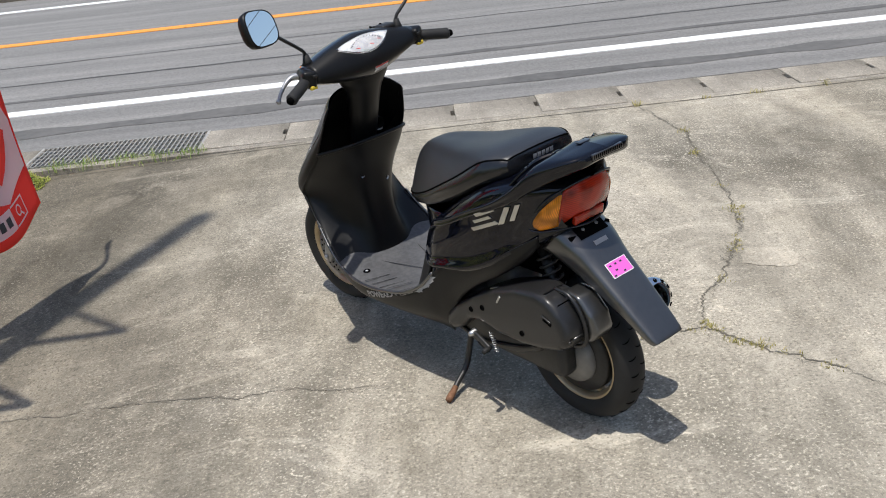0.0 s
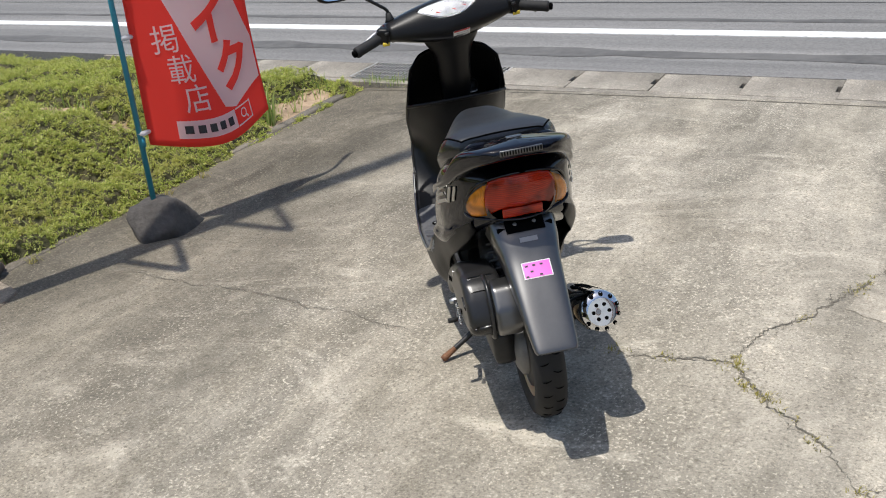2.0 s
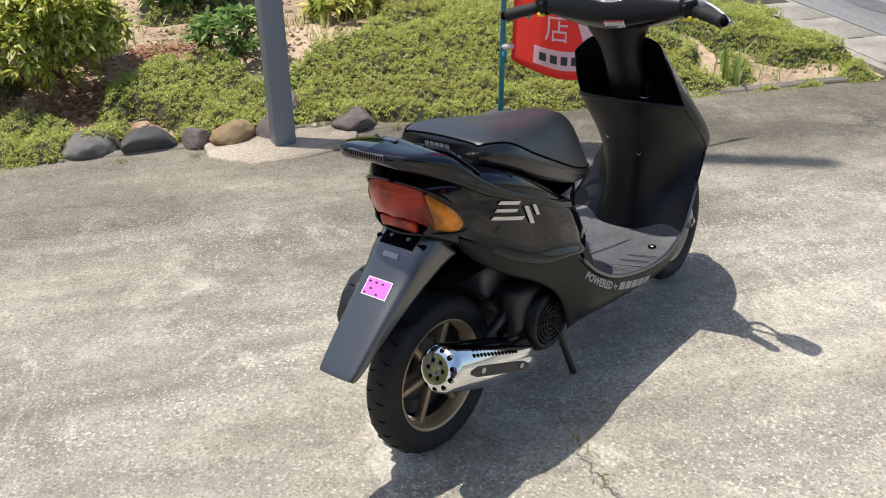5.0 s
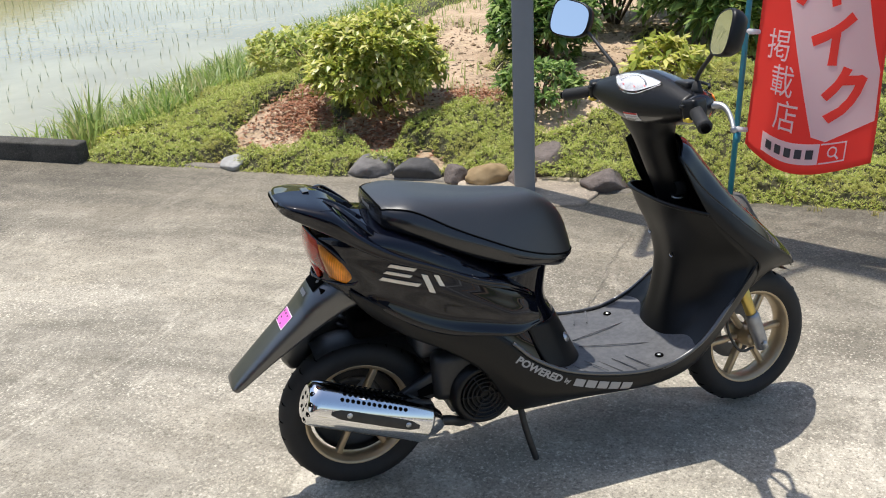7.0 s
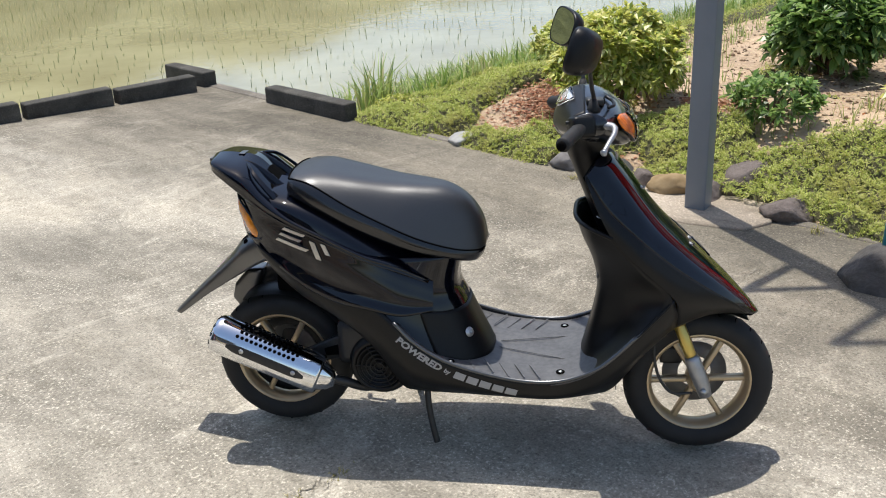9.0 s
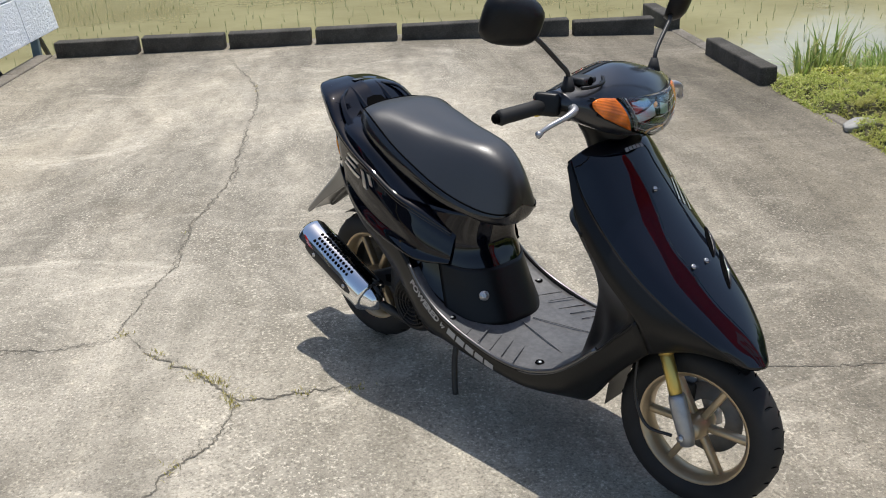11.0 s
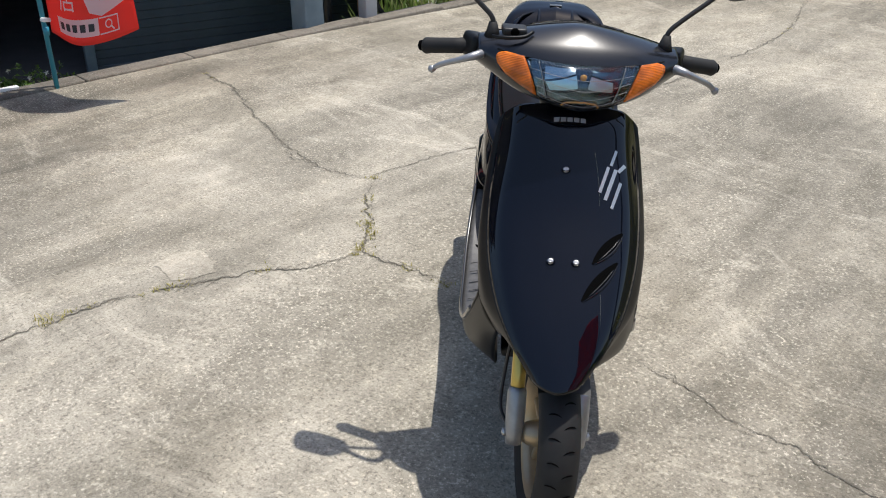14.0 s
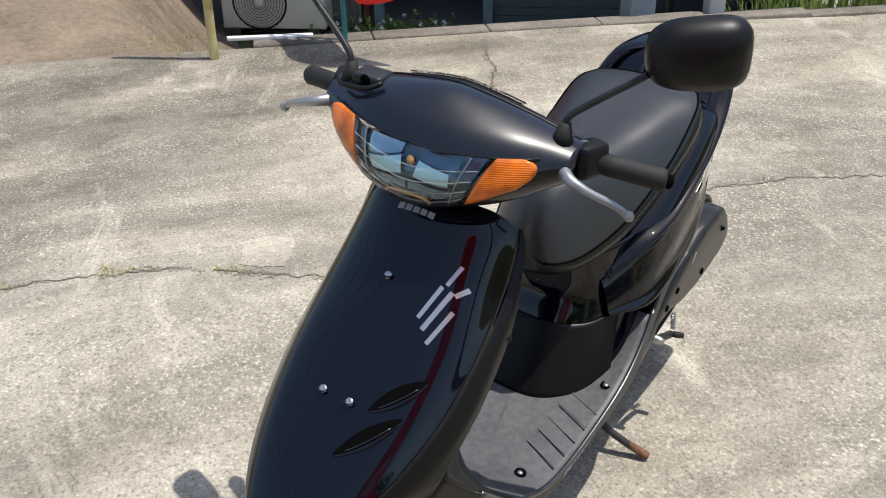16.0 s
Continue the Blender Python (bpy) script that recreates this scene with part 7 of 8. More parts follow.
V = (C0[:, None, :] + six[None] * R1[:, None, None] * rng.uniform(0.6, 1.4, (len(X), 6, 3)) + rng.normal(0, 0.15, (len(X), 6, 3)) * R1[:, None, None]).reshape(-1, 3)
oct_ = np.array([(0, 1, 4), (1, 2, 4), (2, 3, 4), (3, 0, 4), (1, 0, 5), (2, 1, 5), (3, 2, 5), (0, 3, 5)])
F = (np.arange(len(X))[:, None, None] * 6 + oct_[None]).reshape(-1, 3)
tagged(fast("soil_clods", V, F, M["clod"], False), "dry clods and small stones on the bare soil", "soil clods", kind="stuff")

# rice seedlings in rows
gx, gy = np.meshgrid(np.arange(-20, 5, 0.17), np.arange(-18, -2.1, 0.3))
P = np.stack([gx.ravel(), gy.ravel(), np.full(gx.size, -0.32)], 1) + rng.normal(0, 0.02, (gx.size, 3)) * np.array([1, 1, 0])
P = P[(P[:, 0] < -2.6) | (P[:, 1] < -3.1)]
P = P[rng.uniform(0, 1, len(P)) > 0.1]
P = np.repeat(P, 3, 0)
V, F = blades(P, rng.uniform(0.05, 0.13, len(P)), rng.uniform(0.003, 0.005, len(P)), rng, 0.5)
tagged(fast("rice_seedlings", V, F, M["seedling"], False), "thin rows of young rice seedlings standing in water", "rice", kind="stuff")

# dry fallen leaves
c = np.array([(-2.85, 0.5), (-2.8, 0.62), (-2.95, 0.48), (-2.74, 1.08), (-2.76, 1.22), (-3.15, 1.55), (-3.15, 0.45)])
idx = rng.integers(0, len(c), 5000)
wide = np.where(np.arange(5000) % 4 == 0, 4.0, 1.15)
X, Y = np.minimum(c[idx, 0] + rng.normal(0, 0.075, 5000) * wide, -2.5), c[idx, 1] + rng.normal(0, 0.085, 5000) * wide
P = np.stack([X, Y, on_soil(X, Y) + rng.uniform(0.002, 0.03, 5000)], 1)
V, F = leaves(P, rng.normal(0, 1, (5000, 3)) * np.array([1, 1, 0.2]), rng.uniform(0.02, 0.045, 5000), rng.uniform(0.009, 0.017, 5000), rng, 0.0, 0.5)
tagged(fast("fallen_leaves", V, F, M["dryleaf"], False), "reddish dry leaves lying on the soil", "fallen leaves", kind="stuff")


def shrub(name, label, at, radii, clusters, per, size, material, seed, squash=0.2):
    r = np.random.default_rng(seed)
    x, y = at
    z = soil_at(x, y)
    th = empty(name, label, "shrub", pose(x, y, z))
    for k in range(9):
        a = 2 * math.pi * k / 9
        e = np.array((math.cos(a) * radii[0] * 0.6, math.sin(a) * radii[1] * 0.6, radii[2] * r.uniform(0.8, 1.3)))
        mk("stem", *tube(spline([(0.02 * math.cos(a), 0.02 * math.sin(a), -0.03), e * 0.45 + np.array((0, 0, 0.03)), e], 4), np.linspace(0.012, 0.004, 9), 6), M["bark"], th)
    u = r.normal(0, 1, (clusters, 3))
    u[:, 2] = np.abs(u[:, 2]) * 0.9 - squash * 2
    u /= np.linalg.norm(u, axis=1)[:, None]
    lump = np.array([1 + 0.3 * noise.noise(Vector(q) * 2.3 + Vector((seed, 0, 0))) for q in u])[:, None]
    C = u * np.array(radii) * lump * r.uniform(0.62, 1.0, (clusters, 1)) ** 0.6 + np.array((0, 0, radii[2] * 0.85))
    C[:, 2] = np.maximum(C[:, 2], 0.03)
    # each shoot ends in a rosette that opens outwards and up
    axis_ = u * 0.8 + r.normal(0, 0.35, u.shape) + np.array((0, 0, 0.55))
    axis_ /= np.linalg.norm(axis_, axis=1)[:, None]
    P = np.repeat(C, per, 0)
    A9 = np.repeat(axis_, per, 0)
    w = r.normal(0, 1, P.shape)
    w -= A9 * np.sum(w * A9, 1)[:, None]
    w /= np.linalg.norm(w, axis=1)[:, None] + 1e-9
    w = w + A9 * r.uniform(0.05, 0.9, (len(P), 1))
    V, F = leaves(P, w, r.uniform(0.6, 1.1, len(P)) * size, r.uniform(0.28, 0.4, len(P)) * size, r, 0.12, 0.3)
    ob = fast("crown", V, F, material, False)
    ob.parent = th
    return th


shrub("round_shrub", "round shrub with dense yellow-green leaf rosettes", (-3.0, 0.985), (0.36, 0.38, 0.3), 1050, 9, 0.068, M["azalea"], 2)
shrub("broadleaf_shrub", "dark green broad-leaved shrub", (-4.2, 1.72), (0.3, 0.33, 0.3), 480, 7, 0.11, M["darkleaf"], 4)
shrub("broadleaf_shrub", "large dark green broad-leaved bush", (-4.75, 3.05), (0.6, 0.65, 0.55), 1500, 7, 0.12, M["darkleaf"], 5)
shrub("broadleaf_shrub", "tall dark green bush at the back of the bed", (-5.6, 2.0), (0.7, 0.8, 0.6), 1400, 7, 0.12, M["darkleaf"], 6)
shrub("young_shrub", "small light green plant with whorled leaves", (-3.55, 2.62), (0.17, 0.2, 0.15), 90, 7, 0.1, M["azalea"], 7)
shrub("low_plant", "low mixed green plant by the post", (-3.1, 1.95), (0.2, 0.24, 0.13), 150, 7, 0.07, M["darkleaf"], 8)
shrub("low_plant", "low leafy plant on the slope", (-3.9, 0.1), (0.3, 0.45, 0.16), 260, 7, 0.07, M["phlox"], 9)
shrub("low_plant", "pale yellow-green cushion plant", (-2.7, -0.66), (0.16, 0.14, 0.06), 140, 7, 0.035, M["azalea"], 10)


def tuft(at, n, h, w, material, label, seed, spread=0.7, base=0.03, name="grass_tuft", cat="grass tuft", z=None, group=""):
    r = np.random.default_rng(seed)
    z = land(*at) if z is None else z
    P = np.array([at[0], at[1], z]) + r.normal(0, base, (n, 3)) * np.array([1, 1, 0])
    V, F = blades(P, r.uniform(0.5, 1, n) * h, r.uniform(0.6, 1.2, n) * w, r, spread)
    ob = fast(name, V, F, material, False)
    return tagged(ob, label, cat, group, "stuff")


tuft((-2.82, -1.0), 60, 0.56, 0.02, M["grass"], "sword-leaved iris clump at the water's edge", 1, 0.75, 0.05, "iris_clump", "iris", -0.3)
tuft((-2.6, -0.9), 40, 0.4, 0.018, M["grass"], "sword-leaved iris clump at the water's edge", 31, 0.8, 0.05, "iris_clump", "iris", -0.24)
tuft((-2.36, 4.55), 26, 0.32, 0.014, M["grass"], "long-leaved clump at the edge of the bed", 2, 0.5, 0.04, "iris_clump", "iris", -0.13)
r = np.random.default_rng(44)


def many_blades(name, label, cat, spots, n, w, material, spread, base):
    vs, fs, at = [], [], 0
    for (x, y, z, h) in spots:
        P = np.array([x, y, z]) + r.normal(0, base, (n, 3)) * np.array([1, 1, 0])
        V, F = blades(P, r.uniform(0.5, 1, n) * h, r.uniform(0.6, 1.2, n) * w, r, spread)
        vs.append(V)
        fs.append(F + at)
        at += len(V)
    tagged(fast(name, np.concatenate(vs), np.concatenate(fs), material, False), label, cat, kind="stuff")


WEEDS = ((0.85, 2.48, 0.035), (0.79, 2.59, 0.04), (0.91, 2.45, 0.035), (0.6, 2.58, 0.025), (0.44, 2.585, 0.035), (1.17, 2.14, 0.03), (1.05, 2.3, 0.025), (1.16, 3.5, 0.05), (1.2, 3.8, 0.03), (1.24, 4.3, 0.06), (1.29, 4.7, 0.05), (1.2, 5.36, 0.08), (1.9, 5.37, 0.07), (2.3, 5.37, 0.09), (1.6, 5.37, 0.05), (0.93, 2.9, 0.02), (1.04, 3.12, 0.02), (-2.12, 1.68, 0.07), (-2.14, 1.35, 0.06), (-2.2, 2.65, 0.11), (-2.16, 3.45, 0.1), (-2.14, 3.7, 0.08))
many_blades("crack_weeds", "low yellow-green weeds and moss growing in the cracks", "weeds", [(x, y, land(x, y), 0.55 * h) for x, y, h in WEEDS], 26, 0.003, M["weed"], 1.6, 0.016)
spots = []
for (pts, _) in CRACKS[:4]:
    P = spline(pts, 30)
    for p in P:
        if noise.noise(Vector((p[0] * 2.2, p[1] * 2.2, 4))) > 0.2 and r.uniform() < 0.16:
            spots.append((p[0] + r.normal(0, 0.008), p[1] + r.normal(0, 0.008), land(p[0], p[1]), 0.012))
many_blades("crack_moss", "thin moss along the cracks of the concrete", "moss", spots, 9, 0.003, M["weed"], 2.2, 0.007)
many_blades("gutter_grass", "small tufts of grass growing beside the grating", "grass", [(-2.25 + 0.055 * k, 5.46 + 0.02 * math.sin(3 * k), land(-1.5, 5.41), 0.06 + 0.03 * math.sin(1.7 * k)) for k in range(17)], 30, 0.005, M["grass"], 1.2, 0.03)


# ---- stones ----
def stone(name, at, size, material, label, seed, z=None, turn=0.0, cat="stone", sink=0.18):
    bm = bmesh.new()
    bmesh.ops.create_icosphere(bm, subdivisions=4, radius=1.0)
    off = Vector((seed * 3.7, seed * 1.3, 0))
    rnd = random.Random(seed)
    planes = [(Vector((rnd.gauss(0, 1), rnd.gauss(0, 1), rnd.gauss(0.3, 0.8))).normalized(), rnd.uniform(0.62, 0.85)) for _ in range(9)]
    for v in bm.verts:
        d = 1 + 0.22 * noise.noise(v.co * 1.1 + off) + 0.07 * noise.noise(v.co * 3.1 + off) + 0.025 * noise.noise(v.co * 8 + off)
        p = v.co * d
        for q in planes:
            over = p.dot(q[0]) - q[1]
            if over > 0:
                p = p - q[0] * over * 0.82
        p = p + v.co * (0.03 * noise.noise(v.co * 5 + off) + 0.018 * noise.noise(v.co * 14 + off))
        p.z = max(p.z, -0.75)
        v.co = Vector((p.x * size[0] / 2, p.y * size[1] / 2, p.z * size[2] / 2))
    V = np.array([v.co[:] for v in bm.verts])
    bm.verts.index_update()
    F = [tuple(v.index for v in f.verts) for f in bm.faces]
    bm.free()
    ob = mk(name, V, F, material)
    zz = (land(*at) if z is None else z) + sink * size[2]
    ob.matrix_world = pose(at[0], at[1], zz, 0, 0, turn)
    return tagged(ob, label, cat)


ST = [
    ((-2.33, 1.2), (0.2, 0.29, 0.13), "stone_grey", "grey rounded stone edging the bed"),
    ((-2.32, 1.475), (0.2, 0.25, 0.14), "stone_dark", "nearly black smooth stone edging the bed"),
    ((-2.27, 1.69), (0.13, 0.13, 0.14), "stone_brown", "small brown stone edging the bed"),
    ((-2.27, 1.86), (0.16, 0.25, 0.16), "stone_ochre", "ochre sandstone block edging the bed"),
    ((-2.52, 2.14), (0.24, 0.28, 0.25), "stone_brown", "tall porous brown stone behind the post"),
    ((-2.33, 2.46), (0.2, 0.28, 0.14), "stone_brown", "oval brown stone edging the bed"),
    ((-2.3, 0.37), (0.15, 0.2, 0.085), "stone_pale", "small pale grey stone edging the bed"),
    ((-2.95, 2.9), (0.1, 0.12, 0.09), "stone_pale", "pale stone lying in the bed"),
    ((-2.28, 2.05), (0.16, 0.16, 0.14), "stone_brown", "brown stone edging the bed"),
]
for k, (at, size, mt, lab) in enumerate(ST):
    zz = soil_at(*at) - 0.03 if at[0] < -2.6 else None
    size = (1.16 * size[0], 1.16 * size[1], 1.0 * size[2])
    stone("stone", at, size, M[mt], lab, k + 1, zz, 20 * k)
stone("flag_weight", (-1.84, 3.08), (0.37, 0.36, 0.27), M["stone_flag"], "dark half-round stone weight holding a flagpole", 23, None, 30, "flag base", 0.08)

# ---- square steel post on a pale footing, with arms ----
post = empty("sign_post", "tall square blue-grey steel post on a pale concrete footing", "post", pose(-2.14, 2.09, land(-2.14, 2.09), 0, 0, 12))
mk("shaft", *box((0, 0, 4.75), (0.1, 0.1, 9.5), 0.008), M["post_paint"], post)
fv, ff = prism([(-0.22, -0.34), (0.02, -0.36), (0.2, -0.2), (0.24, 0.02), (0.2, 0.28), (0.04, 0.36), (-0.22, 0.3)], -0.06, 0.016, 0.012, 2, "xy")
mk("footing", fv, ff, M["footing"], post, "pale rough concrete footing")
for h in (2.85, 4.75):
    mk("arm", *rod((0, 0, h), (0.42, -0.1, h), 0.04, 0.04), M["post_paint"], post)
    mk("brace", *rod((0.42, -0.1, h), (0, 0, h + 1.1), 0.03, 0.03), M["post_paint"], post)


# ---- advertising flag ----
HEM, LEAN_OUT, BELLY = 0.26, 0.22, 0.06


def flag_point(u, v, lift=0.0):
    """u: metres from the pole, v: metres above the lower hem."""
    a = 0.035 * math.sin(8.0 * u + 3.6 * v) * min(1, u / 0.25) + BELLY * math.sin(math.pi * u / 0.66) * (1 + 0.15 * math.sin(2.5 * v))
    a += LEAN_OUT * (max(u, 0.0) / 0.6) ** 0.7 * max(0.0, 1 - v / 1.45) ** 1.1
    sag = -0.05 * math.sin(math.pi * u / 0.6) * max(0.0, 1 - v / 0.5) + 0.03 * u + 0.04 * (max(u, 0.0) / 0.6) ** 1.5 * max(0.0, 1 - v / 0.9)
    x = 0.035 + 0.86 * u * (1 - 0.04 * math.sin(3 * v) ** 2)
    return (x, -a - lift, HEM + v + sag)


def on_flag(V, lift):
    return [flag_point(p[0], p[1], lift) for p in V]


def quad(u0, v0, u1, v1):
    return np.array([(u0, v0, 0), (u1, v0, 0), (u1, v1, 0), (u0, v1, 0)]), [(0, 1, 2, 3)]


def make_flag(m, label, tall=1.75):
    fl = empty("advertising_flag", label, "flag", m)
    mk("pole", *tube([(0, 0, -0.02), (-0.02 * 1.0, 0.0, 1.0), (-0.04, 0.0, 2.25)], [0.0125, 0.0115, 0.01], 12), M["flagpole"], fl, "turquoise plastic pole")
    mk("pole_joint", *tube([(0, 0, 0.26), (0, 0, 0.3)], 0.0145, 12), M["flagpole"], fl)
    nu_, nv_ = 26, 60
    V = [flag_point(0.6 * i / (nu_ - 1), tall * j / (nv_ - 1)) for i in range(nu_) for j in range(nv_)]
    cloth = shell(mk("cloth", V, grid_faces(nu_, nv_), M["red_cloth"], fl, "red polyester cloth with white panel"), 0.0006, 0)
    for v in np.linspace(0.06, tall - 0.05, 5):
        mk("loop", *tube([(-0.012, 0, HEM + v), (0.0, -0.014, HEM + v), (0.045, -0.004, HEM + v)], [0.008, 0.012, 0.01], 8), M["white_cloth"], fl)
    poly = np.array([(0.1, 0.73, 0), (0.22, 0.42, 0), (0.335, 0.135, 0), (0.4, 0.115, 0), (0.588, 0.17, 0), (0.588, 0.36, 0), (0.44, 0.8, 0), (0.17, 0.84, 0)])
    V, F = cut(poly, [tuple(range(8))], 4)
    mk("white_panel", on_flag(V, 0.0022), F, M["white_cloth"], cloth, "white printed panel", False)
    for ch, u, v, s in (("バ", 0.28, 0.67, 0.21), ("イ", 0.37, 0.465, 0.21), ("ク", 0.45, 0.265, 0.21)):
        tv, tf = cut(*text_mesh(ch, 1.0, 0.045), 2)
        V = tv * s + np.array((u, v, 0))
        mk("letter", on_flag(V, 0.0042), tf, M["red_cloth"], cloth, "red printed character", False)
    for ch, u, v, s in (("掲", 0.125, 0.435, 0.122), ("載", 0.165, 0.31, 0.122), ("店", 0.205, 0.188, 0.122)):
        tv, tf = cut(*text_mesh(ch), 1)
        V = tv * s + np.array((u, v, 0))
        mk("letter", on_flag(V, 0.003), tf, M["white_cloth"], cloth, "white printed character", False)
    V, F = cut(*quad(0.1, 0.035, 0.38, 0.11), 4)
    mk("white_box", on_flag(V, 0.003), F, M["white_cloth"], cloth, "white printed strip", False)
    for k in range(5):
        V, F = cut(*quad(0.125 + 0.05 * k, 0.056, 0.125 + 0.05 * k + 0.032, 0.089), 2)
        mk("print_bar", on_flag(V, 0.0048), F, M["dark_print"], cloth, "", False)
    for q in ((0.385, 0.035, 0.49, 0.041), (0.385, 0.104, 0.49, 0.11), (0.484, 0.035, 0.49, 0.11)):
        V, F = cut(*quad(*q), 3)
        mk("print_line", on_flag(V, 0.003), F, M["white_cloth"], cloth, "", False)
    ringv = []
    for q in np.linspace(0, 2 * math.pi, 21):
        for r_ in (0.014, 0.02):
            ringv.append((0.435 + r_ * math.cos(q), 0.076 + r_ * math.sin(q), 0))
    mk("print_ring", on_flag(ringv, 0.003), grid_faces(21, 2), M["white_cloth"], cloth, "", False)
    V, F = cut(np.array([(0.446, 0.06, 0), (0.46, 0.044, 0), (0.465, 0.049, 0), (0.451, 0.065, 0)]), [(0, 1, 2, 3)], 1)
    mk("print_line", on_flag(V, 0.003), F, M["white_cloth"], cloth, "", False)
    return fl


flag = make_flag(pose(-1.855, 3.075, 0.02, 0, 2.5, 78), "red advertising flag with white panel on a turquoise pole")
HEM, LEAN_OUT, BELLY = 0.28, 0.0, 0.03
make_flag(pose(3.24, 2.28, -0.02, 0, 0, 197), "red advertising flag on a turquoise pole beside the building", 1.25)

# ---- boards along the drop ----
boards = empty("board_fence", "rough white painted boards on posts above a gap", "fence")
for k in range(6):
    s1 = 2.89 - 0.575 * k
    s0 = s1 - 0.57
    for z0, z1, off in ((0.07, 0.39, 0.118), (0.4, 2.17, 0.122)):
        a, b = wall_pt(s0, off, (z0 + z1) / 2), wall_pt(s1, off, (z0 + z1) / 2)
        bv, bf = rod(a, b, 0.05, z1 - z0, 0.006)
        bv[:, :2] += np.outer((bv[:, 2] - 0.07) * 0.15, WALL_N)
        ob = mk("board", bv, bf, M["panel_white"], boards, smooth=False)
for k, s in enumerate((2.84, 1.7, 0.55, -0.3)):
    x, y, _ = wall_pt(s, 0.2, 0)
    mk("fence_post", *box((x, y, 0.4), (0.06, 0.06, 3.2), 0.006), M["rust" if k == 0 else "shutter_frame"], boards)
    a, b = wall_pt(s - 0.25, 0.2, -0.2), wall_pt(s - 0.02, 0.2, 0.12)
    mk("brace", *rod(a, b, 0.03, 0.03), M["black_metal"], boards)
x, y, _ = wall_pt(2.87, 0.12, 0)
mk("corner_post", *box((x, y, 0.1), (0.07, 0.1, 0.44), 0.006), M["panel_grey"], boards)
a, b = wall_pt(2.9, 0.13, 0), wall_pt(3.24, 0.13, 0)
mk("end_board", *rod((a[0], a[1], 1.26), (b[0], b[1], 1.26), 0.03, 2.0, 0.004), M["panel_grey"], boards, "flat grey board", False)
x, y, _ = wall_pt(3.05, 0.3, 0)
mk("thin_post", *box((x, y, 0.2), (0.035, 0.035, 2.4), 0.004), M["black_metal"], boards)
x, y, _ = wall_pt(3.3, 0.16, 0)
bpost = mk("steel_post", *box((x, y, 1.2), (0.13, 0.15, 2.9), 0.008), M["shutter_frame"])
tagged(bpost, "blue-grey painted steel post at the edge of the yard", "post")

# ---- lower building with shutters ----
BX, BZ = 6.9, -1.17
TURNED = pose(6.76, 0.13, 0, 0, 0, -23) @ pose(-6.9, -0.08, 0)
shed = empty("shutter_building", "low building with a dark blue roller shutter and an open doorway", "building", TURNED)
for name, y0, y1, z0, z1 in (("wall", -2.78, -2.66, 0, 4.2), ("wall", 1.2, 7.5, 0, 4.2), ("wall", -2.66, 1.2, 3.1, 4.2)):
    mk(name, *box((BX + 0.1, (y0 + y1) / 2, BZ + (z0 + z1) / 2), (0.16, y1 - y0, z1 - z0), 0.004), M["wall_grey"], shed, smooth=False)
for nm, c, s in (("back_wall", (BX + 4.0, 2.36, BZ + 2.1), (0.15, 10.3, 4.2)), ("side_wall", (BX + 2.1, -2.72, BZ + 2.1), (4.0, 0.12, 4.2)), ("side_wall", (BX + 2.1, 7.5, BZ + 2.1), (4.0, 0.12, 4.2)), ("floor_slab", (BX + 2.0, 2.36, BZ - 0.08), (4.2, 10.2, 0.2))):
    mk(nm, *box(c, s, 0.004), M["wall_grey"], shed, smooth=False)
mk("roof", *box((BX + 1.75, 2.36, BZ + 4.28), (5.0, 10.8, 0.14), 0.02), M["shutter_frame"], shed)
for nm, y0, y1 in (("shutter", -2.6, 0.03),):
    sh = mk(nm, *box((BX, (y0 + y1) / 2, BZ + 0.05), (0.06, y1 - y0, 0.1), 0.005), M["shutter"], shed, "dark blue roller shutter, closed")
    slat = None
    for k in range(39):
        if slat is None:
            ob = mk("slat", *prism([(-0.005, 0), (0.004, 0.012), (0.004, 0.062), (-0.005, 0.074), (0.02, 0.074), (0.02, 0)], 0, y1 - y0, 0), M["shutter"], sh, smooth=False)
            V = np.array([v.co[:] for v in ob.data.vertices])
            slat = ob.data
        else:
            ob = new("slat", slat)
            ob.parent = sh
        ob.matrix_local = pose(BX + 0.01, y0, BZ + 0.09 + 0.078 * k) @ Matrix.Diagonal((-1, 1, 1, 1))
for y in (0.08, 1.08, -2.65):
    mk("door_frame", *box((BX - 0.02, y, BZ + 1.55), (0.12, 0.09, 3.1), 0.006), M["shutter_frame"], shed)
mk("red_jamb", *box((BX - 0.03, 1.2, BZ + 0.8), (0.06, 0.05, 1.6), 0.005), M["maroon"], shed)
mk("sill", *box((BX - 0.05, -0.75, BZ - 0.02), (0.3, 3.9, 0.1), 0.01), M["kerb"], shed)
n1, n2 = 16, 18
V = [(BX - 0.08 - 0.05 * noise.noise(Vector((i * 0.7, j * 0.25, 0))), 1.24 + 0.3 * i / (n1 - 1), BZ + 1.5 * j / (n2 - 1)) for i in range(n1) for j in range(n2)]
tarp = shell(mk("tarpaulin", V, grid_faces(n1, n2), M["tarp"]), 0.004, 0)
tarp.matrix_world = TURNED
tagged(tarp, "crumpled grey tarpaulin hanging on the wall", "tarpaulin")

# outdoor unit with round fan grille
ux, uy, uz = BX - 0.4, 1.985, BZ + 0.1
unit = empty("air_conditioner_unit", "cream metal outdoor air conditioner unit with a round black fan grille", "air conditioner", TURNED @ pose(ux, uy, uz))
mk("casing", *box((0.17, 0, 0.42), (0.34, 0.94, 0.8), 0.015), M["unit"], unit)
for y in (-0.36, 0.36):
    mk("foot", *box((0.17, y, -0.02), (0.4, 0.1, 0.1), 0.006), M["black_metal"], unit)
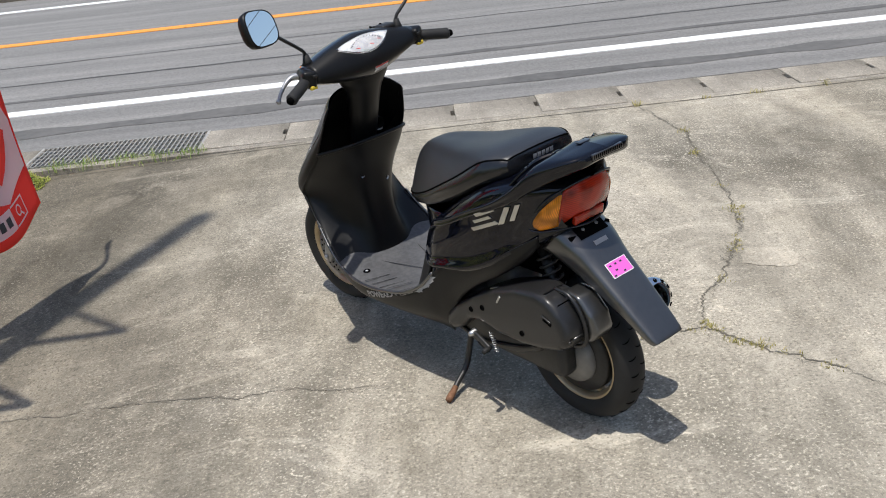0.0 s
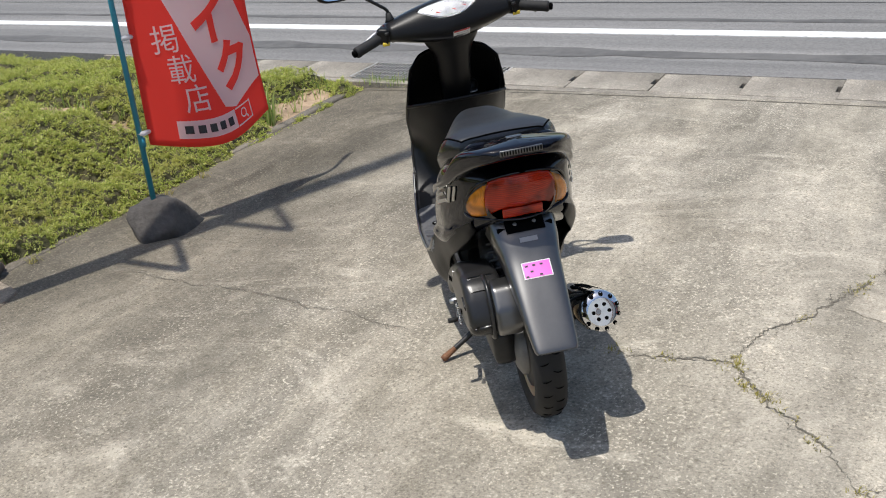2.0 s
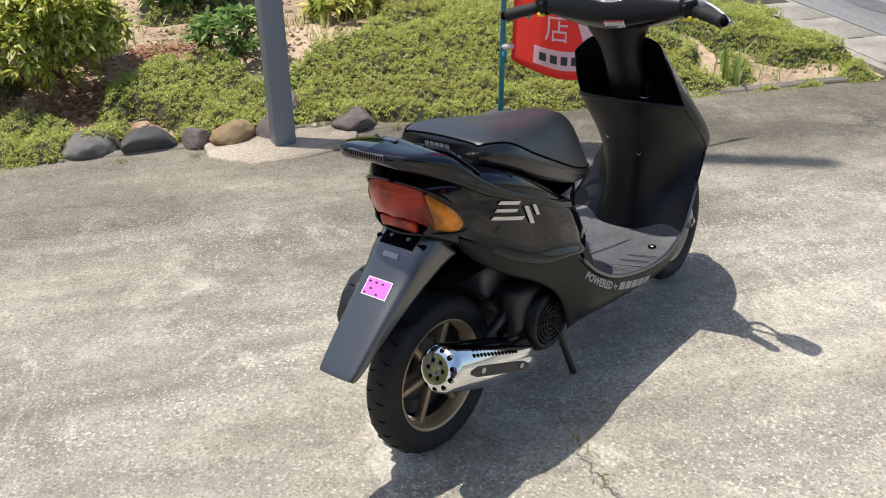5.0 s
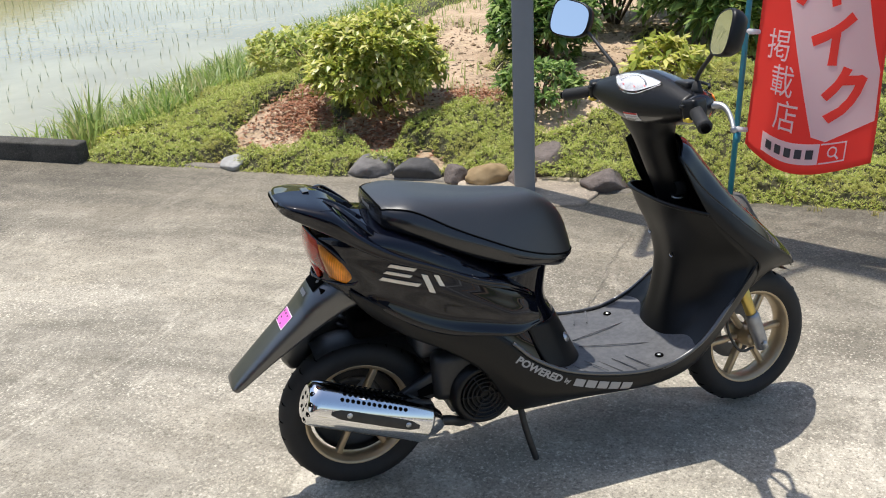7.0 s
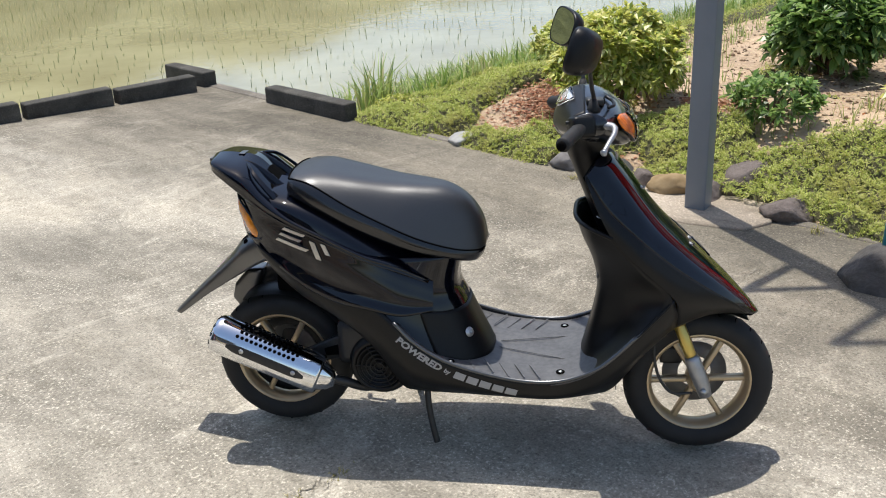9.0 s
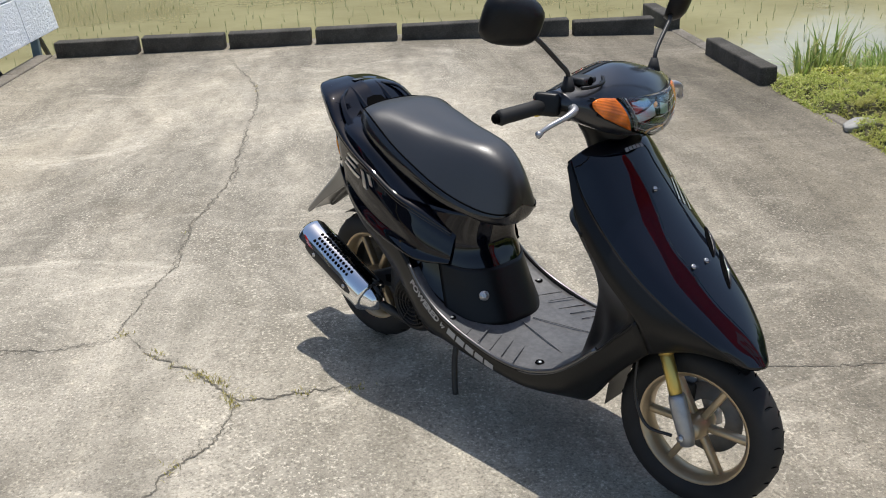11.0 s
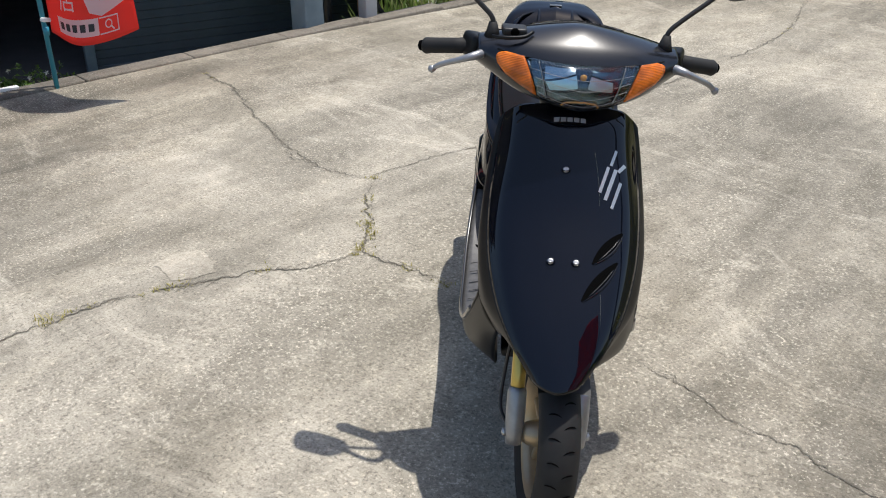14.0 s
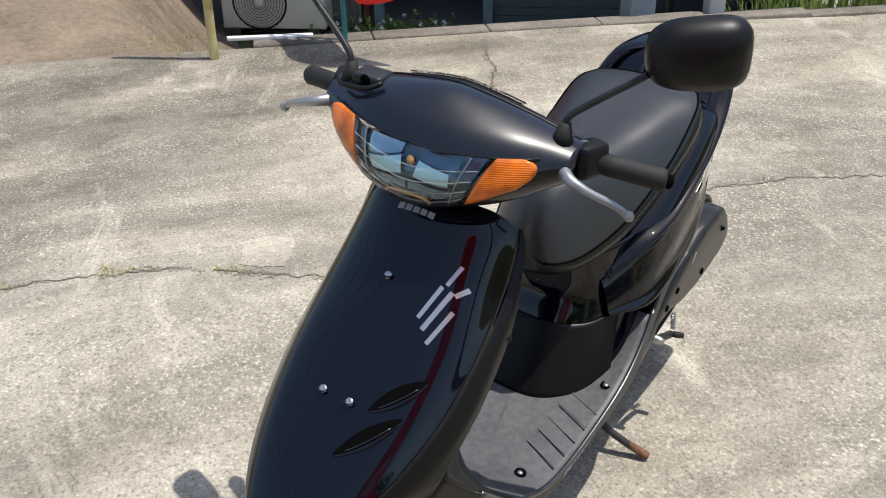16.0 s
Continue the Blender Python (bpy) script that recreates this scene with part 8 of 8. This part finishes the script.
fan2 = mk("fan_opening", *revolve([(0.0, 0.012), (0.2, 0.012), (0.24, -0.004), (0.245, -0.004), (0.25, 0.004)], (0, 0.12, 0.26), "x", 40), M["hole"], unit, "dark round fan opening")
for k in range(9):
    r_ = 0.035 + 0.025 * k
    mk("grille_ring", *tube([(-0.014, 0.12 + r_ * math.cos(a), 0.26 + r_ * math.sin(a)) for a in np.linspace(0, 2 * math.pi, 41)], 0.0024, 5, False), M["black_metal"], fan2)
for k in range(24):
    a = 2 * math.pi * k / 24
    mk("grille_wire", *tube([(-0.014, 0.12 + 0.04 * math.cos(a), 0.26 + 0.04 * math.sin(a)), (-0.014, 0.12 + 0.242 * math.cos(a + 0.25), 0.26 + 0.242 * math.sin(a + 0.25))], 0.002, 5), M["panel_grey"], fan2)
mk("hub_cap", *revolve([(0, -0.02), (0.035, -0.02), (0.04, -0.012)], (0, 0.12, 0.26), "x", 20), M["unit"], fan2)
tagged(mk("yellow_pole", *tube(spline([(3.18, 2.945, -0.06), (3.18, 2.945, 0.3), (3.17, 2.945, 0.33), (3.17, 2.945, 1.9)], 4), 0.022, 12), M["pipe_yellow"]), "weathered yellow plastic pole standing at the edge of the yard", "pole")
tagged(mk("white_rail", *rod((3.42, 2.85, -0.004), (3.36, 2.42, -0.012), 0.035, 0.018), M["white_plastic"]), "white painted rail lying on the kerb", "rail")

# flowering plant by the doorway
r = np.random.default_rng(77)
fp = empty("flowering_plant", "low green plant with small white flowers by the doorway", "flowering plant", TURNED @ pose(BX - 0.5, 0.85, BZ))
C = r.normal(0, 1, (260, 3)) * np.array((0.1, 0.26, 0.07)) + np.array((0, 0, 0.12))
P = np.repeat(C, 6, 0)
V, F = leaves(P, r.normal(0, 1, (len(P), 3)) + np.array((0, 0, 0.4)), r.uniform(0.035, 0.065, len(P)), r.uniform(0.014, 0.026, len(P)), r, 0.2)
ob = fast("foliage", V, F, M["darkleaf"], False)
ob.parent = fp
for k in range(26):
    c = r.normal(0, 1, 3) * np.array((0.08, 0.26, 0.05)) + np.array((-0.06, 0, 0.2))
    P = np.repeat(c[None], 5, 0)
    a = np.arange(5) * 2 * np.pi / 5
    V, F = leaves(P, np.stack([-0.4 * np.ones(5), np.cos(a), np.sin(a)], 1), 0.026, 0.02, r, 0)
    ob = fast("flower", V, F, M["petal"], False)
    ob.parent = fp

r = np.random.default_rng(78)
bank_tufts = [(3.3 + 0.5 * r.uniform(), 2.95 + 0.5 * r.uniform(), -0.07, r.uniform(0.02, 0.05)) for _ in range(26)]
many_blades("bank_weeds", "sparse yellow-green weeds on the earth bank", "weeds", bank_tufts, 14, 0.003, M["weed"], 1.5, 0.03)

# overhead lines along the road
for k, (y, z, sag) in enumerate(((14.4, 7.6, 0.5), (14.6, 7.0, 0.6), (14.5, 6.3, 0.7), (14.3, 5.6, 0.6))):
    P = [(x, y, z - sag * (1 - (x / 30) ** 2)) for x in np.linspace(-30, 30, 41)]
    tagged(mk("overhead_wire", *tube(P, 0.009, 6), M["black_metal"]), "black overhead power line along the road", "power line", "power lines")
for x in (-30, 30):
    up = empty("utility_pole", "round grey concrete utility pole carrying power lines", "utility pole", pose(x, 14.7, -0.3))
    mk("shaft", *tube([(0, 0, 0), (0, 0, 9.2)], [0.17, 0.11], 16), M["lid"], up)
    mk("crossarm", *box((0, -0.2, 7.8), (0.08, 1.2, 0.08), 0.01), M["steel"], up)
